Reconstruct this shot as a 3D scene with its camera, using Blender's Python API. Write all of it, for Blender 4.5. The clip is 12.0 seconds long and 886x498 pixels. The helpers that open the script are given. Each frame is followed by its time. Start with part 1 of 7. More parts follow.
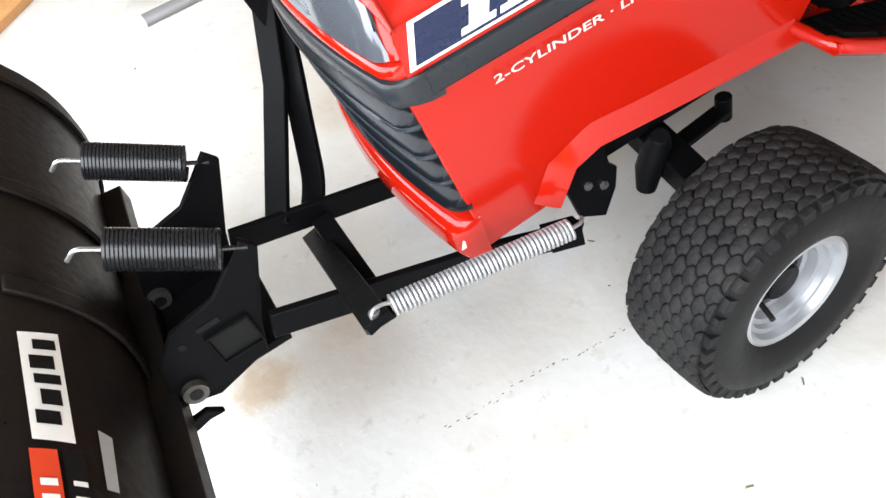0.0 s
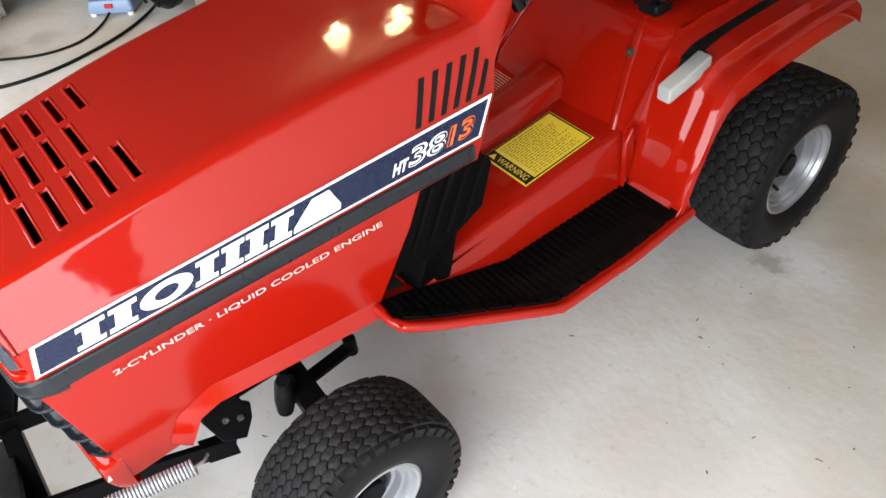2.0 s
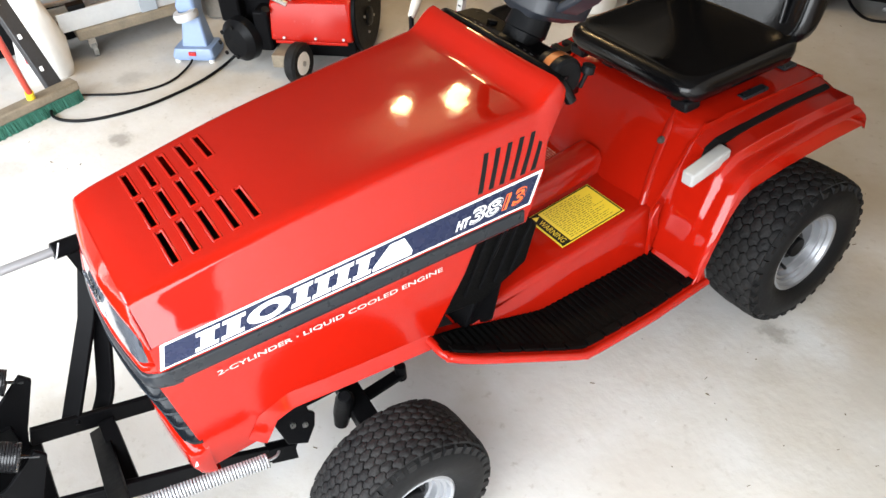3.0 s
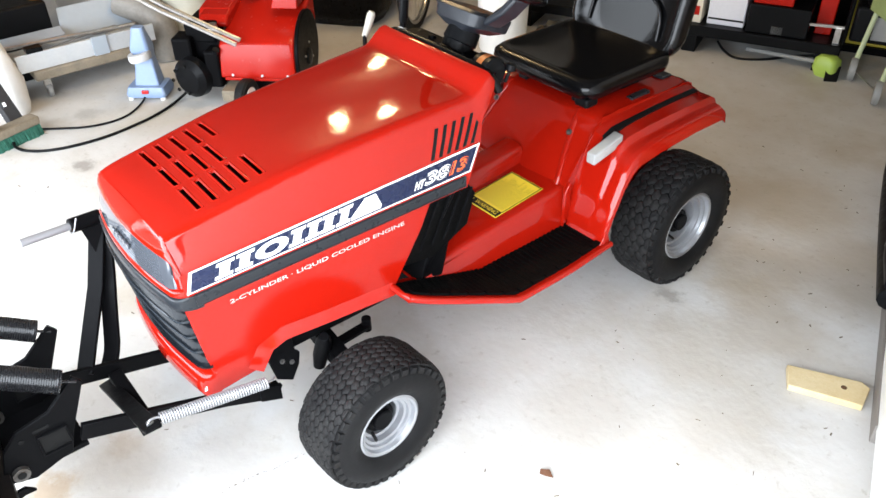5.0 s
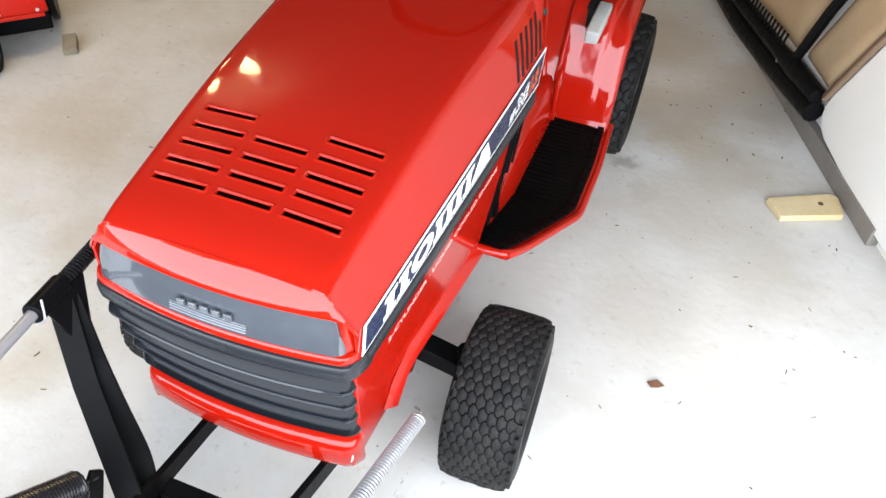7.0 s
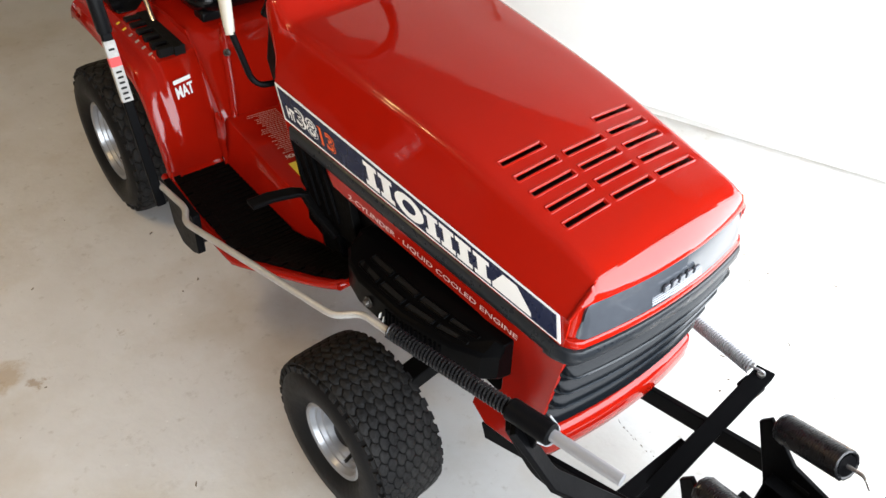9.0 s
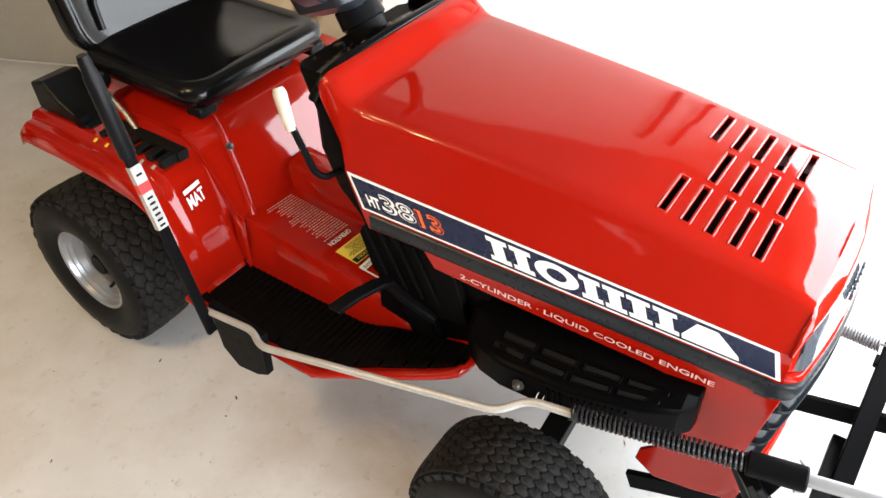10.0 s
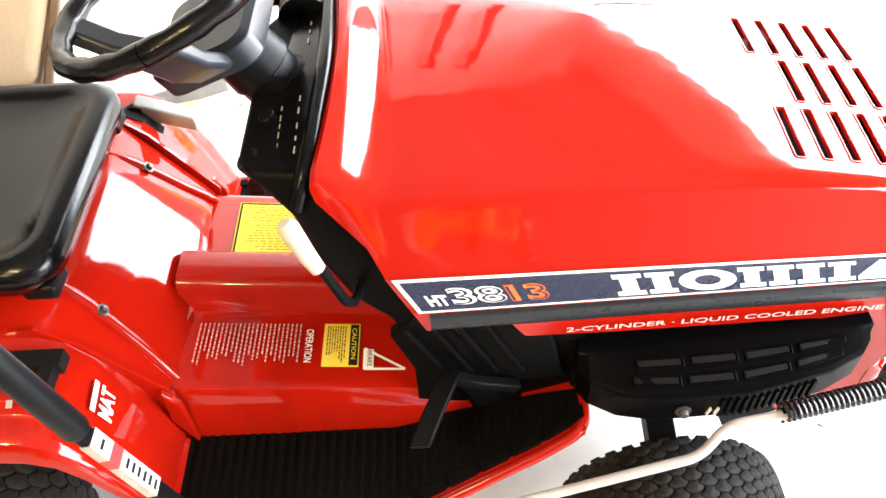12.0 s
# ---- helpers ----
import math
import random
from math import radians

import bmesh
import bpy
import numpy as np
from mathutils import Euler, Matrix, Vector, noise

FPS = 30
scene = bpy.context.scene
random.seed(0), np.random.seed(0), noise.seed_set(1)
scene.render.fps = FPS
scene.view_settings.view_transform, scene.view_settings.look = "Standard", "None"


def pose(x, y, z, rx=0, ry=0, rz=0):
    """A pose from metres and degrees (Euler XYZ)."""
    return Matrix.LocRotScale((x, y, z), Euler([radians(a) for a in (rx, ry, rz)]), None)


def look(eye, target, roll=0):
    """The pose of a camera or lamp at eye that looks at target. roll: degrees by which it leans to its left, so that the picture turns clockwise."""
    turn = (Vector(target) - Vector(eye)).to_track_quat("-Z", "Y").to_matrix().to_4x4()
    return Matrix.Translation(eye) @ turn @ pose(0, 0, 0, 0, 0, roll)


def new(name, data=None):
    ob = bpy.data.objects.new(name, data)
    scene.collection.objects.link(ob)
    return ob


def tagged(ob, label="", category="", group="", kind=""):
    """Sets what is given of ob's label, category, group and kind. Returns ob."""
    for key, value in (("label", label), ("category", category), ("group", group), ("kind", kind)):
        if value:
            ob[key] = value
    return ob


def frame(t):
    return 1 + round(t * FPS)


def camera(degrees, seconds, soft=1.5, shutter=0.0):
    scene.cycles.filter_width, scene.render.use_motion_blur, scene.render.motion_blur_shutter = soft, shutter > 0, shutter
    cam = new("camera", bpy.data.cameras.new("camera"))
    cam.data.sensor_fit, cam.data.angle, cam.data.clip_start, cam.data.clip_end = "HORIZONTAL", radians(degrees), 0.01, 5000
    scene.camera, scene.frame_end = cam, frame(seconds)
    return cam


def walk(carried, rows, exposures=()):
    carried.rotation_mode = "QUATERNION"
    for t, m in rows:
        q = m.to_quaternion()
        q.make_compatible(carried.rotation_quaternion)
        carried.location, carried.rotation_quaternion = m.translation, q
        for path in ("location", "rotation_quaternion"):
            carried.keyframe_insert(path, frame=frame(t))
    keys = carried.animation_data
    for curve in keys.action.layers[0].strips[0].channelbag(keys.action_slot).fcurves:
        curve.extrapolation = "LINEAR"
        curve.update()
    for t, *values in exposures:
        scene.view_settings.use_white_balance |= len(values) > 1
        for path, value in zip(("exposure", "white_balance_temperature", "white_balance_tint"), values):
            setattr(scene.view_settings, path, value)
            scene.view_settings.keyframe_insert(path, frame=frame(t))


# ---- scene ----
cam = camera(58.5, 12.0)
PATH = [
    (0, (0.921, -0.39, 1.169), (-0.417, -0.088, -0.286), -22.8),
    (0.5, (0.984, -0.264, 1.131), (-0.362, 0.167, -0.285), -21.5),
    (1, (1.023, -0.188, 1.156), (-0.27, 0.338, -0.276), -19.1),
    (1.5, (1.089, -0.145, 1.349), (-0.201, 0.462, -0.053), -16.0),
    (2, (1.167, -0.083, 1.536), (-0.045, 0.684, 0.143), -7.7),
    (2.5, (1.259, -0.055, 1.685), (-0.015, 0.707, 0.346), -7.0),
    (2.7, (1.27, -0.106, 1.699), (-0.025, 0.638, 0.368), -4.9),
    (4.3, (1.568, -0.655, 1.780), (0.212, 0.322, 0.677), -3.2),
    (4.5, (1.592, -0.647, 1.777), (0.259, 0.353, 0.671), -2.5),
    (5, (1.638, -0.593, 1.772), (0.371, 0.415, 0.597), -1.3),
    (5.5, (1.616, -0.552, 1.757), (0.351, 0.384, 0.523), -1.2),
    (6, (1.387, -0.659, 1.722), (0.281, 0.512, 0.536), 0.2),
    (6.5, (1.027, -0.782, 1.72), (0.246, 0.542, 0.44), 2.2),
    (7, (0.588, -0.848, 1.658), (0.124, 0.489, 0.245), 3.1),
    (7.5, (0.145, -0.895, 1.654), (0.068, 0.551, 0.274), 6.7),
    (7.6, (0.036, -0.930, 1.662), (0.056, 0.520, 0.282), 4.9),
    (9.3, (-1.132, -0.594, 1.644), (-0.037, 0.4, 0.298), 5.2),
    (9.5, (-1.205, -0.51, 1.64), (-0.071, 0.416, 0.278), 4.7),
    (10, (-1.176, -0.224, 1.632), (0.073, 0.648, 0.335), -0.9),
    (10.5, (-1.161, 0.082, 1.633), (0.106, 0.876, 0.305), -0.8),
    (11, (-1.187, 0.337, 1.644), (0.219, 0.771, 0.29), -0.7),
    (11.5, (-1.139, 0.471, 1.627), (0.314, 0.614, 0.261), 0.8),
    (12, (-0.943, 0.527, 1.593), (0.384, 0.555, 0.098), -3.9),
]
EXPOSURE = [(0, -0.68, 6400, 10), (0.5, -1.06, 6400, 10), (1.0, -1.28, 6400, 10), (1.5, -1.17, 6400, 10), (2.0, -0.80, 6450, 10), (2.5, -0.40, 6450, 10), (4.5, -0.28, 6150, 10), (5.5, -0.35, 6150, 10), (6.5, -0.40, 6150, 10), (7.5, -0.70, 6200, 10),
            (9.5, -0.60, 6400, 10), (10.0, -0.08, 6450, 10), (10.5, 0.46, 6400, 10), (11.5, 0.78, 6350, 10), (12, 0.94, 6350, 10)]
walk(cam, [(t, look(eye, target, roll)) for t, eye, target, roll in PATH], EXPOSURE)


# ---- light ----
world = bpy.data.worlds.new("world")
scene.world = world
world.use_nodes = True
wn = world.node_tree
sky = wn.nodes.new("ShaderNodeTexSky")
sky.sky_type = 'NISHITA'
sky.sun_disc = False
sky.sun_elevation = radians(48)
sky.sun_rotation = radians(150)
wn.nodes["Background"].inputs["Strength"].default_value = 0.12
wn.links.new(sky.outputs["Color"], wn.nodes["Background"].inputs["Color"])

# the garage stands turned against the tractor: along its east wall, and inwards from it
ORG = Vector((1.453, 0.950, 0.0))
E1 = Vector((0.403, -0.915, 0.0))      # along the wall, towards the open front
E2 = Vector((-0.915, -0.403, 0.0))     # away from the wall, into the room
FRONT, BACK, FAR, HIGH = 1.36, -3.75, 5.6, 2.25


def room(a, b, z=0.0):
    return ORG + E1 * a + E2 * b + Vector((0, 0, z))


ROOM_TURN = math.atan2(E1.y, E1.x)


sun = new("sun", bpy.data.lights.new("sun", 'SUN'))
sun.data.energy, sun.data.angle, sun.data.color = 5.0, radians(0.6), (1.0, 0.95, 0.88)
sun.matrix_world = look(room(2.2, 12, 12), room(2, 2, 0))

door_light = new("door_light", bpy.data.lights.new("door_light", 'AREA'))
door_light.data.shape, door_light.data.size, door_light.data.size_y = 'RECTANGLE', 5.4, 1.72
door_light.data.energy, door_light.data.color = 450.0, (0.93, 0.97, 1.0)
door_light.matrix_world = look(room(FRONT + 0.30, 2.70, 0.97), room(FRONT - 1.0, 2.70, 0.10))

BULBS = [Vector((-1.45, 1.12, 2.07)), Vector((-1.25, 1.32, 2.07)), Vector((-2.43, 1.95, 2.07))]
for p in BULBS:
    lamp = new("bulb_light", bpy.data.lights.new("bulb_light", 'POINT'))
    lamp.data.energy, lamp.data.shadow_soft_size, lamp.data.color = 21.0, 0.05, (1.0, 0.74, 0.42)
    lamp.location = p


# ---- materials ----
def material(name, color, rough=0.5, metal=0.0, vary=0.12, scale=6.0, bump=0.0, bump_scale=60.0, coat=0.0, rough_vary=0.1, second=None, amount=0.5, spec=0.5):
    m = bpy.data.materials.new(name)
    m.use_nodes = True
    t = m.node_tree
    b = t.nodes["Principled BSDF"]
    co = t.nodes.new("ShaderNodeTexCoord")
    n1 = t.nodes.new("ShaderNodeTexNoise")
    n1.inputs["Scale"].default_value, n1.inputs["Detail"].default_value = scale, 6.0
    n2 = t.nodes.new("ShaderNodeTexNoise")
    n2.inputs["Scale"].default_value, n2.inputs["Detail"].default_value = scale * 9.0, 3.0
    for n in (n1, n2):
        t.links.new(co.outputs["Object"], n.inputs["Vector"])
    mix = t.nodes.new("ShaderNodeMixRGB")
    c2 = second or tuple(c * (1 - vary) for c in color)
    mix.inputs["Color1"].default_value, mix.inputs["Color2"].default_value = (*color, 1), (*c2, 1)
    ramp = t.nodes.new("ShaderNodeMapRange")
    ramp.inputs["From Min"].default_value, ramp.inputs["From Max"].default_value = 0.5 - 0.25 * amount, 0.9 - 0.25 * amount
    add = t.nodes.new("ShaderNodeMath")
    add.operation = 'MULTIPLY_ADD'
    add.inputs[1].default_value, add.inputs[2].default_value = 0.35, 0.0
    t.links.new(n2.outputs["Fac"], add.inputs[0])
    add2 = t.nodes.new("ShaderNodeMath")
    add2.operation = 'MULTIPLY_ADD'
    add2.inputs[1].default_value = 0.65
    t.links.new(n1.outputs["Fac"], add2.inputs[0])
    t.links.new(add.outputs[0], add2.inputs[2])
    t.links.new(add2.outputs[0], ramp.inputs["Value"])
    t.links.new(ramp.outputs[0], mix.inputs["Fac"])
    t.links.new(mix.outputs[0], b.inputs["Base Color"])
    rr = t.nodes.new("ShaderNodeMapRange")
    rr.inputs["To Min"].default_value, rr.inputs["To Max"].default_value = max(0.02, rough - rough_vary), min(1.0, rough + rough_vary)
    t.links.new(n2.outputs["Fac"], rr.inputs["Value"])
    t.links.new(rr.outputs[0], b.inputs["Roughness"])
    b.inputs["Metallic"].default_value = metal
    b.inputs["Specular IOR Level"].default_value = spec
    if coat:
        b.inputs["Coat Weight"].default_value, b.inputs["Coat Roughness"].default_value = coat, 0.04
    if bump:
        n3 = t.nodes.new("ShaderNodeTexNoise")
        n3.inputs["Scale"].default_value, n3.inputs["Detail"].default_value = bump_scale, 4.0
        t.links.new(co.outputs["Object"], n3.inputs["Vector"])
        bp = t.nodes.new("ShaderNodeBump")
        bp.inputs["Strength"].default_value, bp.inputs["Distance"].default_value = bump, 0.01
        t.links.new(n3.outputs["Fac"], bp.inputs["Height"])
        t.links.new(bp.outputs[0], b.inputs["Normal"])
    return m


RED = material("red_paint", (0.305, 0.0070, 0.002), 0.055, vary=0.06, scale=3, coat=0.06, rough_vary=0.02, spec=0.36, bump=0.30, bump_scale=3.2)
RED_PANEL = material("red_side_panel", (0.315, 0.0070, 0.002), 0.14, vary=0.06, scale=3, rough_vary=0.04, spec=0.34)
BLACK = material("black_paint", (0.0045, 0.0045, 0.005), 0.36, vary=0.3, bump=0.05, rough_vary=0.12, spec=0.035)
PLASTIC = material("black_plastic", (0.005, 0.0053, 0.006), 0.34, bump=0.05, bump_scale=300, spec=0.10)
STRIP = material("dark_grey_strip", (0.014, 0.016, 0.019), 0.30, spec=0.24)
SIDEWALL = material("tyre_sidewall", (0.0055, 0.0055, 0.006), 0.48, second=(0.010, 0.010, 0.010), scale=9, bump=0.08, bump_scale=60, spec=0.12)
RUBBER = material("tyre_rubber", (0.008, 0.008, 0.0085), 0.62, second=(0.026, 0.025, 0.024), scale=18, bump=0.3, bump_scale=90, spec=0.12)
MAT_RUBBER = material("mat_rubber", (0.0022, 0.0022, 0.0022), 0.6, bump=0.15, bump_scale=150, spec=0.06)
RIM = material("rim_silver", (0.40, 0.41, 0.43), 0.34, metal=0.75, vary=0.06, scale=5, rough_vary=0.03)
STEEL = material("bare_steel", (0.55, 0.54, 0.52), 0.3, metal=0.9, second=(0.35, 0.32, 0.28), scale=30)
DARKSTEEL = material("dirty_steel", (0.10, 0.095, 0.09), 0.45, metal=0.6, second=(0.05, 0.04, 0.03), scale=40)
SPRINGSTEEL = material("black_spring_steel", (0.010, 0.010, 0.011), 0.28, vary=0.2, spec=0.4)
ZINC = material("zinc_spring", (0.34, 0.34, 0.35), 0.38, metal=0.5)
ROD = material("painted_rod", (0.47, 0.465, 0.45), 0.4, metal=0.35, second=(0.36, 0.335, 0.30), scale=25)
VINYL = material("black_vinyl", (0.0028, 0.0028, 0.0032), 0.17, vary=0.1, spec=0.26, rough_vary=0.03, bump=0.04, bump_scale=220)
NAVY = material("navy_decal", (0.007, 0.012, 0.040), 0.28, spec=0.35)
WHITE = material("white_decal", (0.82, 0.82, 0.8), 0.35, vary=0.04)
ORANGE = material("orange_decal", (0.85, 0.13, 0.02), 0.35)
YELLOW = material("yellow_label", (0.78, 0.60, 0.03), 0.4, vary=0.06)
PALEPRINT = material("worn_white_print", (0.72, 0.52, 0.48), 0.4, second=(0.60, 0.34, 0.30), scale=40)
PRINT = material("faded_black_print", (0.10, 0.085, 0.03), 0.5, spec=0.1)
INK = material("black_ink", (0.008, 0.008, 0.008), 0.5, spec=0.1)
GREYGRIP = material("grey_grip", (0.33, 0.33, 0.32), 0.5)
CREAM = material("cream_grip", (0.46, 0.43, 0.36), 0.5)
LENS = material("lamp_lens", (0.075, 0.082, 0.095), 0.08, metal=0.3, second=(0.055, 0.06, 0.07), scale=5, coat=0.4)
FLUTED = material("fluted_glass", (0.085, 0.095, 0.11), 0.10, metal=0.4, second=(0.06, 0.066, 0.078), scale=6, coat=0.3)
REFLECTOR = material("lamp_reflector_shade", (0.055, 0.06, 0.07), 0.12, metal=0.2, vary=0.2, scale=8, coat=0.4)
SMOKE = material("smoked_lens", (0.17, 0.185, 0.205), 0.14, metal=0.1, second=(0.12, 0.13, 0.15), scale=8, coat=0.5)


# ---- mesh helpers ----
def mesh_from(verts, faces, smooth=35.0):
    me = bpy.data.meshes.new("mesh")
    me.from_pydata([tuple(v) for v in verts], [], faces)
    bm = bmesh.new()
    bm.from_mesh(me)
    bmesh.ops.recalc_face_normals(bm, faces=bm.faces)
    for e in bm.edges:
        if len(e.link_faces) == 1:
            e.smooth = False
    bm.to_mesh(me)
    bm.free()
    if smooth:
        me.shade_smooth()
        rim = [i for i, e in enumerate(me.edges) if e.use_edge_sharp]
        me.set_sharp_from_angle(angle=radians(smooth))
        for i in rim:
            me.edges[i].use_edge_sharp = True
    return me


def part(name, geo, mat, parent=None, label="", smooth=35.0, bevel=0.0, thick=0.0):
    """One mesh object under a thing or a part; geo is (verts, faces) or a list of such."""
    if isinstance(geo, list):
        geo = joined(*geo)
    me = mesh_from(*geo, smooth)
    me.materials.append(mat)
    ob = new(name, me)
    if parent:
        ob.parent = parent
    if label:
        ob["label"] = label
    if thick:
        s = ob.modifiers.new("thickness", 'SOLIDIFY')
        s.thickness, s.offset = thick, -1.0
    if bevel:
        b = ob.modifiers.new("round_edges", 'BEVEL')
        b.width, b.segments, b.limit_method, b.angle_limit = bevel, 2, 'ANGLE', radians(40)
    return ob


def thing(name, label, category, at=(0, 0, 0), group="", turn=0.0):
    e = new(name)
    e.location = at
    e.rotation_euler = (0, 0, turn)
    e.empty_display_size = 0.05
    return tagged(e, label, category, group)


def joined(*geos):
    vs, fs = [], []
    for v, f in geos:
        o = len(vs)
        vs += list(v)
        fs += [tuple(i + o for i in q) for q in f]
    return vs, fs


def moved(geo, m):
    return [m @ Vector(v) for v in geo[0]], geo[1]


def box(a, b):
    (x0, y0, z0), (x1, y1, z1) = a, b
    v = [(x, y, z) for x in (x0, x1) for y in (y0, y1) for z in (z0, z1)]
    return v, [(0, 1, 3, 2), (4, 6, 7, 5), (0, 4, 5, 1), (2, 3, 7, 6), (0, 2, 6, 4), (1, 5, 7, 3)]


def loft(rings, closed=True, caps=True):
    n = len(rings[0])
    v = [p for r in rings for p in r]
    f = []
    for i in range(len(rings) - 1):
        for j in range(n if closed else n - 1):
            k = (j + 1) % n
            f.append((i * n + j, i * n + k, (i + 1) * n + k, (i + 1) * n + j))
    if caps and closed:
        f.append(tuple(range(n)))
        f.append(tuple((len(rings) - 1) * n + j for j in range(n)))
    return v, f


def prism(poly, to):
    """A polygon of 3D points pushed along the vector to."""
    to = Vector(to)
    a = [Vector(p) for p in poly]
    return loft([a, [p + to for p in a]])


def frames(points):
    pts = [Vector(p) for p in points]
    out = []
    up = None
    for i, p in enumerate(pts):
        d = (pts[min(i + 1, len(pts) - 1)] - pts[max(i - 1, 0)]).normalized()
        if up is None:
            up = Vector((0, 0, 1)) if abs(d.z) < 0.9 else Vector((1, 0, 0))
        u = (up - d * up.dot(d)).normalized()
        up = u
        out.append((p, u, d.cross(u)))
    return out


def tube(points, r, n=10, caps=True):
    rs = r if isinstance(r, (list, tuple)) else [r] * len(points)
    rings = [[p + (u * math.cos(a) + w * math.sin(a)) * q for a in (2 * math.pi * k / n for k in range(n))]
             for (p, u, w), q in zip(frames(points), rs)]
    return loft(rings, True, caps)


def bar(points, w, h):
    """A flat bar along points, w across and h deep."""
    rings = [[p + u * (a * h / 2) + s * (b * w / 2) for a, b in ((1, 1), (1, -1), (-1, -1), (-1, 1))] for p, u, s in frames(points)]
    return loft(rings)


def rounded_path(points, r=0.02, n=5):
    pts = [Vector(p) for p in points]
    out = [pts[0]]
    for i in range(1, len(pts) - 1):
        a, b, c = pts[i - 1], pts[i], pts[i + 1]
        p, q = b + (a - b).normalized() * min(r, (a - b).length / 2.1), b + (c - b).normalized() * min(r, (c - b).length / 2.1)
        for k in range(n + 1):
            t = k / n
            out.append(p * (1 - t) ** 2 + b * 2 * t * (1 - t) + q * t * t)
    return out + [pts[-1]]


def spring(a, b, r, wire, turns, n=8, per=12):
    a, b = Vector(a), Vector(b)
    d = (b - a)
    z = d.normalized()
    u = z.orthogonal().normalized()
    w = z.cross(u)
    pts = [a + d * (k / (turns * per)) + (u * math.cos(2 * math.pi * k / per) + w * math.sin(2 * math.pi * k / per)) * r for k in range(turns * per + 1)]
    return tube(pts, wire, n)


def lathe(profile, n=48, axis='X'):
    """Turns (radius, along) round the x axis."""
    rings = [[(x, r * math.cos(2 * math.pi * k / n), r * math.sin(2 * math.pi * k / n)) for k in range(n)] for r, x in profile]
    return loft(rings, True, False)


def disc_row(r, x0, x1, n=24):
    a = [(x0, r * math.cos(2 * math.pi * k / n), r * math.sin(2 * math.pi * k / n)) for k in range(n)]
    return loft([a, [(x1, p[1], p[2]) for p in a]])


def word(text, spacing=1.0, bold=0.0):
    """Flat mesh of a text, scaled to a box 1 wide and 1 high."""
    cu = bpy.data.curves.new("text", 'FONT')
    cu.body, cu.offset, cu.space_character, cu.resolution_u = text, bold, spacing, 3
    ob = bpy.data.objects.new("text", cu)
    scene.collection.objects.link(ob)
    dg = bpy.context.evaluated_depsgraph_get()
    me = bpy.data.meshes.new_from_object(ob.evaluated_get(dg))
    v = [p.co.copy() for p in me.vertices]
    f = [tuple(q.vertices) for q in me.polygons]
    bpy.data.objects.remove(ob)
    bpy.data.meshes.remove(me)
    lo = [min(p[i] for p in v) for i in (0, 1)]
    hi = [max(p[i] for p in v) for i in (0, 1)]
    return [((p[0] - lo[0]) / (hi[0] - lo[0]), (p[1] - lo[1]) / (hi[1] - lo[1]), 0) for p in v], f


def on_quad(geo, q, box2=(0, 0, 1, 1), lift=0.0):
    """Lays a flat unit mesh into the part box2 of the quad (origin, right, opposite, up corner)."""
    a, b, c, d = [Vector(p) for p in q]
    nrm = (b - a).cross(d - a).normalized()
    out = []
    for x, y, z in geo[0]:
        s, t = box2[0] + x * (box2[2] - box2[0]), box2[1] + y * (box2[3] - box2[1])
        out.append((a * (1 - s) + b * s) * (1 - t) + (d * (1 - s) + c * s) * t + nrm * (lift + z))
    return out, geo[1]


UNIT = ([(0, 0, 0), (1, 0, 0), (1, 1, 0), (0, 1, 0)], [(0, 1, 2, 3)])


def sheet(q, box2=(0, 0, 1, 1), lift=0.002, n=6):
    """A thin sticker on a quad, with thickness."""
    v = [(i / n, j, 0) for j in (0, 1) for i in range(n + 1)]
    f = [(i, i + 1, n + 2 + i, n + 1 + i) for i in range(n)]
    top = on_quad((v, f), q, box2, lift)
    low = on_quad((v, f), q, box2, lift - 0.0015)
    m = len(v)
    side = []
    loop = list(range(n + 1)) + list(range(2 * n + 1, n, -1))
    for i in range(len(loop)):
        a, b = loop[i], loop[(i + 1) % len(loop)]
        side.append((a, b, b + m, a + m))
    return list(top[0]) + list(low[0]), list(f) + [tuple(k + m for k in reversed(q2)) for q2 in f] + side


# ---- the garage ----
def lattice(x0, x1, y0, y1, n, m):
    v = [(x0 + (x1 - x0) * i / n, y0 + (y1 - y0) * j / m, 0) for j in range(m + 1) for i in range(n + 1)]
    return v, [(j * (n + 1) + i, j * (n + 1) + i + 1, (j + 1) * (n + 1) + i + 1, (j + 1) * (n + 1) + i) for j in range(m) for i in range(n)]


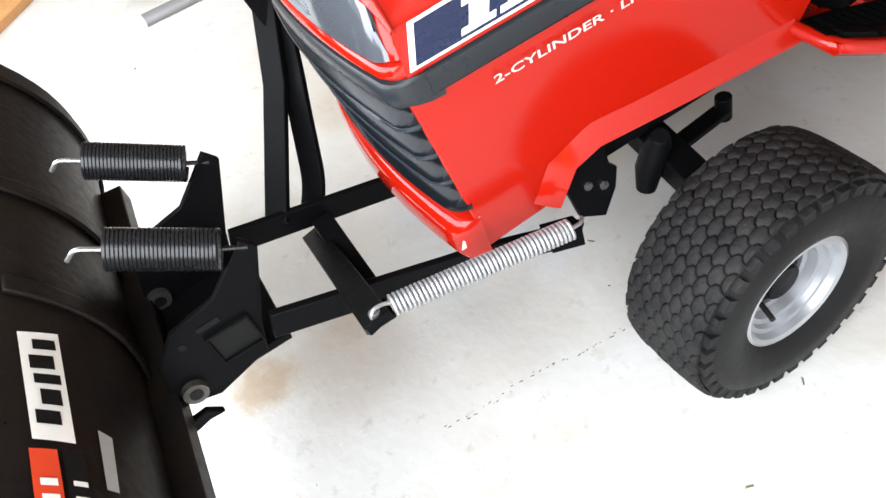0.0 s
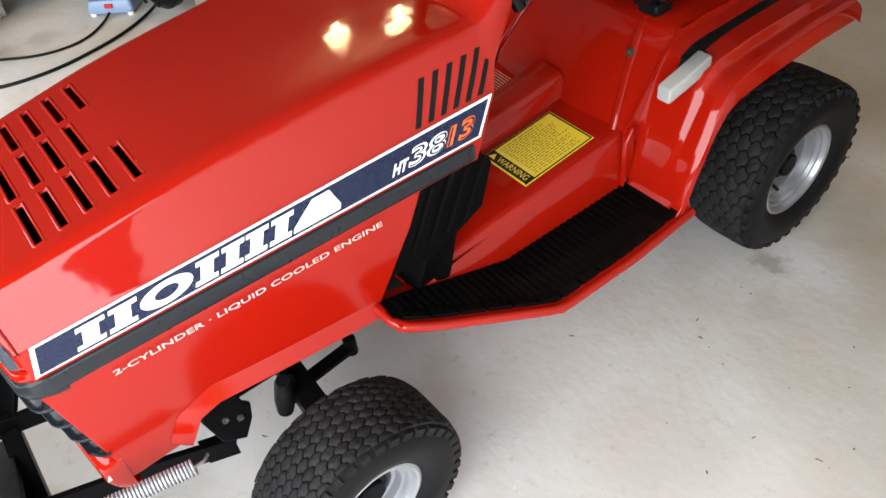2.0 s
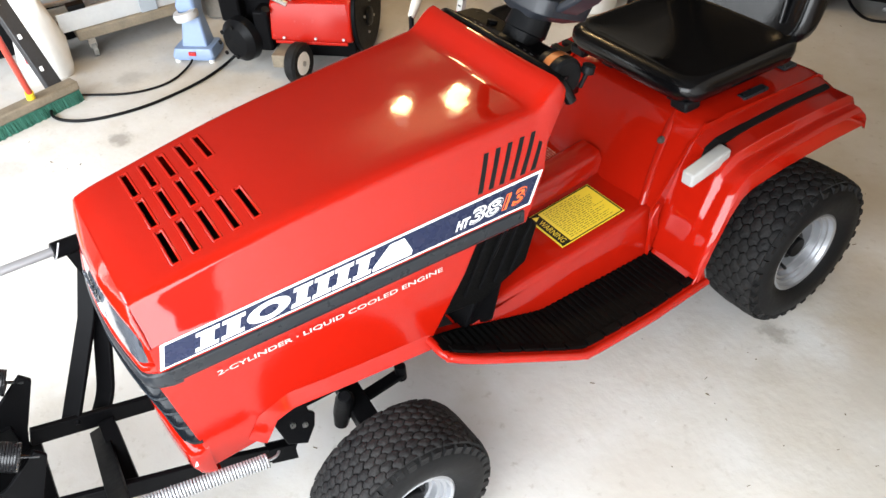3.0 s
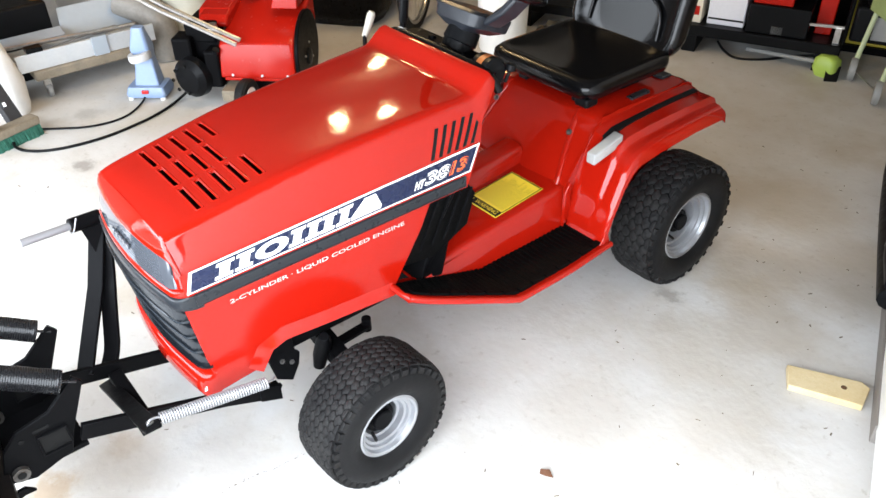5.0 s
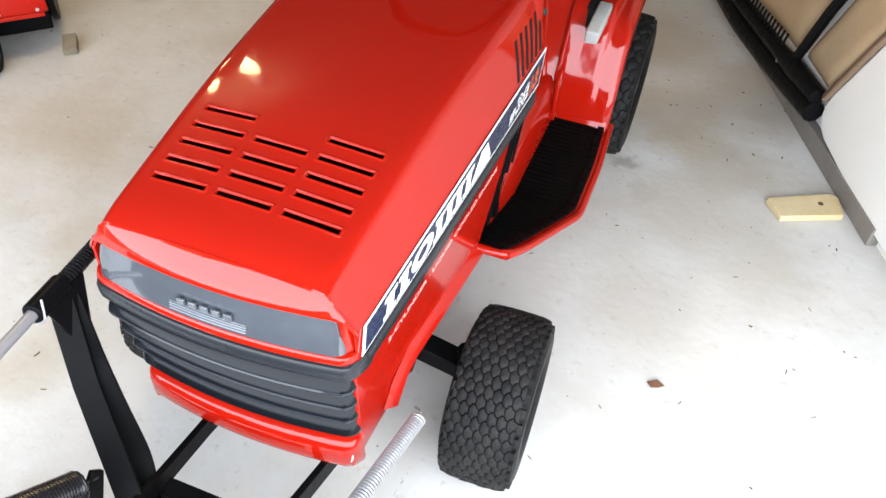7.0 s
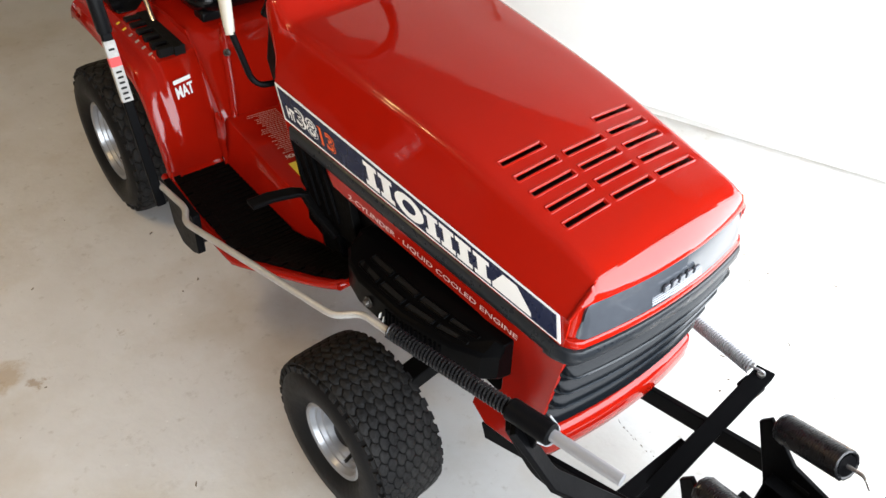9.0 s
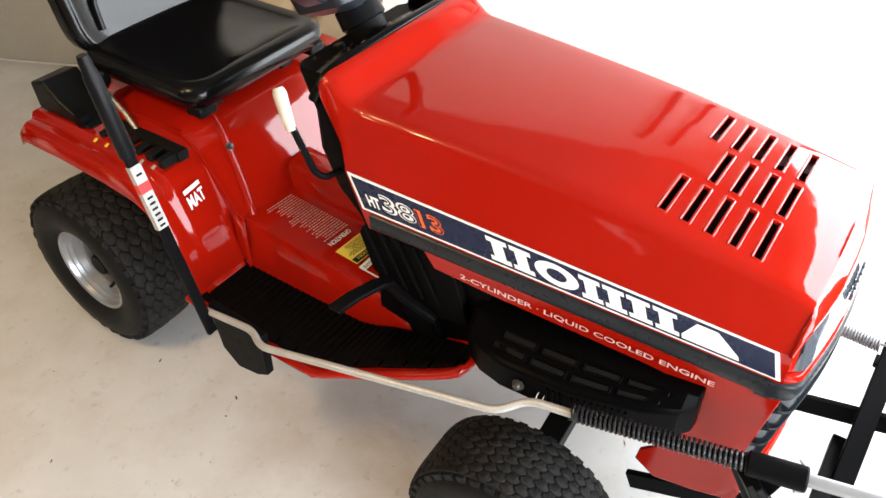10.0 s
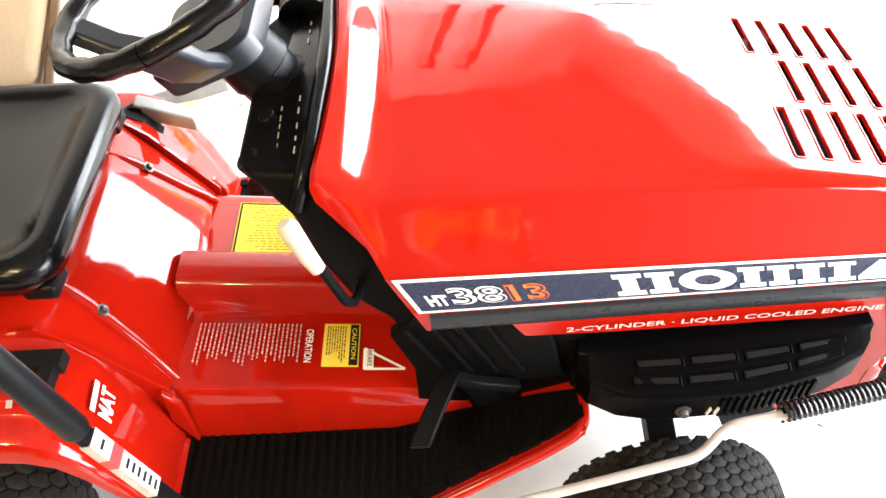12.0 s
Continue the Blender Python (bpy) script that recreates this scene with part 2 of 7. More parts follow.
STAINS = [((-0.10, -0.585), 0.085, (0.38, 0.28, 0.18), 0.75), ((-0.13, -0.37), 0.07, (0.36, 0.27, 0.18), 0.5), ((-0.03, -0.40), 0.19, (0.40, 0.36, 0.31), 0.6), ((0.10, -0.18), 0.16, (0.44, 0.40, 0.35), 0.4), ((-0.96, 0.944), 0.065, (0.36, 0.27, 0.17), 0.7), ((-1.84, 0.10), 0.075, (0.22, 0.20, 0.18), 0.7),
          ((0.85, 1.95), 0.34, (0.36, 0.30, 0.22), 0.55), ((0.78, 1.45), 0.22, (0.36, 0.30, 0.22), 0.5), ((0.62, 0.72), 0.20, (0.46, 0.42, 0.37), 0.5), ((-0.9, 0.35), 0.22, (0.40, 0.35, 0.27), 0.45), ((-1.35, 0.75), 0.30, (0.42, 0.36, 0.28), 0.45), ((-0.75, -0.1), 0.14, (0.42, 0.37, 0.30), 0.45), ((0.62, 1.55), 0.16, (0.42, 0.35, 0.26), 0.5), ((0.95, 1.0), 0.20, (0.44, 0.40, 0.34), 0.45), ((0.55, 1.22), 0.08, (0.33, 0.29, 0.24), 0.3), ((-1.9, -0.36), 0.12, (0.34, 0.33, 0.31), 0.5), ((-2.35, 0.30), 0.10, (0.30, 0.29, 0.27), 0.5),
          ((0.56, 1.72), 0.26, (0.38, 0.31, 0.22), 0.6), ((0.46, 1.36), 0.06, (0.20, 0.18, 0.15), 0.6), ((0.42, 2.2), 0.34, (0.40, 0.34, 0.25), 0.55), ((0.17, 2.1), 0.2, (0.42, 0.36, 0.28), 0.5), ((-0.89, 0.88), 0.028, (0.28, 0.20, 0.12), 0.7), ((-0.66, 0.91), 0.02, (0.26, 0.20, 0.13), 0.7), ((0.70, 1.2), 0.24, (0.46, 0.42, 0.36), 0.45)]


def concrete():
    m = material("concrete", (0.60, 0.595, 0.58), 0.62, second=(0.50, 0.48, 0.45), scale=0.9, bump=0.12, bump_scale=35, amount=0.6)
    t = m.node_tree
    b = t.nodes["Principled BSDF"]
    src = b.inputs["Base Color"].links[0].from_socket
    co = t.nodes.new("ShaderNodeTexCoord")
    spot = t.nodes.new("ShaderNodeTexNoise")
    spot.inputs["Scale"].default_value, spot.inputs["Detail"].default_value, spot.inputs["Roughness"].default_value = 11.0, 8.0, 0.7
    t.links.new(co.outputs["Object"], spot.inputs["Vector"])
    mr = t.nodes.new("ShaderNodeMapRange")
    mr.inputs["From Min"].default_value, mr.inputs["From Max"].default_value, mr.inputs["To Max"].default_value = 0.60, 0.78, 0.5
    t.links.new(spot.outputs["Fac"], mr.inputs["Value"])
    mx = t.nodes.new("ShaderNodeMixRGB")
    mx.inputs["Color2"].default_value = (0.25, 0.21, 0.16, 1)
    t.links.new(mr.outputs[0], mx.inputs["Fac"])
    t.links.new(src, mx.inputs["Color1"])
    last = mx.outputs[0]
    # soft tan blotches, then dark specks and pale flecks
    for size, detail, lo, hi, top, col in ((2.3, 9.0, 0.48, 0.70, 0.65, (0.41, 0.36, 0.285)), (0.75, 5.0, 0.48, 0.70, 0.5, (0.47, 0.43, 0.36)), (26.0, 7.0, 0.60, 0.74, 0.6, (0.31, 0.275, 0.23)), (70.0, 2.0, 0.735, 0.78, 0.8, (0.12, 0.10, 0.08)), (38.0, 3.0, 0.70, 0.76, 0.55, (0.74, 0.73, 0.71))):
        nz = t.nodes.new("ShaderNodeTexNoise")
        nz.inputs["Scale"].default_value, nz.inputs["Detail"].default_value, nz.inputs["Roughness"].default_value = size, detail, 0.62
        shift = t.nodes.new("ShaderNodeVectorMath")
        shift.operation = 'ADD'
        shift.inputs[1].default_value = (size * 3.1, size * 1.7, 0)
        t.links.new(co.outputs["Object"], shift.inputs[0])
        t.links.new(shift.outputs[0], nz.inputs["Vector"])
        pick = t.nodes.new("ShaderNodeMapRange")
        pick.inputs["From Min"].default_value, pick.inputs["From Max"].default_value, pick.inputs["To Max"].default_value = lo, hi, top
        t.links.new(nz.outputs["Fac"], pick.inputs["Value"])
        mm = t.nodes.new("ShaderNodeMixRGB")
        mm.inputs["Color2"].default_value = (*col, 1)
        t.links.new(pick.outputs[0], mm.inputs["Fac"])
        t.links.new(last, mm.inputs["Color1"])
        last = mm.outputs[0]
    # old oil and rust stains at fixed places on the floor
    for (sx, sy), r, col, k in STAINS:
        dist = t.nodes.new("ShaderNodeVectorMath")
        dist.operation = 'DISTANCE'
        warp = t.nodes.new("ShaderNodeMixRGB")
        warp.blend_type, warp.inputs["Fac"].default_value = 'ADD', 0.17
        t.links.new(co.outputs["Object"], warp.inputs["Color1"])
        t.links.new(spot.outputs["Color"], warp.inputs["Color2"])
        t.links.new(warp.outputs[0], dist.inputs[0])
        dist.inputs[1].default_value = (sx + 0.085, sy + 0.085, 0.085)
        fall = t.nodes.new("ShaderNodeMapRange")
        fall.interpolation_type = 'SMOOTHSTEP'
        fall.inputs["From Min"].default_value, fall.inputs["From Max"].default_value = r * 0.35, r
        fall.inputs["To Min"].default_value, fall.inputs["To Max"].default_value = k, 0.0
        t.links.new(dist.outputs["Value"], fall.inputs["Value"])
        mixs = t.nodes.new("ShaderNodeMixRGB")
        mixs.inputs["Color2"].default_value = (*col, 1)
        t.links.new(fall.outputs[0], mixs.inputs["Fac"])
        t.links.new(last, mixs.inputs["Color1"])
        last = mixs.outputs[0]
    t.links.new(last, b.inputs["Base Color"])
    return m


CONCRETE = concrete()
WALLPAINT = material("white_wall_paint", (0.78, 0.77, 0.74), 0.6, vary=0.08, scale=2, bump=0.05)
BASEGREY = material("grey_base_strip", (0.16, 0.145, 0.13), 0.6, second=(0.24, 0.22, 0.2), scale=8)
# ceiling, back and far side wall: room shade put into dark colours, less bounce
DIMMED_CEILING = material("ceiling_dimmed_for_bounce", (0.15, 0.145, 0.135), 0.85, vary=0.15)
DIMMED_WALL = material("wall_dimmed_for_bounce", (0.13, 0.125, 0.115), 0.8, vary=0.15)
DRIVE = material("driveway_concrete", (0.62, 0.60, 0.56), 0.8, vary=0.15, scale=1.2, bump=0.1)

ground = part("ground", lattice(-300, 300, -300, 300, 4, 4), DRIVE, smooth=0)
ground.location.z = -0.012
tagged(ground, "pale sunlit concrete drive outside the garage", "ground", kind="structure")


def slab(a0, a1, b0, b1, z0, z1):
    """A box in the garage's own directions."""
    c = [(a, b) for a, b in ((a0, b0), (a1, b0), (a1, b1), (a0, b1))]
    return loft([[room(a, b, z0) for a, b in c], [room(a, b, z1) for a, b in c]])


floor = part("floor", slab(BACK, FRONT, 0.0, FAR + 0.2, -0.12, 0.0), CONCRETE, smooth=0)
tagged(floor, "smooth pale grey concrete garage floor with stains", "floor", kind="structure")
wall_east = part("wall_east", slab(BACK - 0.15, 1.20, -0.15, 0.05, -0.02, HIGH), WALLPAINT, smooth=0)
tagged(wall_east, "plain white painted garage wall", "wall", kind="structure")
wall_back = part("wall_back", slab(BACK - 0.15, BACK, 0.0, FAR, 0.0, HIGH), DIMMED_WALL, smooth=0)
tagged(wall_back, "back wall of the garage, coloured dark to cut bounce light", "wall", kind="structure")
wall_west = part("wall_west", slab(BACK - 0.15, FRONT, FAR, FAR + 0.15, 0.0, HIGH), DIMMED_WALL, smooth=0)
tagged(wall_west, "side wall of the garage, coloured dark to cut bounce light", "wall", kind="structure")
wall_front = part("wall_front", [slab(FRONT, FRONT + 0.15, 5.45, FAR + 0.15, 0.0, HIGH),
                                 slab(FRONT, FRONT + 0.15, -0.15, 5.45, 1.90, HIGH)], WALLPAINT, smooth=0)
tagged(wall_front, "front wall round the open garage door", "wall", kind="structure")
ceiling = part("ceiling", slab(BACK - 0.15, FRONT + 0.15, -0.15, FAR + 0.15, HIGH, HIGH + 0.15), DIMMED_CEILING, smooth=0)
tagged(ceiling, "garage ceiling, coloured dark to cut bounce light", "ceiling", kind="structure")
baseboard = part("baseboard", slab(-1.80, -0.365, 0.05, 0.086, 0.0, 0.068), BASEGREY, smooth=0, bevel=0.004)
tagged(baseboard, "dark grey weathered base strip along the wall", "baseboard", kind="structure")


# ---- the tractor ----
tractor = thing("lawn_tractor", "red garden tractor with black seat and snow blade mount, on concrete", "tractor", (0, 0, 0))


def fr(y):
    return (y + 0.19) / 0.79


def ztop(y):
    """Height of the hood: a straight slope under the vents, easing into the flatter rear."""
    if y <= 0.06:
        return 0.835 + 0.172 * (y + 0.1) - 2.5 * max(0.0, -0.15 - y) ** 2
    return 0.8625 + 0.055 * (y - 0.06) + 0.0129 * (1 - math.exp(-(y - 0.06) / 0.11))


def side_x(y, z):
    """Half width of the hood's flank."""
    return 0.236 + 0.046 * fr(y) + (0.02 if z < 0.5 else 0.0) * 0


def z_dt(y):
    return 0.743 + 0.052 * fr(y)


def z_db(y):
    return 0.690 + 0.034 * fr(y)


YF, YR = -0.205, 0.60
SLOT_Y = [-0.099, -0.0595, -0.02, 0.0195, 0.059]


def rear_y(z):
    """The hood's slanted back edge."""
    return 0.585 + (z - 0.72) * 0.42 + max(0.0, z - 0.86) * 0.5


def hood_section(y, back=False):
    """Half section from the middle to the strip under the decal."""
    f = fr(y)
    xe, zt = 0.187 + 0.044 * f, ztop(y)
    zd, zb = z_dt(y), z_db(y)
    xs = side_x(y, 0.7)
    pts = [(x, zt + 0.008 * (1 - (x / xe) ** 2)) for x in (0.0, 0.048, 0.068, 0.115, 0.165)]
    r = min(0.032, 0.27 * (zt - zd))
    pts += [(xe + 0.012 - 0.927 * r + r * math.cos(radians(d)), zt + 0.0015 - r + r * math.sin(radians(d))) for d in (90, 72, 55, 38, 22)]
    pts += [(xe + 0.3 * (xs - xe), zt - 0.3 * (zt - zd) + 0.004), (xe + 0.65 * (xs - xe), zt - 0.66 * (zt - zd) + 0.003),
            (xs - 0.004, zd + 0.004), (xs, zd - 0.002), (xs + 0.002, zb), (xs + 0.002, zb - 0.046)]
    return pts


def hood():
    ys = [YF + 0.006, YF + 0.02, YF + 0.04, -0.14]
    for s in SLOT_Y:
        ys += [s - 0.0055, s + 0.0055]
    ys += [0.10, 0.16, 0.24, 0.32, 0.40, 0.48, 0.54, YR]
    rows = []
    for y in ys:
        h = hood_section(y)
        full = [(-x, z) for x, z in reversed(h[1:])] + h
        row = []
        for x, z in full:
            yy = y
            if y == YR:
                yy = min(YR, rear_y(z)) if z < 0.86 else YR
            row.append(Vector((x, yy, z)))
        rows.append(row)
    # the raised lip at the back
    for t, z in ((0.18, 0.001), (0.32, 0.006), (0.46, 0.016), (0.62, 0.030), (0.78, 0.041), (0.92, 0.0435), (1.0, 0.036)):
        row = []
        for p in rows[len(ys) - 1]:
            up = max(0.0, min(1.0, (p.z - 0.83) / 0.06))
            up = up * up * (3 - 2 * up)
            y1 = (rear_y(p.z) + 0.004) * (1 - up) + (0.682 + 0.016 * (p.x / 0.23) ** 2) * up
            row.append(Vector((p.x, p.y + (y1 - p.y) * t, p.z + z * up)))
        rows.append(row)
    n = len(rows[0])
    c = n // 2                                   # index of the middle column
    v = [p for r in rows for p in r]
    f = []
    cols = {}
    for i in range(len(rows) - 1):
        slot = i < len(ys) - 1 and any(abs(ys[i] - (s - 0.0055)) < 1e-6 for s in SLOT_Y)
        rear = slot and ys[i] > 0.05
        for j in range(n - 1):
            k = j - c
            if slot and k in (-4, -3, 2, 3):
                continue
            if slot and not rear and k in (-1, 0):
                continue
            f.append((i * n + j, i * n + j + 1, (i + 1) * n + j + 1, (i + 1) * n + j))
    return v, f


hood_ob = part("hood", hood(), RED, tractor, "glossy red hood with rows of vent slots", smooth=28, thick=0.005)


def slot_rim(x0, x1, y):
    """A low pressed rim round one vent slot."""
    rings = []
    for grow, up in ((0.0055, -0.0006), (0.0042, 0.0008), (0.0022, 0.0014), (0.0006, 0.0008), (-0.0004, -0.003)):
        ring = []
        for cx, cy, d0 in ((x1, 0.0055, 0), (x0, 0.0055, 90), (x0, -0.0055, 180), (x1, -0.0055, 270)):
            for d in (0, 45, 90):
                a = radians(d0 + d)
                x = cx + math.cos(a) * grow
                yy = y + cy + math.sin(a) * grow
                ring.append(Vector((x, yy, ztop(yy) + 0.008 * (1 - (x / (0.187 + 0.044 * fr(yy))) ** 2) + up)))
        rings.append(ring)
    return loft(rings, True, False)


for y in SLOT_Y:
    for x0, x1 in ((-0.165, -0.068), (-0.048, 0.048), (0.068, 0.165)):
        if y < 0.05 or x0 != -0.048:
            part("slot_rim", slot_rim(x0, x1, y), RED, hood_ob, smooth=60)
part("vent_tray", box((-0.185, -0.15, 0.775), (0.185, 0.11, 0.785)), BLACK, tractor)

# front nose: red brow, lamps, band, grille, lower apron
def yfront(x, y0, bow=0.022):
    return y0 + bow * (x / 0.22) ** 2


def front_band(rows, half, n=12, bow=0.022, wrap=0.0):
    """A band across the nose: rows of (y, z); wraps round the corners by wrap."""
    rings = []
    for y, z in rows:
        ring = []
        if wrap:
            ring.append(Vector((-half - 0.004, yfront(half, y, bow) + wrap, z)))
        for i in range(n + 1):
            x = -half + 2 * half * i / n
            ring.append(Vector((x, yfront(x, y, bow), z)))
        if wrap:
            ring.append(Vector((half + 0.004, yfront(half, y, bow) + wrap, z)))
        rings.append(ring)
    return loft(rings, False, False)


brow = []
h = hood_section(YF + 0.006)
full = [(-x, q) for x, q in reversed(h[1:14])] + h[:14]
brow.append([Vector((x, YF + 0.006, q)) for x, q in full])
for y, z, bow in ((-0.1985, 0.8105, 0.004), (-0.2060, 0.803, 0.009), (-0.2180, 0.787, 0.018), (-0.2245, 0.7775, 0.022), (-0.2255, 0.7735, 0.022), (-0.2180, 0.7715, 0.022)):
    brow.append([Vector((x, yfront(x, y, bow), min(z + 0.25 * (q - 0.812) * (z > 0.8), q))) for x, q in full])
part("brow", loft(brow, False, False), RED, tractor, smooth=38, thick=0.004)


def corner_band(rows, half0, side0, end=-0.178, bow=0.022, n=14, slant=0.0):
    """A band across the nose that turns round both corners on to the flanks; slant draws it in with height."""
    rings = []
    for y, z in rows:
        half, side = half0 - slant * (z - rows[-1][1]), side0 - slant * (z - rows[-1][1])
        yc = yfront(half, y, bow)
        turn = [Vector(((1 - t) ** 2 * half + 2 * t * (1 - t) * side + t * t * side, (1 - t) ** 2 * yc + 2 * t * (1 - t) * (yc + 0.006) + t * t * end, z)) for t in (0.25, 0.5, 0.75, 1.0)]
        front = [Vector((-half + 2 * half * i / n, yfront(-half + 2 * half * i / n, y, bow), z)) for i in range(n + 1)]
        rings.append([Vector((-p.x, p.y, p.z)) for p in reversed(turn)] + front + turn)
    return loft(rings, False, False)


def fluted(rows, x0, x1, pitch=0.0052, deep=0.0011):
    """A pane of the lamp glass with upright flutes."""
    n = 2 * round((x1 - x0) / pitch)
    return loft([[Vector((x0 + (x1 - x0) * i / n, yfront(x0 + (x1 - x0) * i / n, y) + (deep if i % 2 else 0.0), z)) for i in range(n + 1)] for y, z in rows], False, False)


part("lamp_frame", corner_band([(-0.2165, 0.773), (-0.2275, 0.735), (-0.2330, 0.697)], 0.2110, 0.2335, slant=0.22), RED, tractor, "red frame round the headlamps", smooth=30, thick=0.003)
lamp = part("headlamp", corner_band([(-0.2195, 0.7715), (-0.2310, 0.735), (-0.2365, 0.7005)], 0.2060, 0.2180, end=-0.2035, slant=0.16), LENS, tractor, "clear ribbed headlamp panel across the nose", smooth=40, thick=0.004)
for x0, x1 in ((-0.192, -0.076), (0.076, 0.192)):
    part("lens_pane", fluted([(-0.2225, 0.766), (-0.2325, 0.735), (-0.2372, 0.706)], x0, x1), FLUTED, lamp, "fluted clear lamp glass", smooth=0)
for s in (-1, 1):
    part("lamp_shade", loft([[Vector((s * x, yfront(x, y) - 0.0022, z)) for x in (0.080, 0.11, 0.15, 0.188)] for y, z in ((-0.2225, 0.7665), (-0.2268, 0.7535))], False, False), REFLECTOR, lamp, "dark upper edge behind the lamp glass", smooth=40)
    part("lamp_bulb_hood", loft([[Vector((s * x, yfront(x, y) - 0.0024, z)) for x in (0.112, 0.130)] for y, z in ((-0.2285, 0.746), (-0.2330, 0.730))], False, False), REFLECTOR, lamp, smooth=40)
part("centre_lens", front_band([(-0.2225, 0.768), (-0.2340, 0.735), (-0.2395, 0.7030)], 0.07, n=8), SMOKE, lamp, "smoked middle section with raised plain badge", thick=0.003)
part("badge", [box((-0.048 + 0.0205 * i, -0.2415, 0.7275), (-0.0335 + 0.0205 * i, -0.236, 0.7420)) for i in range(5)], FLUTED, lamp, "raised grey badge of plain blocks", bevel=0.0015)
part("lens_rib", [front_band([(-0.2237 - 0.00135 * i, 0.7652 - 0.0046 * i), (-0.2255 - 0.00135 * i, 0.7638 - 0.0046 * i), (-0.2250 - 0.00135 * i, 0.7624 - 0.0046 * i)], 0.068, n=6) for i in range(13)], SMOKE, lamp, smooth=0)["kind"] = "stuff"
part("lower_brow", corner_band([(-0.231, 0.7005), (-0.2405, 0.6990), (-0.2440, 0.6945), (-0.2440, 0.6850), (-0.2380, 0.6800)], 0.2160, 0.2385), RED, tractor, smooth=40, thick=0.004)
part("front_band", corner_band([(-0.236, 0.6815), (-0.2455, 0.6795), (-0.2490, 0.6750), (-0.2490, 0.6540), (-0.2450, 0.6470), (-0.232, 0.6430)], 0.2190, 0.2438, end=-0.165), STRIP, tractor, "dark grey rubber band round the nose", smooth=40, thick=0.005)
for s in (-1, 1):
    part("side_strip", loft([[Vector((s * (side_x(y, 0.6) + e), max(y, -0.2), z_db(y) - d)) for e, d in ((0.001, 0.008), (0.0065, 0.010), (0.0078, 0.013), (0.0078, 0.037), (0.0065, 0.041), (0.001, 0.044))]
                             for y in (-0.180, -0.1, 0.1, 0.3, 0.5, 0.565)]), STRIP, tractor, "dark grey strip under the decal", smooth=50)
GRILLE = material("grille_plastic", (0.0050, 0.0062, 0.0080), 0.19, vary=0.25, scale=9, spec=0.13)
LIP = material("grille_lip", (0.018, 0.022, 0.027), 0.18, vary=0.2, scale=12, spec=0.32)
grille = part("grille", front_band([(-0.214, 0.650), (-0.199, 0.53), (-0.180, 0.415)], 0.203, wrap=0.02), INK, tractor, "black louvred grille")
for i in range(4):
    z = 0.622 - i * 0.053
    y = -0.2385 + (0.64 - z) * 0.175
    side = 0.2335 - 0.0733 * (0.646 - z)
    part("grille_slat", corner_band([(y + 0.020, z + 0.017), (y + 0.001, z + 0.010), (y - 0.010, z - 0.001), (y - 0.0135, z - 0.009), (y - 0.010, z - 0.0150), (y + 0.016, z - 0.018)], side - 0.018, side, end=-0.200 + (0.652 - z) * 0.139), GRILLE, grille, smooth=35, thick=0.003)
    part("slat_lip", corner_band([(y - 0.0128, z - 0.0055), (y - 0.0147, z - 0.0085), (y - 0.0132, z - 0.0118)], side - 0.018, side + 0.0008, end=-0.200 + (0.652 - z) * 0.139), LIP, grille, smooth=50)
for x in (-0.10, 0.0, 0.10):
    part("grille_mullion", loft([[Vector((x + e, -0.2385 + (0.64 - z) * 0.175 + 0.012, z)) for e in (-0.004, 0.004)] + [Vector((x + e, -0.2385 + (0.64 - z) * 0.175 + 0.026, z)) for e in (0.004, -0.004)] for z in (0.64, 0.53, 0.42)]), GRILLE, grille, smooth=0)
part("apron", corner_band([(-0.186, 0.424), (-0.212, 0.4215), (-0.2230, 0.414), (-0.2270, 0.402), (-0.2280, 0.366), (-0.2200, 0.346), (-0.205, 0.338), (-0.18, 0.338)], 0.200, 0.2215, end=-0.168), RED, tractor, "red lower apron", smooth=40, thick=0.004)


# flank panels
def flank(poly, s, name, label=""):
    def put(y, z, e=0.0):
        zb = z_db(y) - 0.044
        x = side_x(y, z) - 0.022 * max(0.0, (zb - z) / 0.3) * (1 - 0.55 * max(0, fr(y))) + e + (0.14 * max(0.0, 0.37 - z) if s < 0 else 0.0)
        return Vector((s * x, y, z))
    n = len(poly)
    outer = [put(y, z) for y, z in poly]
    inner = [put(y, z, -0.008) for y, z in poly]
    me = loft([outer, inner])
    return part(name, me, RED_PANEL, tractor, label, bevel=0.002)


flank([(-0.208, 0.652), (0.0, 0.66), (0.25, 0.672), (0.46, 0.682), (0.425, 0.60), (0.332, 0.432), (0.15, 0.438), (0.0, 0.446), (-0.035, 0.425), (-0.07, 0.372), (-0.2, 0.352), (-0.175, 0.414)], 1, "left_flank", "red engine side panel")
flank([(-0.208, 0.652), (0.0, 0.66), (0.25, 0.672), (0.46, 0.682), (0.43, 0.632), (0.30, 0.62), (0.0, 0.602), (-0.05, 0.594), (-0.073, 0.57), (-0.078, 0.54), (-0.076, 0.44), (-0.052, 0.400), (-0.012, 0.358), (-0.008, 0.330), (-0.050, 0.302), (-0.125, 0.312), (-0.196, 0.330), (-0.200, 0.352), (-0.175, 0.414)], -1, "right_flank", "red engine side panel with cut-out")
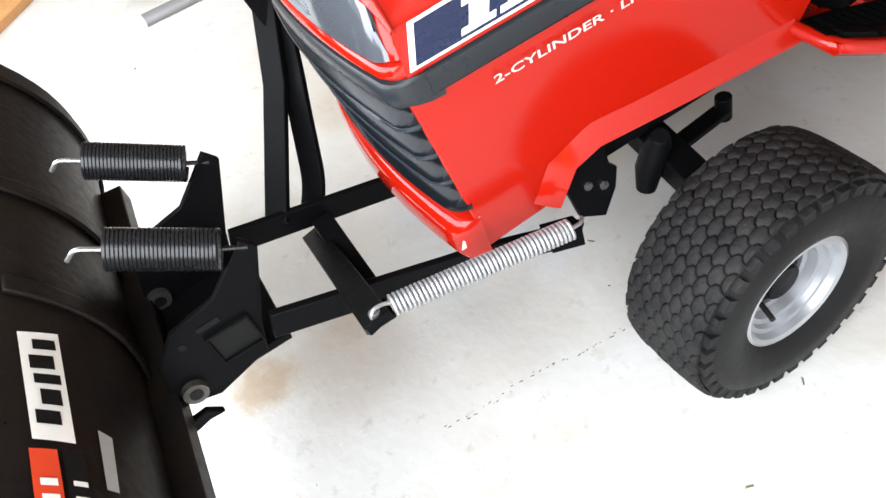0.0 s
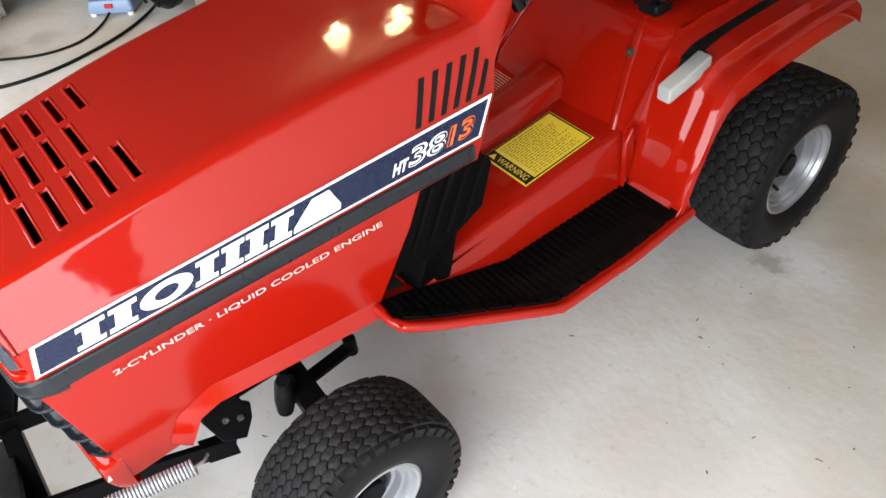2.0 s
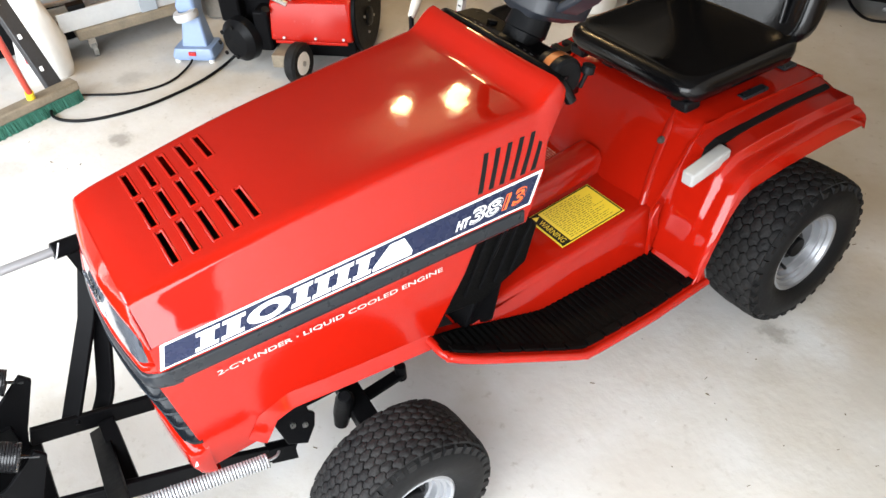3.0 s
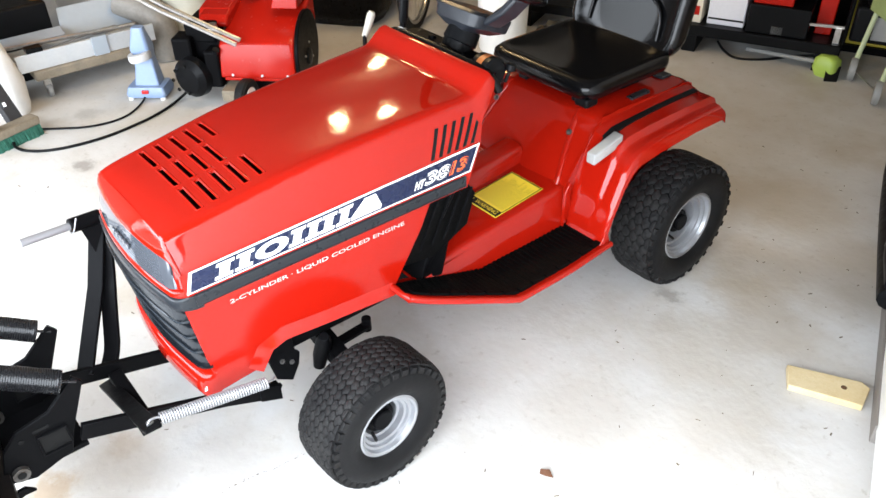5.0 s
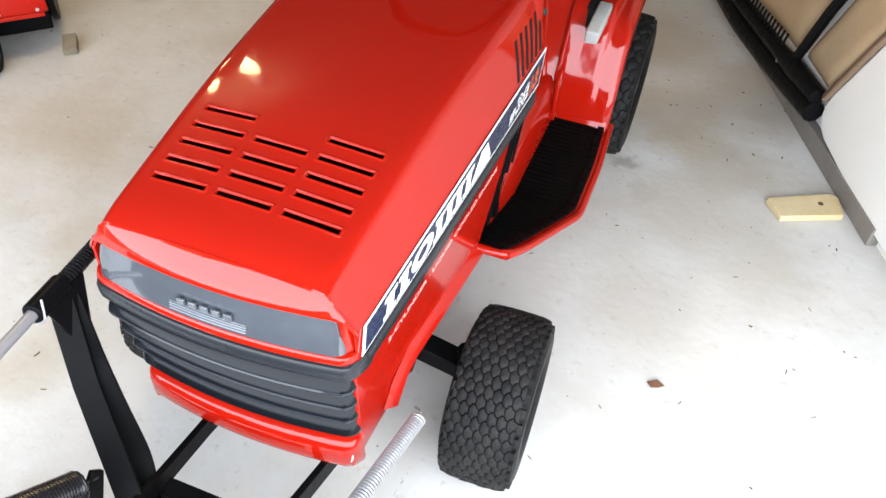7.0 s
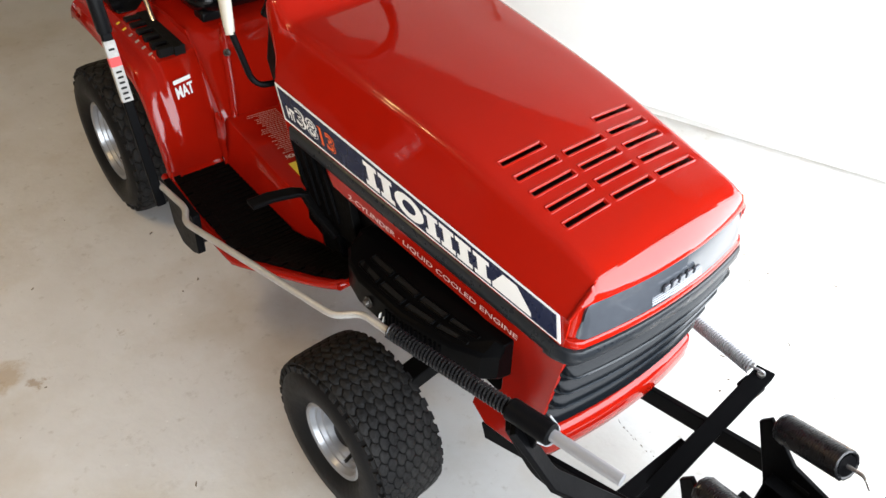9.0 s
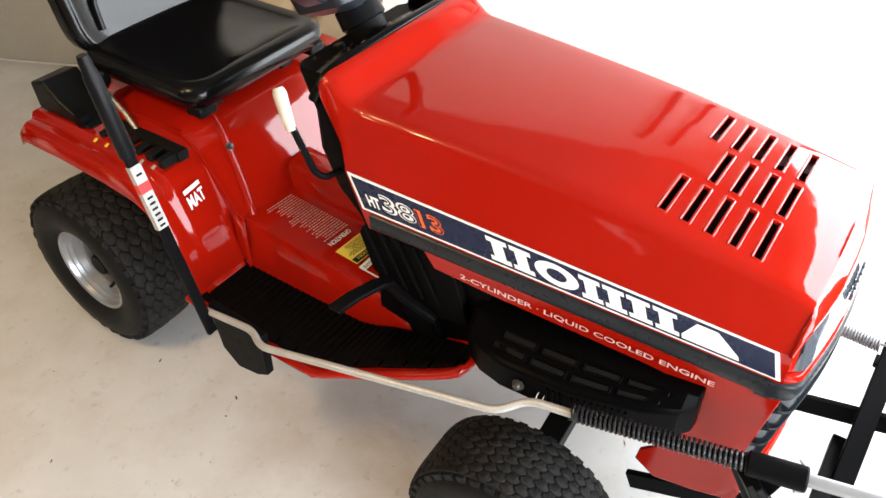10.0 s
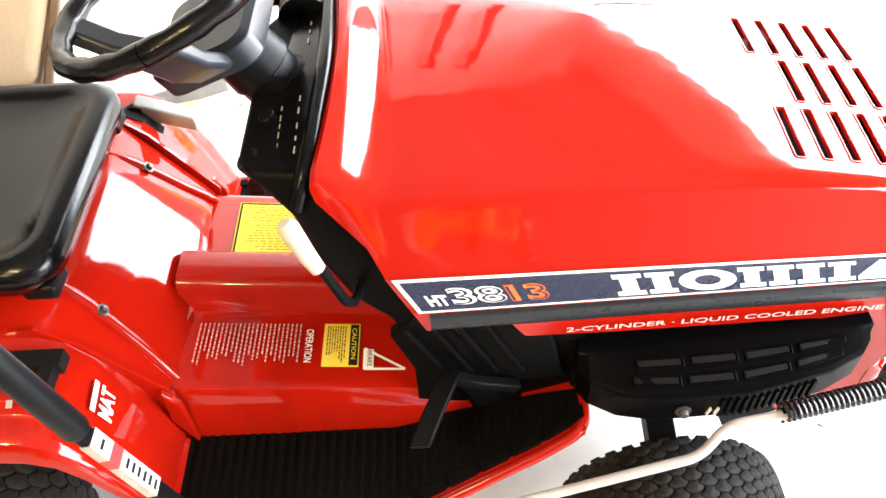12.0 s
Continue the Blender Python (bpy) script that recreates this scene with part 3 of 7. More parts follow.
# outward flange along the left panel's lower edge and wheel arch
fl = [(0.332, 0.432), (0.15, 0.438), (0.01, 0.446), (-0.03, 0.43), (-0.062, 0.372)]
rings = []
for i, (y, z) in enumerate(fl):
    x = side_x(y, z) - 0.022 * (z_db(y) - 0.044 - z) / 0.3 * (1 - 0.55 * max(0, fr(y)))
    dz = 0.032 if i < 3 else 0.02
    dy = 0.0 if i < 3 else -0.03
    rings.append([Vector((x + e, y + g * dy, z + g * dz)) for e, g in ((0.0005, 1.0), (0.012, 0.35), (0.016, -0.02), (-0.004, 0.0))])
part("arch_flange", loft(rings), RED_PANEL, tractor, smooth=50)
part("warning_mark", prism([(0.2125, -0.206, 0.377), (0.2135, -0.188, 0.377), (0.2130, -0.200, 0.392)], (0.0012, 0, 0)), WHITE, tractor, "small white triangle sticker", smooth=0)


# ---- tractor: middle ----
# dash pedestal behind the hood
ped = []
for z in (0.40, 0.55, 0.66, 0.72, 0.80, 0.86, 0.90, 0.925):
    y = rear_y(z) - 0.03
    w = 0.255 + 0.022 * min(1, max(0, (z - 0.55) / 0.17)) - 0.05 * max(0, (z - 0.80) / 0.125)
    d = 0.095 + 0.032 * min(1, max(0, (z - 0.62) / 0.10))
    k = min(1.0, max(0.0, (z - 0.50) / 0.16))
    v, vr = w - 0.075 * k, w - 0.022 * k
    ped.append([Vector((-w, y, z)), Vector((w, y, z)), Vector((w - 0.012, y + d * 0.22, z)), Vector((v, y + d * 0.88, z)), Vector((v - 0.025, y + d, z)), Vector((-vr + 0.025, y + d, z)), Vector((-vr, y + d * 0.88, z)), Vector((-w + 0.012, y + d * 0.22, z))])
pedestal = part("pedestal", loft(ped), BLACK, tractor, "black dash pedestal", bevel=0.008)
DASHBLACK = material("glossy_dash_plastic", (0.003, 0.0031, 0.0036), 0.20, vary=0.1, bump=0.03, bump_scale=300, spec=0.16, rough_vary=0.03)
DASH = ((0.70, 0.935, 0.215), (0.74, 0.925, 0.203), (0.785, 0.897, 0.184), (0.797, 0.876, 0.174), (0.800, 0.852, 0.170))
dash = part("dash_panel", loft([[Vector((x * w, y, z + 0.012 * (1 - x * x))) for x in (-1, -0.7, -0.3, 0.3, 0.7, 1)] for y, z, w in DASH], False, False), DASHBLACK, tractor, "glossy black dash panel with white marks", thick=0.02, smooth=40)

# footrests, one each side
FOOT = [(0.333, 0.262, 0.318, 0.445), (0.40, 0.252, 0.342, 0.418), (0.645, 0.247, 0.414, 0.335), (0.85, 0.246, 0.414, 0.334), (1.045, 0.246, 0.402, 0.336)]
for s in (1, -1):
    rail = part("footrest", loft([[Vector((s * (a - 0.03), y, z - 0.012)), Vector((s * (b + 0.006), y, z - 0.012)), Vector((s * (b + 0.014), y, z - 0.004)), Vector((s * (b + 0.012), y, z + 0.010)), Vector((s * b, y, z + 0.012)), Vector((s * (a - 0.03), y, z + 0.004))] for y, a, b, z in FOOT]), RED, tractor, "red footrest with black ribbed mat", smooth=50)
    edge = [(s * 0.255, 0.330, 0.449)] + [(s * (b + 0.008), y, z + 0.004) for y, a, b, z in FOOT]
    part("footrest_rim", tube(rounded_path(edge, 0.03, 6), 0.0105, 12), RED, rail, smooth=60)
    part("foot_mat", loft([[Vector((s * (a - 0.006), y, z + 0.004)), Vector((s * (b - 0.006), y, z + 0.004)), Vector((s * (b - 0.008), y, z + 0.016)), Vector((s * (a - 0.006), y, z + 0.012))] for y, a, b, z in FOOT]), MAT_RUBBER, rail, "black rubber mat", smooth=30)

    def foot_at(y):
        for (y0, a0, b0, z0), (y1, a1, b1, z1) in zip(FOOT, FOOT[1:]):
            if y0 <= y <= y1:
                f = (y - y0) / (y1 - y0)
                return a0 + (a1 - a0) * f, b0 + (b1 - b0) * f, z0 + (z1 - z0) * f
    ribs = []
    for i in range(38):
        y = 0.362 + 0.0178 * i
        a, b, z = foot_at(y)
        ribs.append(box((min(s * (a + 0.006), s * (b - 0.03)), y - 0.004, z + 0.012), (max(s * (a + 0.006), s * (b - 0.03)), y + 0.004, z + 0.0168)))
    tagged(part("mat_ribs", ribs, MAT_RUBBER, rail, smooth=0), kind="stuff")
    for i in range(13):
        y0, y1 = 0.352 + 0.052 * i, 0.396 + 0.052 * i
        p, q = foot_at(y0), foot_at(y1)
        part("mat_edge", loft([[Vector((s * (b - 0.022), y, z + 0.013)), Vector((s * (b - 0.004), y, z + 0.013)), Vector((s * (b - 0.005), y, z + 0.021)), Vector((s * (b - 0.022), y, z + 0.021))] for y, (a, b, z) in ((y0, p), (y1, q))]), MAT_RUBBER, rail, bevel=0.0)

# tunnel between the footrests
tun = []
for y, zt, zb, w in ((0.42, 0.41, 0.40, 0.228), (0.62, 0.442, 0.345, 0.230), (0.76, 0.455, 0.342, 0.232), (0.95, 0.475, 0.342, 0.233), (1.02, 0.484, 0.342, 0.234)):
    rise = 0.055 if y > 0.6 else 0.03
    tun.append([Vector((x, y, z)) for x, z in ((-0.252, zb - 0.006), (-0.250, zb + 0.014), (-w - 0.004, zt - 0.020), (-w + 0.004, zt - 0.006), (-w + 0.018, zt - 0.001), (-0.085, zt - 0.008), (-0.072, zt - 0.002), (-0.052, zt + rise - 0.008), (-0.038, zt + rise),
                                               (0.018, zt + rise), (0.030, zt + rise - 0.008), (0.044, zt + 0.004), (0.058, zt), (w - 0.018, zt), (w - 0.004, zt - 0.006), (w + 0.004, zt - 0.020), (0.250, zb + 0.014), (0.252, zb - 0.006))])
part("tunnel", loft(tun, False, False), RED, tractor, "red floor tunnel with stickers", smooth=40, thick=0.005)

# rear deck: slanted front, top and the two fenders
deck = []
for y, z in ((0.992, 0.455), (1.0, 0.485), (1.012, 0.505), (1.09, 0.616), (1.125, 0.662), (1.145, 0.676), (1.20, 0.684), (1.54, 0.674), (1.572, 0.664), (1.582, 0.645), (1.584, 0.56)):
    deck.append([Vector((x, y + 0.012 * (abs(x) / 0.23) ** 4, z - 0.005 * (abs(x) > 0.22))) for x in (-0.246, -0.232, -0.215, -0.08, 0.08, 0.215, 0.232, 0.246)])
part("rear_deck", loft(deck, False, False), RED, tractor, "red rear deck", smooth=40, thick=0.006)
FEND = ((1.012, 0.352, 0.350, 0.402), (1.018, 0.40, 0.392, 0.405), (1.045, 0.49, 0.475, 0.406), (1.085, 0.585, 0.565, 0.406), (1.115, 0.628, 0.605, 0.405), (1.15, 0.645, 0.622, 0.404), (1.25, 0.653, 0.632, 0.402), (1.42, 0.655, 0.638, 0.400), (1.56, 0.652, 0.634, 0.398), (1.582, 0.640, 0.616, 0.397))
for s in (1, -1):
    rows = []
    for y, zi, zo, xo in FEND:
        rows.append([Vector((s * x, y, z)) for x, z in ((0.240, zi + 0.014), (0.262, zi + 0.010), (0.282, zi + 0.003), (0.290, zi + 0.0006), (0.335, zi), (0.344, zi - 0.0006), (0.348, zi - 0.004), (0.356, zo + 0.0035), (0.360, zo + 0.0010), (0.366, zo + 0.0004), (xo - 0.024, zo + 0.0002), (xo - 0.016, zo - 0.0012), (xo - 0.006, zo - 0.007), (xo, zo - 0.018), (xo + 0.003, zo - 0.046))])
    part("deck_bead", tube(rounded_path([(s * 0.150, 1.150, 0.667), (s * 0.163, 1.112, 0.634), (s * 0.188, 1.047, 0.541), (s * 0.203, 1.016, 0.497), (s * 0.208, 1.003, 0.470)], 0.02), 0.0105, 12), RED, tractor, smooth=60)
    part("fender", loft(rows, False, False), RED, tractor, "red rear fender", smooth=28, thick=0.005)
    inner = [Vector((s * 0.246, y, z)) for y, z in ((1.0, 0.34), (1.0, 0.485), (1.10, 0.63), (1.15, 0.676), (1.575, 0.665), (1.575, 0.45), (1.3, 0.35))]
    part("fender_inner", prism(inner, (-s * 0.006, 0, 0)), RED, tractor)
    riser = [Vector((s * 0.247, y, z)) for y, z in ((0.99, 0.335), (0.99, 0.47), (1.012, 0.505), (1.02, 0.42))]
    part("fender_gusset", prism(riser, (s * 0.012, 0, 0)), RED, tractor, bevel=0.003)
    skirt = [Vector((s * 0.405, y, z)) for y, z in ((0.985, 0.325), (1.012, 0.36), (1.03, 0.40), (1.05, 0.34))]
    part("fender_skirt", prism(skirt, (-s * 0.15, 0, 0)), RED, tractor, bevel=0.003)


# ---- wheels ----
LOW_EDGE = ((-1.0, -0.30), (-0.5, -0.62), (0.0, -0.68), (0.5, -0.38), (1.0, -0.30))
TREAD_BLOCK = list(LOW_EDGE) + [(1.0, 0.32), (0.5, 0.38), (0.0, 0.70), (-0.5, 0.62), (-1.0, 0.32)]


def tyre_block(R, w, rows, count, depth):
    """Worn wavy blocks, set like scales round the tyre with narrow grooves."""
    hw = w / rows / 2
    step = 2 * math.pi / count
    rnd = random.Random(count)
    n = len(TREAD_BLOCK)
    geos = []
    for k in range(count):
        for r in range(rows + (k % 2)):
            xc = -w / 2 + hw + 2 * hw * r - (hw if k % 2 else 0.0)
            wear, lean = rnd.uniform(0.0, 0.4), rnd.uniform(-0.05, 0.05)
            v = []
            for deep, g in ((depth * 1.5, 0.99), (depth * 0.35, 0.92), (0.0, 0.78)):
                for dx, dt in TREAD_BLOCK:
                    x = max(-w / 2, min(w / 2, xc + dx * hw * g))
                    a = step * (k + (dt + lean * dx) * g + 0.16 * math.sin(x / w * 5.0))
                    rad = R - deep - depth * 1.5 * (2 * x / w) ** 4 - depth * wear
                    v.append((x, rad * math.cos(a), rad * math.sin(a)))
            f = [tuple(range(2 * n, 3 * n))]
            for o in (0, n):
                f += [(o + i, o + (i + 1) % n, o + n + (i + 1) % n, o + n + i) for i in range(n)]
            geos.append((v, f))
    return joined(*geos)


def wheel(name, at, R, w, rim_r, rows, count, out, turn=0.0, label=""):
    """out: +1 where the outer face looks along +x."""
    g = new(name)
    g.parent = tractor
    g.location, g.rotation_euler = at, (0, 0, turn)
    g["label"] = label
    h = w / 2
    prof = [(rim_r, -h * 0.72), (rim_r + 0.012, -h * 0.86), (rim_r + 0.35 * (R - rim_r), -h * 1.0), (rim_r + 0.68 * (R - rim_r), -h * 0.99), (R - 0.028, -h * 0.92), (R - 0.013, -h * 0.78),
            (R - 0.009, -h * 0.4), (R - 0.008, 0)]
    prof = prof + [(r, -x) for r, x in reversed(prof[:-1])]
    t = part("tyre", lathe(prof, 64), SIDEWALL, g, "black rubber tyre with worn turf tread", smooth=40)
    tagged(part("tread", tyre_block(R, w * 0.84, rows, count, 0.0036), RUBBER, t, smooth=50), kind="stuff")
    lug = []
    lugs = round(count * 0.72)
    for k in range(lugs):
        for sd in (-1, 1):
            m = Matrix.Rotation(2 * math.pi * (k + 0.25 * sd) / lugs, 4, 'X')
            lug.append(moved(box((sd * h * 0.84 - 0.006, -0.0092, R - 0.036), (sd * h * 0.84 + 0.003 * sd + 0.006, 0.0092, R - 0.0135)), m))
    tagged(part("shoulder_lug", joined(*lug), RUBBER, t, smooth=0), kind="stuff")
    o = out
    rp = [(rim_r + 0.006, o * h * 0.74), (rim_r + 0.008, o * h * 0.80), (rim_r + 0.002, o * h * 0.83), (rim_r - 0.004, o * h * 0.79), (rim_r - 0.007, o * h * 0.66), (rim_r - 0.014, o * h * 0.645), (rim_r - 0.016, o * h * 0.54), (rim_r - 0.024, o * h * 0.525),
          (rim_r - 0.027, o * h * 0.34), (rim_r - 0.035, o * h * 0.32), (rim_r - 0.039, -o * h * 0.14), (rim_r * 0.5, -o * h * 0.26), (0.03, -o * h * 0.22), (0.0005, -o * h * 0.22)]
    rim = part("rim", lathe(rp, 56), RIM, g, "silver painted steel rim", smooth=32)
    rb = [(rim_r + 0.006, -o * h * 0.74), (rim_r - 0.01, -o * h * 0.6), (rim_r - 0.03, -o * h * 0.2), (rim_r - 0.034, o * h * 0.1)]
    part("rim_back", lathe(rb, 40), RIM, rim, smooth=32)
    part("hub", [disc_row(0.043, -o * h * 0.24, o * h * 0.34), disc_row(0.030, o * h * 0.34, o * h * 0.52)], BLACK, g, "black hub cap", bevel=0.003)
    va = Vector((o * h * 0.45, -(rim_r - 0.05), -0.02))
    part("valve", tube([va, va + Vector((o * 0.03, -0.008, 0))], 0.0045, 8), RUBBER, rim)
    return g


wheel("front_wheel", (0.386, 0.158, 0.193), 0.197, 0.168, 0.088, 7, 52, 1, radians(2), "small front wheel with silver rim")
wheel("front_wheel", (-0.396, 0.167, 0.195), 0.201, 0.178, 0.089, 7, 52, -1, radians(2), "small front wheel with silver rim")
wheel("rear_wheel", (0.347, 1.450, 0.230), 0.231, 0.182, 0.116, 5, 44, 1, 0, "large rear wheel with silver rim")
wheel("rear_wheel", (-0.350, 1.450, 0.232), 0.233, 0.182, 0.116, 5, 44, -1, 0, "large rear wheel with silver rim")
part("front_axle", [bar([(-0.33, 0.167, 0.24), (-0.1, 0.167, 0.29), (0.1, 0.167, 0.29), (0.33, 0.167, 0.24)], 0.05, 0.045), tube([(0.30, 0.167, 0.16), (0.30, 0.167, 0.31)], 0.018), tube([(-0.30, 0.167, 0.16), (-0.30, 0.167, 0.31)], 0.018),
                    tube([(0.28, 0.167, 0.196), (0.40, 0.167, 0.196)], 0.014), tube([(-0.28, 0.167, 0.196), (-0.40, 0.167, 0.196)], 0.014)], BLACK, tractor, bevel=0.003)
part("rear_axle", [tube([(-0.36, 1.450, 0.232), (0.36, 1.450, 0.232)], 0.04, 14), box((-0.16, 1.2, 0.16), (0.16, 1.52, 0.42))], BLACK, tractor, bevel=0.006)
part("chassis", [box((-0.17, -0.12, 0.33), (-0.13, 1.2, 0.40)), box((0.13, -0.12, 0.33), (0.17, 1.2, 0.40)), box((-0.14, -0.1, 0.42), (0.14, 0.4, 0.74))], BLACK, tractor, "black chassis and engine under the hood", bevel=0.004)

# ---- seat ----
def pad(rings):
    return loft(rings)


def ring_rect(cx, w, y0, y1, z, r=0.05, tilt=0.0, n=6):
    out = []
    for sx, sy in ((1, 1), (-1, 1), (-1, -1), (1, -1)):
        for k in range(n + 1):
            a = math.atan2(sy, sx) - math.pi / 4 + (math.pi / 2) * k / n
            x = cx + sx * (w - r) + r * math.cos(a)
            y = (y1 - r if sy > 0 else y0 + r) + r * math.sin(a)
            out.append(Vector((x, y, z + tilt * (y - y0))))
    return out


seat = new("seat")
seat.parent = tractor
seat["label"] = "black moulded vinyl tractor seat with high back"
S0, S1, SW = 1.10, 1.51, 0.222
part("cushion", pad([ring_rect(0, SW - 0.02, S0 + 0.02, S1, 0.718), ring_rect(0, SW, S0, S1, 0.728, 0.06), ring_rect(0, SW + 0.006, S0 - 0.006, S1, 0.750, 0.06), ring_rect(0, SW + 0.004, S0 - 0.004, S1, 0.768, 0.06), ring_rect(0, SW - 0.008, S0 + 0.010, S1, 0.780, 0.06),
                     ring_rect(0, SW - 0.022, S0 + 0.026, S1 - 0.005, 0.783, 0.055), ring_rect(0, SW - 0.034, S0 + 0.040, S1 - 0.01, 0.776, 0.05), ring_rect(0, SW - 0.055, S0 + 0.07, S1 - 0.03, 0.770, 0.05), ring_rect(0, SW - 0.12, S0 + 0.14, S1 - 0.08, 0.766, 0.05)]), VINYL, seat, "seat cushion with rolled edge", smooth=50)


def on_back(x, h, d):
    return Vector((x, 1.492 + h * 0.24 + d, 0.752 + h * 0.96))


back = []
for d, w in ((0.062, -0.03), (0.055, -0.005), (0.03, 0.006), (-0.004, 0.004), (-0.018, -0.010), (-0.020, -0.022), (-0.010, -0.034), (0.0, -0.06), (0.002, -0.11)):
    back.append([on_back(p.x, p.y, d) for p in ring_rect(0, SW + w, -0.02 - w * 0.3, 0.37 + w * 0.9, 0, 0.09)])
part("backrest", pad(back), VINYL, seat, "seat back with moulded edge", smooth=50)
part("back_seam", tube(rounded_path([on_back(-0.145, 0.045, -0.004), on_back(-0.14, 0.13, -0.006), on_back(-0.10, 0.175, -0.006), on_back(0.10, 0.175, -0.006), on_back(0.14, 0.13, -0.006), on_back(0.145, 0.045, -0.004)], 0.05), 0.007, 8), VINYL, seat, smooth=60)
for sx in (-1, 1):
    part("seat_rail", box((sx * 0.12 - 0.02, 1.16, 0.676), (sx * 0.12 + 0.02, 1.45, 0.722)), PLASTIC, seat, bevel=0.005)
    part("seat_bumper", box((sx * 0.185 - 0.026, 1.108, 0.700), (sx * 0.185 + 0.026, 1.16, 0.728)), PLASTIC, seat, bevel=0.006)

# ---- steering ----
col_a, col_b = Vector((0, 0.755, 0.89)), Vector((0, 0.842, 1.022))
cd = col_b - col_a
part("steering_column", tube([col_a - cd * 0.1, col_a + cd * 0.16, col_a + cd * 0.2, col_a + cd * 0.34, col_a + cd * 0.36, col_a + cd * 0.60, col_a + cd * 0.62, col_a + cd * 0.9], [0.056, 0.054, 0.046, 0.046, 0.050, 0.047, 0.042, 0.042], 20), PLASTIC, tractor, "black ribbed steering column", smooth=30)
wheel_ob = new("steering_wheel")
wheel_ob.parent = tractor
ax = Vector((0, 0.376, 0.927))
wheel_ob.matrix_local = Matrix.Translation((0, 0.836, 1.024)) @ ax.to_track_quat('Z', 'Y').to_matrix().to_4x4()
wheel_ob["label"] = "black steering wheel with thick moulded rim"
part("wheel_rim", tube([(0.180 * math.cos(2 * math.pi * k / 64), 0.180 * math.sin(2 * math.pi * k / 64), 0.070) for k in range(65)], [0.0150 + 0.0012 * math.sin(k * 2.2) for k in range(65)], 12), VINYL, wheel_ob, smooth=60)
HUBGREY = material("grey_black_plastic", (0.013, 0.015, 0.019), 0.35, vary=0.1, spec=0.28)
part("wheel_hub", loft([ring_rect(0, 0.050, -0.058, 0.048, -0.062, 0.02), ring_rect(0, 0.088, -0.084, 0.064, -0.044, 0.03), ring_rect(0, 0.094, -0.086, 0.066, -0.010, 0.03), ring_rect(0, 0.084, -0.076, 0.056, -0.002, 0.026)]), HUBGREY, wheel_ob, smooth=30, bevel=0.003)
for a in (270, 176, 4):
    c, s_ = math.cos(radians(a)), math.sin(radians(a))
    part("wheel_spoke", bar([(0.06 * c, 0.06 * s_, -0.026), (0.10 * c, 0.10 * s_, -0.018), (0.145 * c, 0.145 * s_, 0.018), (0.181 * c, 0.181 * s_, 0.066)], 0.042 if a == 270 else 0.056, 0.022), HUBGREY, wheel_ob, bevel=0.006)

# ---- muffler guard on the right ----
GUARDBLACK = material("guard_enamel", (0.002, 0.002, 0.0023), 0.34, vary=0.3, spec=0.035)
guard = new("muffler_guard")
guard.parent = tractor
guard["label"] = "black slotted muffler guard"
GUARD = ((0.345, 0.278), (0.330, 0.304), (0.290, 0.330), (0.235, 0.344), (0.100, 0.345), (-0.020, 0.322), (-0.075, 0.296), (-0.096, 0.270))


def guard_lip(y):
    """Height of the guard's upper edge, which climbs towards the nose."""
    return 0.557 + (0.337 - y) * 0.083


def guard_x(y):
    for (y0, a), (y1, b) in zip(GUARD, GUARD[1:]):
        if y1 <= y <= y0:
            return a + (b - a) * (y0 - y) / (y0 - y1)
    return 0.28


gr = []
for y, xo in GUARD:
    zl = guard_lip(y)
    gr.append([Vector((-x, y, z)) for x, z in ((0.16, zl - 0.11), (0.16, zl + 0.012), (0.252, zl + 0.013), (0.262, zl + 0.012), (xo - 0.008, zl - 0.006), (xo - 0.001, zl - 0.013), (xo - 0.002, zl - 0.072), (xo - 0.012, zl - 0.080), (0.22, zl - 0.092))])
part("guard_shell", loft(gr), GUARDBLACK, guard, smooth=24, bevel=0.003)


def on_guard(y, f):
    """A point on the guard's slotted upper face, f from its inner to its outer edge."""
    return Vector((-0.262 - (guard_x(y) - 0.270) * f, y, guard_lip(y) + 0.012 - 0.018 * f))


for r, f in enumerate((0.38, 0.76)):
    for i in range(4):
        y0 = -0.045 + 0.080 * i + 0.008 * r
        q = [on_guard(y0, f + 0.065), on_guard(y0 + 0.062, f + 0.065), on_guard(y0 + 0.062, f - 0.065), on_guard(y0, f - 0.065)]
        part("guard_slot", prism([p + Vector((0, 0, 0.0008)) for p in q], (0, 0, -0.012)), INK, guard, smooth=0)
        rim_ = [on_guard(y0 - 0.003, f + 0.11), on_guard(y0 + 0.065, f + 0.11), on_guard(y0 + 0.065, f - 0.10), on_guard(y0 - 0.003, f - 0.10), on_guard(y0 - 0.003, f + 0.11)]
        part("slot_lip", tube(rounded_path([p + Vector((0, 0, 0.0004)) for p in rim_], 0.005), 0.0022, 6), GUARDBLACK, guard, smooth=60)
for i in range(13):
    y = 0.140 - 0.0115 * i
    x, z = guard_x(y), guard_lip(y)
    part("guard_rib", bar([(-x - 0.0006, y, z - 0.022), (-x - 0.0004, y, z - 0.068)], 0.004, 0.005), GUARDBLACK, guard)
part("guard_bolt", lathe([(0.0005, -0.008), (0.006, -0.008), (0.008, -0.004), (0.008, 0.0), (0.012, 0.0), (0.012, 0.003)], 14), DARKSTEEL, guard).location = (-0.348, 0.196, 0.526)
part("guard_tag", [bar([(-0.3465, 0.155 - 0.012 * i, 0.530), (-0.3460, 0.159 - 0.012 * i, 0.512)], 0.0012, 0.005) for i in range(2)], WHITE, guard)["kind"] = "stuff"
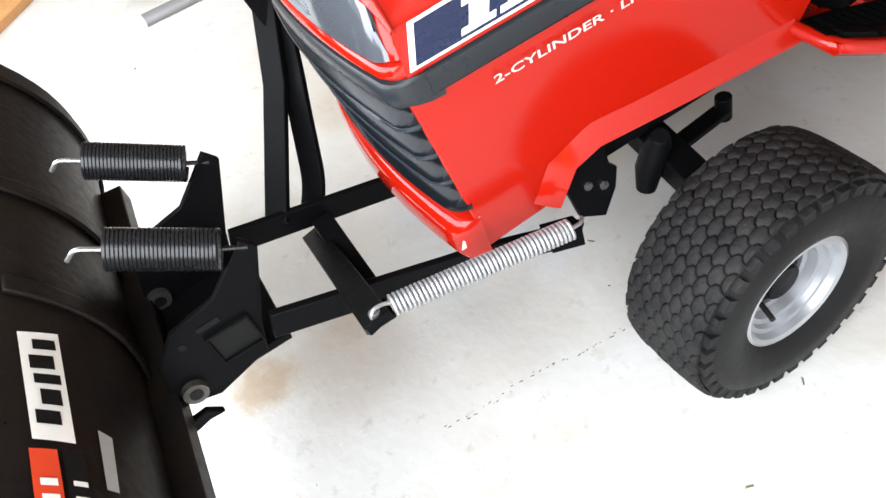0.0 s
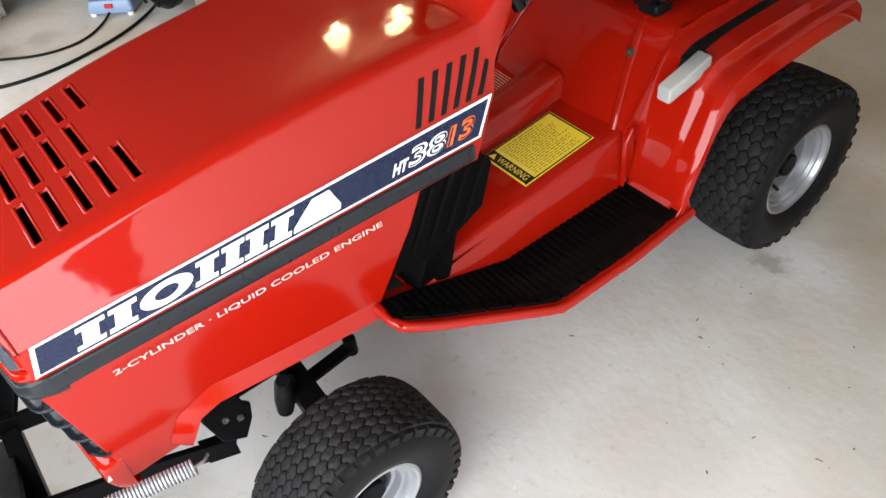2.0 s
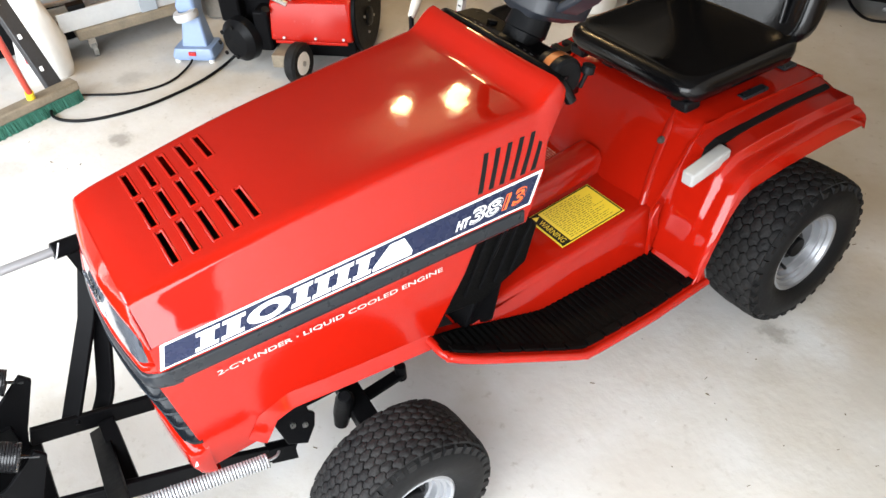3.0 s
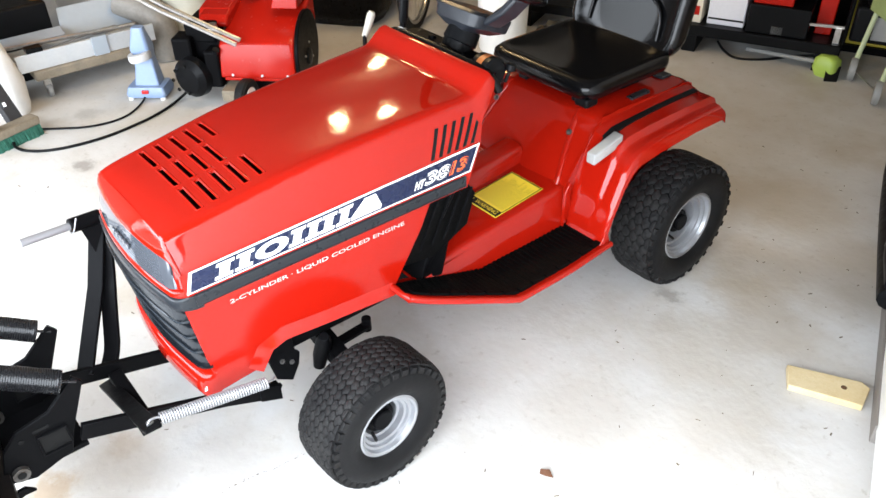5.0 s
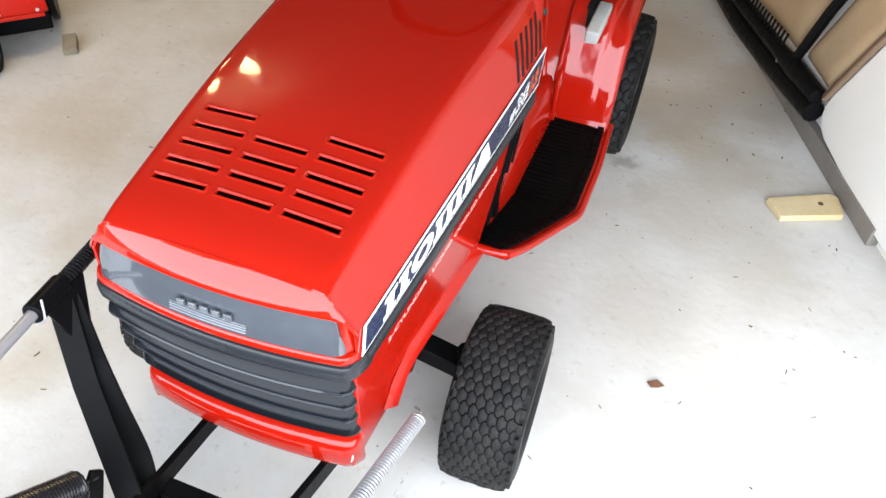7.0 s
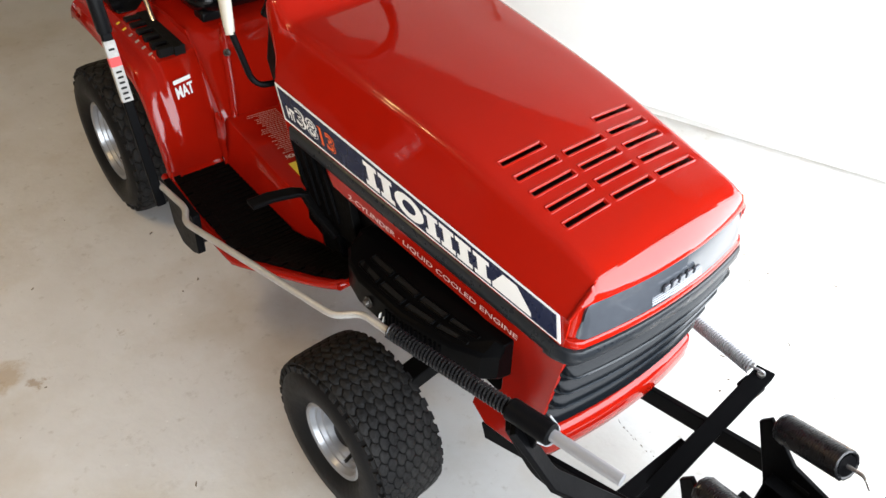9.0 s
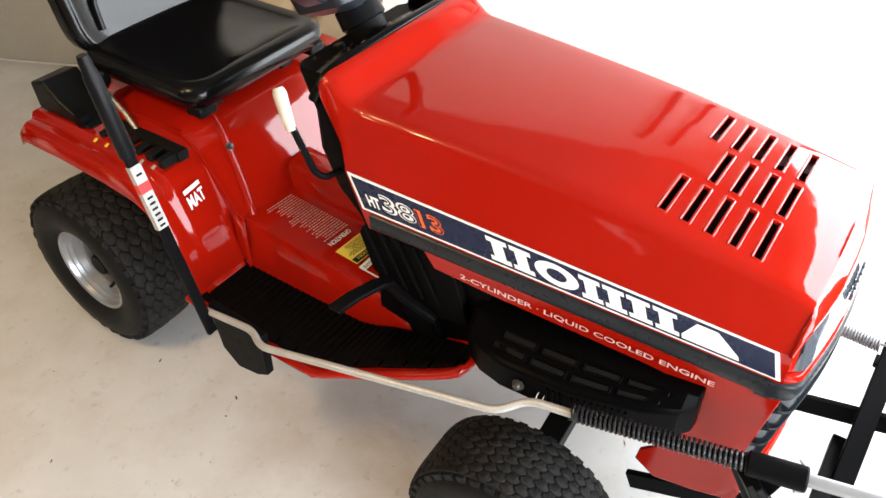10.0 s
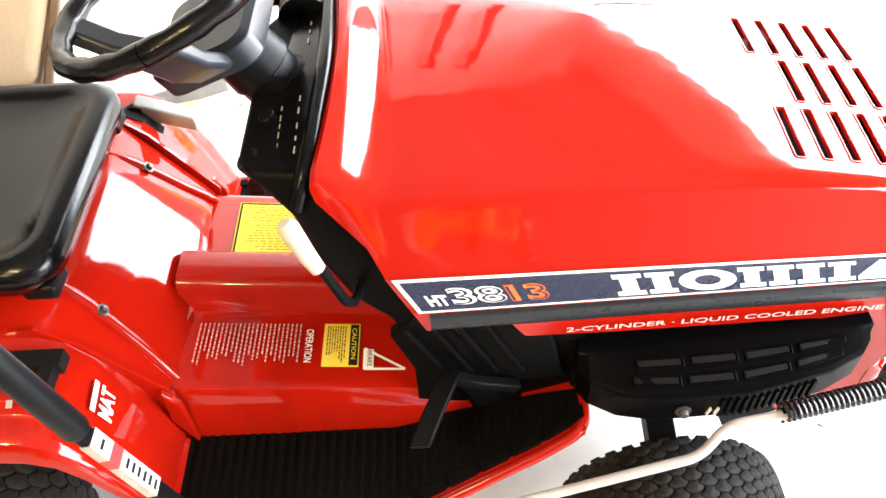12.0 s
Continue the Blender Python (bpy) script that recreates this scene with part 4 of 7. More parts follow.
part("guard_bracket", prism([(-0.26, 0.30, 0.50), (-0.26, 0.345, 0.53), (-0.26, 0.35, 0.47), (-0.26, 0.30, 0.43)], (0.02, 0, 0)), BLACK, guard, bevel=0.003)


# ---- decals and writing on the tractor ----
DECAL = {1: [(0.2385, -0.195, 0.689), (0.2835, 0.580, 0.7225), (0.2835, 0.611, 0.7955), (0.2365, -0.180, 0.742)]}
DECAL[-1] = [(-DECAL[1][i][0],) + DECAL[1][i][1:] for i in (1, 0, 3, 2)]


def along(y):
    return (y + 0.19) / 0.782


def slab_glyph(bars):
    g = []
    for x0, y0, x1, y1 in bars:
        g.append(([(x0, y0, 0), (x1, y0, 0), (x1, y1, 0), (x0, y1, 0)], [(0, 1, 2, 3)]))
    return joined(*g)


BLOCK = slab_glyph([(0.0, 0.0, 0.47, 0.2), (0.53, 0.0, 1.0, 0.2), (0.0, 0.8, 0.47, 1.0), (0.53, 0.8, 1.0, 1.0), (0.10, 0.2, 0.37, 0.8), (0.63, 0.2, 0.90, 0.8)])
RING = [(0.5 + 0.5 * math.cos(math.pi * k / 12), 0.5 + 0.5 * math.sin(math.pi * k / 12)) for k in range(24)]
RING = ([(x, y, 0) for x, y in RING] + [(0.5 + (x - 0.5) * 0.46, 0.5 + (y - 0.5) * 0.5, 0) for x, y in RING], [(k, (k + 1) % 24, 24 + (k + 1) % 24, 24 + k) for k in range(24)])
WEDGE = ([(0.0, 0, 0), (1.0, 0, 0), (1.0, 0.2, 0), (0.68, 1, 0), (0.32, 1, 0), (0.0, 0.2, 0)], [(0, 1, 2, 3, 4, 5)])
SHAPES = [BLOCK, RING, BLOCK, BLOCK, WEDGE]
for s in (1, -1):
    q = DECAL[s]

    def span(y0, y1):
        u0, u1 = along(y0), along(y1)
        return (u0, u1) if s > 0 else (1 - u1, 1 - u0)

    d = part("decal", sheet(q, lift=0.0035), WHITE, hood_ob, "navy and white side decal with white block lettering", smooth=0)
    part("decal_field", sheet(q, (0.009, 0.07, 0.991, 0.93), lift=0.0045), NAVY, d, smooth=0)
    letters = [(-0.127, -0.036), (-0.032, 0.052), (0.056, 0.135), (0.138, 0.219), (0.223, 0.308)]
    for (y0, y1), shape in zip(letters, SHAPES if s > 0 else SHAPES[::-1]):
        u0, u1 = span(y0, y1)
        part("block_letter", on_quad(shape, q, (u0, 0.15, u1, 0.85), 0.0052), WHITE, d, smooth=0)
    for txt, y0, y1, mat_, hi in (("HT", 0.406, 0.434, WHITE, 0.55), ("38", 0.437, 0.51, WHITE, 0.74), ("13", 0.514, 0.566, ORANGE, 0.74)):
        if s < 0:
            y0, y1 = {"HT": (0.538, 0.567), "38": (0.459, 0.534), "13": (0.401, 0.455)}[txt]
        u0, u1 = span(y0, y1)
        w = word(txt, bold=0.045)
        part("model_mark", on_quad(w, q, (u0, 0.22, u1, hi), 0.0052), mat_, d, smooth=0)
        if txt != "HT":
            part("mark_inner", on_quad(word(txt, bold=-0.022), q, (u0 + 0.002, 0.25, u1 - 0.002, hi - 0.03), 0.0060), NAVY, d, smooth=0)
    # line of text under the strip
    ty = (-0.107, 0.37)
    lo = [(s * (side_x(y, 0.6) + 0.0), y, z_db(y) - (0.063 if k else 0.076)) for y, k in ((ty[0], 0), (ty[1], 0), (ty[1], 1), (ty[0], 1))]
    lq = lo if s > 0 else [lo[1], lo[0], lo[3], lo[2]]
    part("side_text", on_quad(word("2-CYLINDER \u00b7 LIQUID COOLED ENGINE", bold=0.009), lq, (0, 0, 1, 1), 0.0035), PALEPRINT, tractor, "small white lettering", smooth=0)

# slanted cooling slots in the left flank of the hood
for i in range(6):
    f = i / 5
    y0, y1 = 0.468 + 0.124 * f, 0.502 + 0.140 * f
    z0, z1 = 0.790 + 0.008 * f, 0.858 + 0.010 * f

    def at(t, o, dy):
        y, z = y0 + (y1 - y0) * t + dy, z0 + (z1 - z0) * t
        h = hood_section(min(y, YR))
        for (xp, zp), (xq, zq) in zip(h[8:13], h[9:14]):
            if zq <= z <= zp:
                return Vector((xq + (xp - xq) * (z - zq) / (zp - zq) + o, y, z))
        return Vector((h[12][0] + o, y, z))
    part("louvre", loft([[at(t, o, dy) for o, dy in ((-0.012, -0.0052), (0.0012, -0.0052), (0.0012, 0.0052), (-0.012, 0.0052))] for t in (0.0, 0.1, 0.3, 0.5, 0.7, 0.9, 1.0)]), INK, hood_ob)


def text_lines(q, b, rows, mat_, parent, lift, seed, thick_=0.45, ragged=0.35):
    """Unreadable small print: one mesh of short bars."""
    rnd = random.Random(seed)
    g = []
    for r in range(rows):
        y0 = b[1] + (b[3] - b[1]) * (r + 0.5 - thick_ / 2) / rows
        y1 = b[1] + (b[3] - b[1]) * (r + 0.5 + thick_ / 2) / rows
        x = b[0]
        end = b[2] - (b[2] - b[0]) * ragged * rnd.random()
        while x < end:
            w = (b[2] - b[0]) * rnd.uniform(0.025, 0.10)
            g.append(([(x, y0, 0), (min(x + w, end), y0, 0), (min(x + w, end), y1, 0), (x, y1, 0)], [(0, 1, 2, 3)]))
            x += w + (b[2] - b[0]) * 0.025
    return tagged(part("small_print", on_quad(joined(*g), q, (0, 0, 1, 1), lift), mat_, parent, smooth=0), kind="stuff")


# yellow warning label on the tunnel, left of the ridge; its head towards the hood
Q = [(0.200, 0.753, 0.4555), (0.200, 0.952, 0.4765), (0.060, 0.952, 0.4765), (0.060, 0.753, 0.4555)]
QW = [Q[3], Q[0], Q[1], Q[2]]
lab = part("warning_label", sheet(Q, lift=0.0025), YELLOW, tractor, "yellow warning sticker with small black print", smooth=0)
part("label_head", sheet(Q, (0.02, 0.03, 0.15, 0.97), lift=0.0035), INK, lab, smooth=0)
part("head_text", on_quad(word("WARNING"), QW, (0.24, 0.045, 0.92, 0.125), 0.0045), YELLOW, lab, smooth=0)
part("head_triangle", on_quad(([(0, 0, 0), (1, 0, 0), (0.5, 1, 0)], [(0, 1, 2)]), QW, (0.06, 0.045, 0.2, 0.125), 0.0045), YELLOW, lab, smooth=0)
for b in ((0.012, 0.015, 0.988, 0.035), (0.012, 0.965, 0.988, 0.985), (0.972, 0.035, 0.988, 0.965)):
    part("label_border", sheet(Q, b, lift=0.0034), INK, lab, smooth=0)
text_lines(Q, (0.20, 0.08, 0.94, 0.92), 17, PRINT, lab, 0.0032, 3, 0.26, 0.3)

# right of the ridge: operating notes, caution label and brake triangle
QR = [(-0.195, 0.985, 0.4775), (-0.195, 0.62, 0.440), (-0.095, 0.62, 0.4345), (-0.095, 0.985, 0.472)]
QR = [(x, y, z + 0.001) for x, y, z in QR]
QV = [QR[3], QR[0], QR[1], QR[2]]


def uu(y):
    return (0.985 - y) / 0.365


op_print = text_lines(QV, (0.02, uu(0.985), 0.95, uu(0.803)), 24, material("faded_notes", (0.60, 0.36, 0.33), 0.4, second=(0.44, 0.20, 0.18), scale=60), tractor, 0.003, 21, 0.34, 0.34)
op_print["label"] = "white printed operating notes"
part("notes_title", on_quad(word("OPERATION", bold=0.01), QV, (0.14, uu(0.796), 0.86, uu(0.783)), 0.003), WHITE, tractor, smooth=0)
cau = part("caution_label", sheet(QR, (uu(0.765), 0.06, uu(0.702), 0.99), lift=0.003), YELLOW, tractor, "yellow caution sticker with black head", smooth=0)
part("label_head", sheet(QR, (uu(0.719), 0.08, uu(0.704), 0.97), lift=0.004), INK, cau, smooth=0)
part("head_text", on_quad(word("CAUTION"), QV, (0.12, uu(0.7155), 0.80, uu(0.7075)), 0.005), YELLOW, cau, smooth=0)
text_lines(QV, (0.07, uu(0.76), 0.88, uu(0.725)), 8, INK, cau, 0.0038, 5)
tri = [(-0.150, 0.692), (-0.192, 0.692), (-0.192, 0.622)]
def tz(p):
    return Vector((p[0], p[1], 0.4385 + (p[1] - 0.62) * 0.09 + 0.0035))
g = []
for i in range(3):
    a, b = tz(tri[i]), tz(tri[(i + 1) % 3])
    g.append(bar([a, b], 0.004, 0.001))
bt = part("brake_triangle", g, WHITE, tractor, "white brake warning triangle outline", smooth=0)
part("brake_patch", on_quad(UNIT, [tz((-0.191, 0.690)), tz((-0.191, 0.676)), tz((-0.152, 0.676)), tz((-0.152, 0.690))], (0, 0, 1, 1), 0.0004), WHITE, bt, smooth=0)
part("brake_text", on_quad(word("BRAKE"), [tz((-0.155, 0.687)), tz((-0.188, 0.687)), tz((-0.188, 0.679)), tz((-0.155, 0.679))], (0, 0, 1, 1), 0.0016), INK, bt, smooth=0)

# ---- tractor: small parts on the left ----
for s in (1, -1):
    b = part("deck_bolt", lathe([(0.0005, 0.008), (0.005, 0.007), (0.0065, 0.003), (0.0065, 0.0), (0.0105, 0.0), (0.0105, -0.002), (0.0005, -0.002)], 16), DARKSTEEL, tractor, "dull zinc bolt with washer")
    b.matrix_local = Matrix.Translation((s * 0.167, 1.087, 0.616)) @ Vector((0, -0.82, 0.57)).to_track_quat('X', 'Z').to_matrix().to_4x4()
part("fender_slot", loft([[Vector((x, y, z)) for x, z in ((a, zt - 0.012), (a, zt + 0.0042), (b, zt + 0.0028), (b, zt - 0.012))] for y, zt, a, b in ((1.092, 0.594, 0.276, 0.306), (1.118, 0.6325, 0.276, 0.306), (1.150, 0.6480, 0.277, 0.304), (1.20, 0.6525, 0.278, 0.300), (1.36, 0.6585, 0.280, 0.297), (1.55, 0.6575, 0.281, 0.296))]), INK, tractor, "black lever slot in the fender", smooth=0)
lev = new("height_lever")
lev.parent = tractor
lev["label"] = "lever with grey grip standing out of the fender slot"
part("lever_arm", bar([(0.302, 1.22, 0.60), (0.306, 1.14, 0.645), (0.312, 1.06, 0.62)], 0.012, 0.018), INK, lev)
part("grip", loft([ring for ring in [[Vector((0.314 + 0.002 * k, 1.03 + 0.032 * k, 0.606 + 0.010 * k)) + Vector((a * w, 0, b * w)) for a, b in ((1, .8), (.8, 1), (-.8, 1), (-1, .8), (-1, -.8), (-.8, -1), (.8, -1), (1, -.8))] for k, w in ((-0.15, 0.015), (0.0, 0.0175), (1.5, 0.018), (3.2, 0.0185), (3.35, 0.016))]]), GREYGRIP, lev, smooth=50, bevel=0.002)
part("deck_plate", box((0.205, 1.30, 0.676), (0.230, 1.39, 0.6845)), STRIP, tractor, bevel=0.002)
part("deck_plate", box((0.14, 1.50, 0.672), (0.19, 1.55, 0.682)), STRIP, tractor, bevel=0.002)
# black ribbed engine screens between flank and tunnel
for s in (1, -1):
    scr = part("engine_screen", prism([(s * 0.262, 0.56, 0.72), (s * 0.262, 0.40, 0.66), (s * 0.258, 0.36, 0.50), (s * 0.250, 0.48, 0.475), (s * 0.250, 0.60, 0.53), (s * 0.25, 0.63, 0.62)], (-s * 0.02, 0, 0)), MAT_RUBBER, tractor, "black ribbed engine screen", bevel=0.003)
    for i in range(4):
        y = 0.43 + 0.04 * i
        part("screen_rib", bar([(s * 0.263, y + 0.055, 0.655), (s * 0.259, y - 0.002, 0.525)], 0.005, 0.005), BLACK, scr)
# steering bracket and linkage at the left front axle
part("axle_bracket", prism([(0.2, 0.0, 0.42), (0.2, 0.045, 0.40), (0.2, 0.050, 0.350), (0.2, 0.062, 0.335), (0.2, 0.055, 0.298), (0.2, 0.030, 0.252), (0.2, -0.013, 0.281), (0.2, -0.03, 0.36)], (-0.010, 0, 0)), BLACK, tractor, bevel=0.002)
for y, z in ((0.008, 0.335), (0.034, 0.318)):
    part("bracket_bolt", tube([(0.198, y, z), (0.2045, y, z)], 0.007, 6), STEEL, tractor)
part("steering_arm", [bar([(0.19, 0.12, 0.29), (0.175, 0.20, 0.275), (0.155, 0.30, 0.262)], 0.03, 0.012), tube([(0.155, 0.30, 0.245), (0.155, 0.30, 0.29)], 0.014, 12)], BLACK, tractor, "black steering arm with ball joint", bevel=0.002)
part("tie_rod", tube([(0.215, 0.13, 0.36), (0.20, 0.135, 0.33), (0.18, 0.13, 0.27), (0.18, 0.12, 0.23)], [0.014, 0.022, 0.022, 0.016], 12), BLACK, tractor, bevel=0.002)
part("lower_bracket", prism([(0.15, -0.05, 0.232), (0.15, 0.012, 0.206), (0.15, 0.012, 0.152), (0.15, -0.05, 0.180)], (-0.026, 0, 0)), BLACK, tractor, bevel=0.002)

# ---- tractor: right side ----
gate = part("shift_gate", box((-0.30, 1.10, 0.640), (-0.272, 1.33, 0.6640)), INK, tractor, "black gear gate with white marks", smooth=0)
for i in range(6):
    part("gate_slot", box((-0.338, 1.108 + 0.040 * i, 0.64), (-0.2995, 1.126 + 0.040 * i, 0.6625)), INK, gate, smooth=0)
for i in range(6):
    part("gear_mark", on_quad(UNIT, [(-0.360, 1.112 + 0.040 * i, 0.6495), (-0.360, 1.121 + 0.040 * i, 0.6495), (-0.350, 1.121 + 0.040 * i, 0.654), (-0.350, 1.112 + 0.040 * i, 0.654)], (0, 0, 1, 1), -0.003), GREYGRIP if i < 4 else YELLOW, tractor, smooth=0)
part("shift_lever", tube([(-0.285, 1.22, 0.62), (-0.275, 1.30, 0.69), (-0.262, 1.385, 0.725)], 0.006, 8), STEEL, tractor)
part("shift_knob", lathe([(0.0005, -0.03), (0.018, -0.026), (0.026, -0.008), (0.027, 0.008), (0.018, 0.026), (0.0005, 0.03)], 20), VINYL, tractor, "black gear lever knob").location = (-0.26, 1.40, 0.735)
mq = [(-0.335, 1.057, 0.515), (-0.275, 1.060, 0.525), (-0.275, 1.088, 0.602), (-0.335, 1.086, 0.595)]
part("mat_sticker", on_quad(word("MAT", bold=0.03), mq, (0.1, 0.30, 0.9, 0.66), 0.006), WHITE, tractor, "white sticker lettering", smooth=0)
part("sticker_bar", on_quad(UNIT, mq, (0.1, 0.74, 0.9, 0.86), 0.006), WHITE, tractor, smooth=0)
# black box on the right fender
bx = new("tool_box")
bx.parent = tractor
bx["label"] = "black plastic wedge-shaped box on the fender"
part("box_body", prism([(-0.340, 1.36, 0.655), (-0.340, 1.55, 0.655), (-0.340, 1.555, 0.725), (-0.340, 1.50, 0.74), (-0.340, 1.46, 0.70)], (0.10, 0, 0)), PLASTIC, bx, bevel=0.006)
part("box_cap", tube([(-0.345, 1.39, 0.672), (-0.32, 1.39, 0.674)], 0.016, 16), BLACK, bx)

# lift lever with plate, rod and spring on the right
lift = thing("lift_lever", "black steel lift lever with rubber grip and stickers beside the tractor", "lever", (0, 0, 0))
La, Lb, Lc = Vector((-0.508, 0.982, 1.021)), Vector((-0.498, 0.957, 0.826)), Vector((-0.494, 0.862, 0.43))
part("lever_bar", bar([Lb + (Lb - Lc) * 0.1, Lb, Lc - (Lb - Lc) * 0.06], 0.012, 0.023), BLACK, lift, bevel=0.003)
part("grip", tube([La, La.lerp(Lb, 0.06), La.lerp(Lb, 0.12), La.lerp(Lb, 0.2), Lb, Lb + (Lc - Lb) * 0.02], [0.010, 0.012, 0.012, 0.0155, 0.0165, 0.014], 16), PLASTIC, lift, "black ribbed rubber grip", smooth=50)
part("inner_panel", box((-0.235, 0.33, 0.40), (-0.20, 0.60, 0.66)), MAT_RUBBER, tractor)
ls = part("lever_sticker", bar([Lb.lerp(Lc, 0.06), Lb.lerp(Lc, 0.40)], 0.0136, 0.0244), material("worn_label", (0.46, 0.45, 0.43), 0.45, second=(0.22, 0.20, 0.18), scale=40), lift, "white and red lever sticker", smooth=0)
part("sticker_red", bar([Lb.lerp(Lc, 0.15), Lb.lerp(Lc, 0.20)], 0.0142, 0.0248), material("sticker_red", (0.6, 0.03, 0.03), 0.4), ls, smooth=0)
for f in (0.10, 0.225, 0.255, 0.285, 0.315, 0.345, 0.375):
    part("sticker_bar", bar([Lb.lerp(Lc, f), Lb.lerp(Lc, f + 0.012)], 0.0142, 0.013), INK, ls, smooth=0)
part("lever_plate", prism([(-0.470, 0.885, 0.455), (-0.470, 0.73, 0.44), (-0.470, 0.735, 0.32), (-0.470, 0.77, 0.30), (-0.470, 0.83, 0.29), (-0.470, 0.87, 0.33)], (0.02, 0, 0)), BLACK, lift, "black pivot plate", bevel=0.003)
part("plate_arm", bar([(-0.46, 0.80, 0.318), (-0.30, 0.80, 0.300)], 0.03, 0.02), BLACK, lift)
part("lift_rod", tube(rounded_path([(-0.482, 0.885, 0.450), (-0.476, 0.742, 0.462), (-0.500, 0.698, 0.462), (-0.428, 0.193, 0.540), (-0.393, 0.15, 0.562), (-0.387, 0.06, 0.578)], 0.022), 0.0075, 12), ROD, lift, "bent pale steel lift rod", smooth=60)
part("rod_spring", spring((-0.386, 0.075, 0.577), (-0.344, -0.200, 0.605), 0.0130, 0.0028, 36, 6, 10), SPRINGSTEEL, lift, "black coil spring round the rod")
part("spring_core", tube([(-0.386, 0.075, 0.577), (-0.343, -0.205, 0.605)], 0.0075, 10), BLACK, lift)
part("sleeve", tube([(-0.344, -0.198, 0.605), (-0.332, -0.282, 0.614)], 0.020, 14), BLACK, lift, bevel=0.003)
part("rod_end", tube([(-0.332, -0.280, 0.614), (-0.313, -0.407, 0.627)], 0.0105, 12), ZINC, lift, "bare steel rod end")
part("clip", tube(rounded_path([(-0.322, -0.262, 0.636), (-0.308, -0.280, 0.606), (-0.336, -0.286, 0.590), (-0.352, -0.270, 0.600)], 0.012), 0.002, 6), ZINC, lift)

# throttle lever with cream grip on the pedestal's right, pedal
thr = new("brake_lever")
thr.parent = tractor
thr["label"] = "black lever with cream plastic grip"
part("lever_rod", tube(rounded_path([(-0.24, 0.650, 0.765), (-0.296, 0.660, 0.768), (-0.310, 0.670, 0.785), (-0.332, 0.688, 0.888)], 0.015), 0.0068, 8), BLACK, thr)
part("grip", tube([(-0.334, 0.689, 0.882), (-0.331, 0.699, 0.905), (-0.326, 0.713, 0.946), (-0.3245, 0.717, 0.955)], [0.0095, 0.0115, 0.0130, 0.0090], 14), CREAM, thr, smooth=50)
ped_ob = new("pedal")
ped_ob.parent = tractor
ped_ob["label"] = "black brake pedal on a bent arm"
part("pedal_pad", loft([[Vector((x, y + a * 0.016, z + b * 0.006)) for a, b in ((-1, 1), (1, 1), (1, -1), (-1, -1))] for x, y, z in ((-0.272, 0.541, 0.545), (-0.295, 0.550, 0.551), (-0.345, 0.573, 0.544), (-0.386, 0.593, 0.528))]), BLACK, ped_ob, bevel=0.003)
part("pedal_arm", bar([(-0.276, 0.545, 0.545), (-0.276, 0.50, 0.522), (-0.262, 0.435, 0.485)], 0.018, 0.018), BLACK, ped_ob, bevel=0.003)

# dash fittings
gau = part("dash_gauge", lathe([(0.0005, 0.03), (0.036, 0.03), (0.043, 0.024), (0.043, -0.03), (0.0005, -0.03)], 28), PLASTIC, tractor, "round black dash gauge with orange band", smooth=40)
gau.location = (0.172, 0.738, 0.918)
band = part("gauge_band", lathe([(0.0437, 0.008), (0.0445, 0.007), (0.0445, -0.012), (0.0437, -0.013)], 28), material("amber_band", (0.30, 0.09, 0.02), 0.4), gau)
part("choke_knob", tube([(0.200, 0.775, 0.885), (0.205, 0.787, 0.915), (0.2055, 0.788, 0.918), (0.207, 0.792, 0.935)], [0.005, 0.005, 0.015, 0.014], 14), PLASTIC, tractor, "black choke knob", bevel=0.002)
part("key_switch", tube([(-0.165, 0.775, 0.895), (-0.17, 0.79, 0.918)], [0.020, 0.017], 16), PLASTIC, tractor, bevel=0.002)
part("throttle_knob", tube([(-0.10, 0.76, 0.905), (-0.10, 0.77, 0.932)], [0.014, 0.012], 14), PLASTIC, tractor, bevel=0.002)
dm = random.Random(6)


def on_dash(x, y):
    """A point just above the dash panel."""
    for (y0, z0, w0), (y1, z1, w1) in zip(DASH, DASH[1:]):
        if y0 <= y <= y1:
            f = (y - y0) / (y1 - y0)
            w = w0 + (w1 - w0) * f
            return Vector((x, y, z0 + (z1 - z0) * f + 0.012 * (1 - (x / w) ** 2) + 0.0013))


for y, x0, x1, n in ((0.722, -0.185, -0.06, 5), (0.722, 0.05, 0.12, 3), (0.748, -0.18, -0.075, 6), (0.768, -0.165, -0.08, 5), (0.768, 0.06, 0.14, 4), (0.782, -0.16, -0.12, 3)):
    for k in range(n):
        x = x0 + (x1 - x0) * (k + dm.uniform(-0.15, 0.15)) / n
        w = dm.uniform(0.006, 0.014)
        part("dash_mark", ([on_dash(x, y), on_dash(x + w, y), on_dash(x + w, y + 0.0024), on_dash(x, y + 0.0024)], [(0, 1, 2, 3)]), GREYGRIP, dash, smooth=0)
part("dash_lamp", tube([on_dash(-0.150, 0.776), on_dash(-0.150, 0.776) + Vector((0, 0.002, 0.003))], 0.004, 10), ORANGE, dash, "small red dash lamp")
part("dash_rim", tube(rounded_path([(-0.232, 0.725, 0.885), (-0.222, 0.712, 0.920), (-0.19, 0.702, 0.940), (0.0, 0.692, 0.950), (0.19, 0.702, 0.940), (0.222, 0.712, 0.920), (0.232, 0.725, 0.885)], 0.05), 0.012, 10), DASHBLACK, dash, smooth=60)


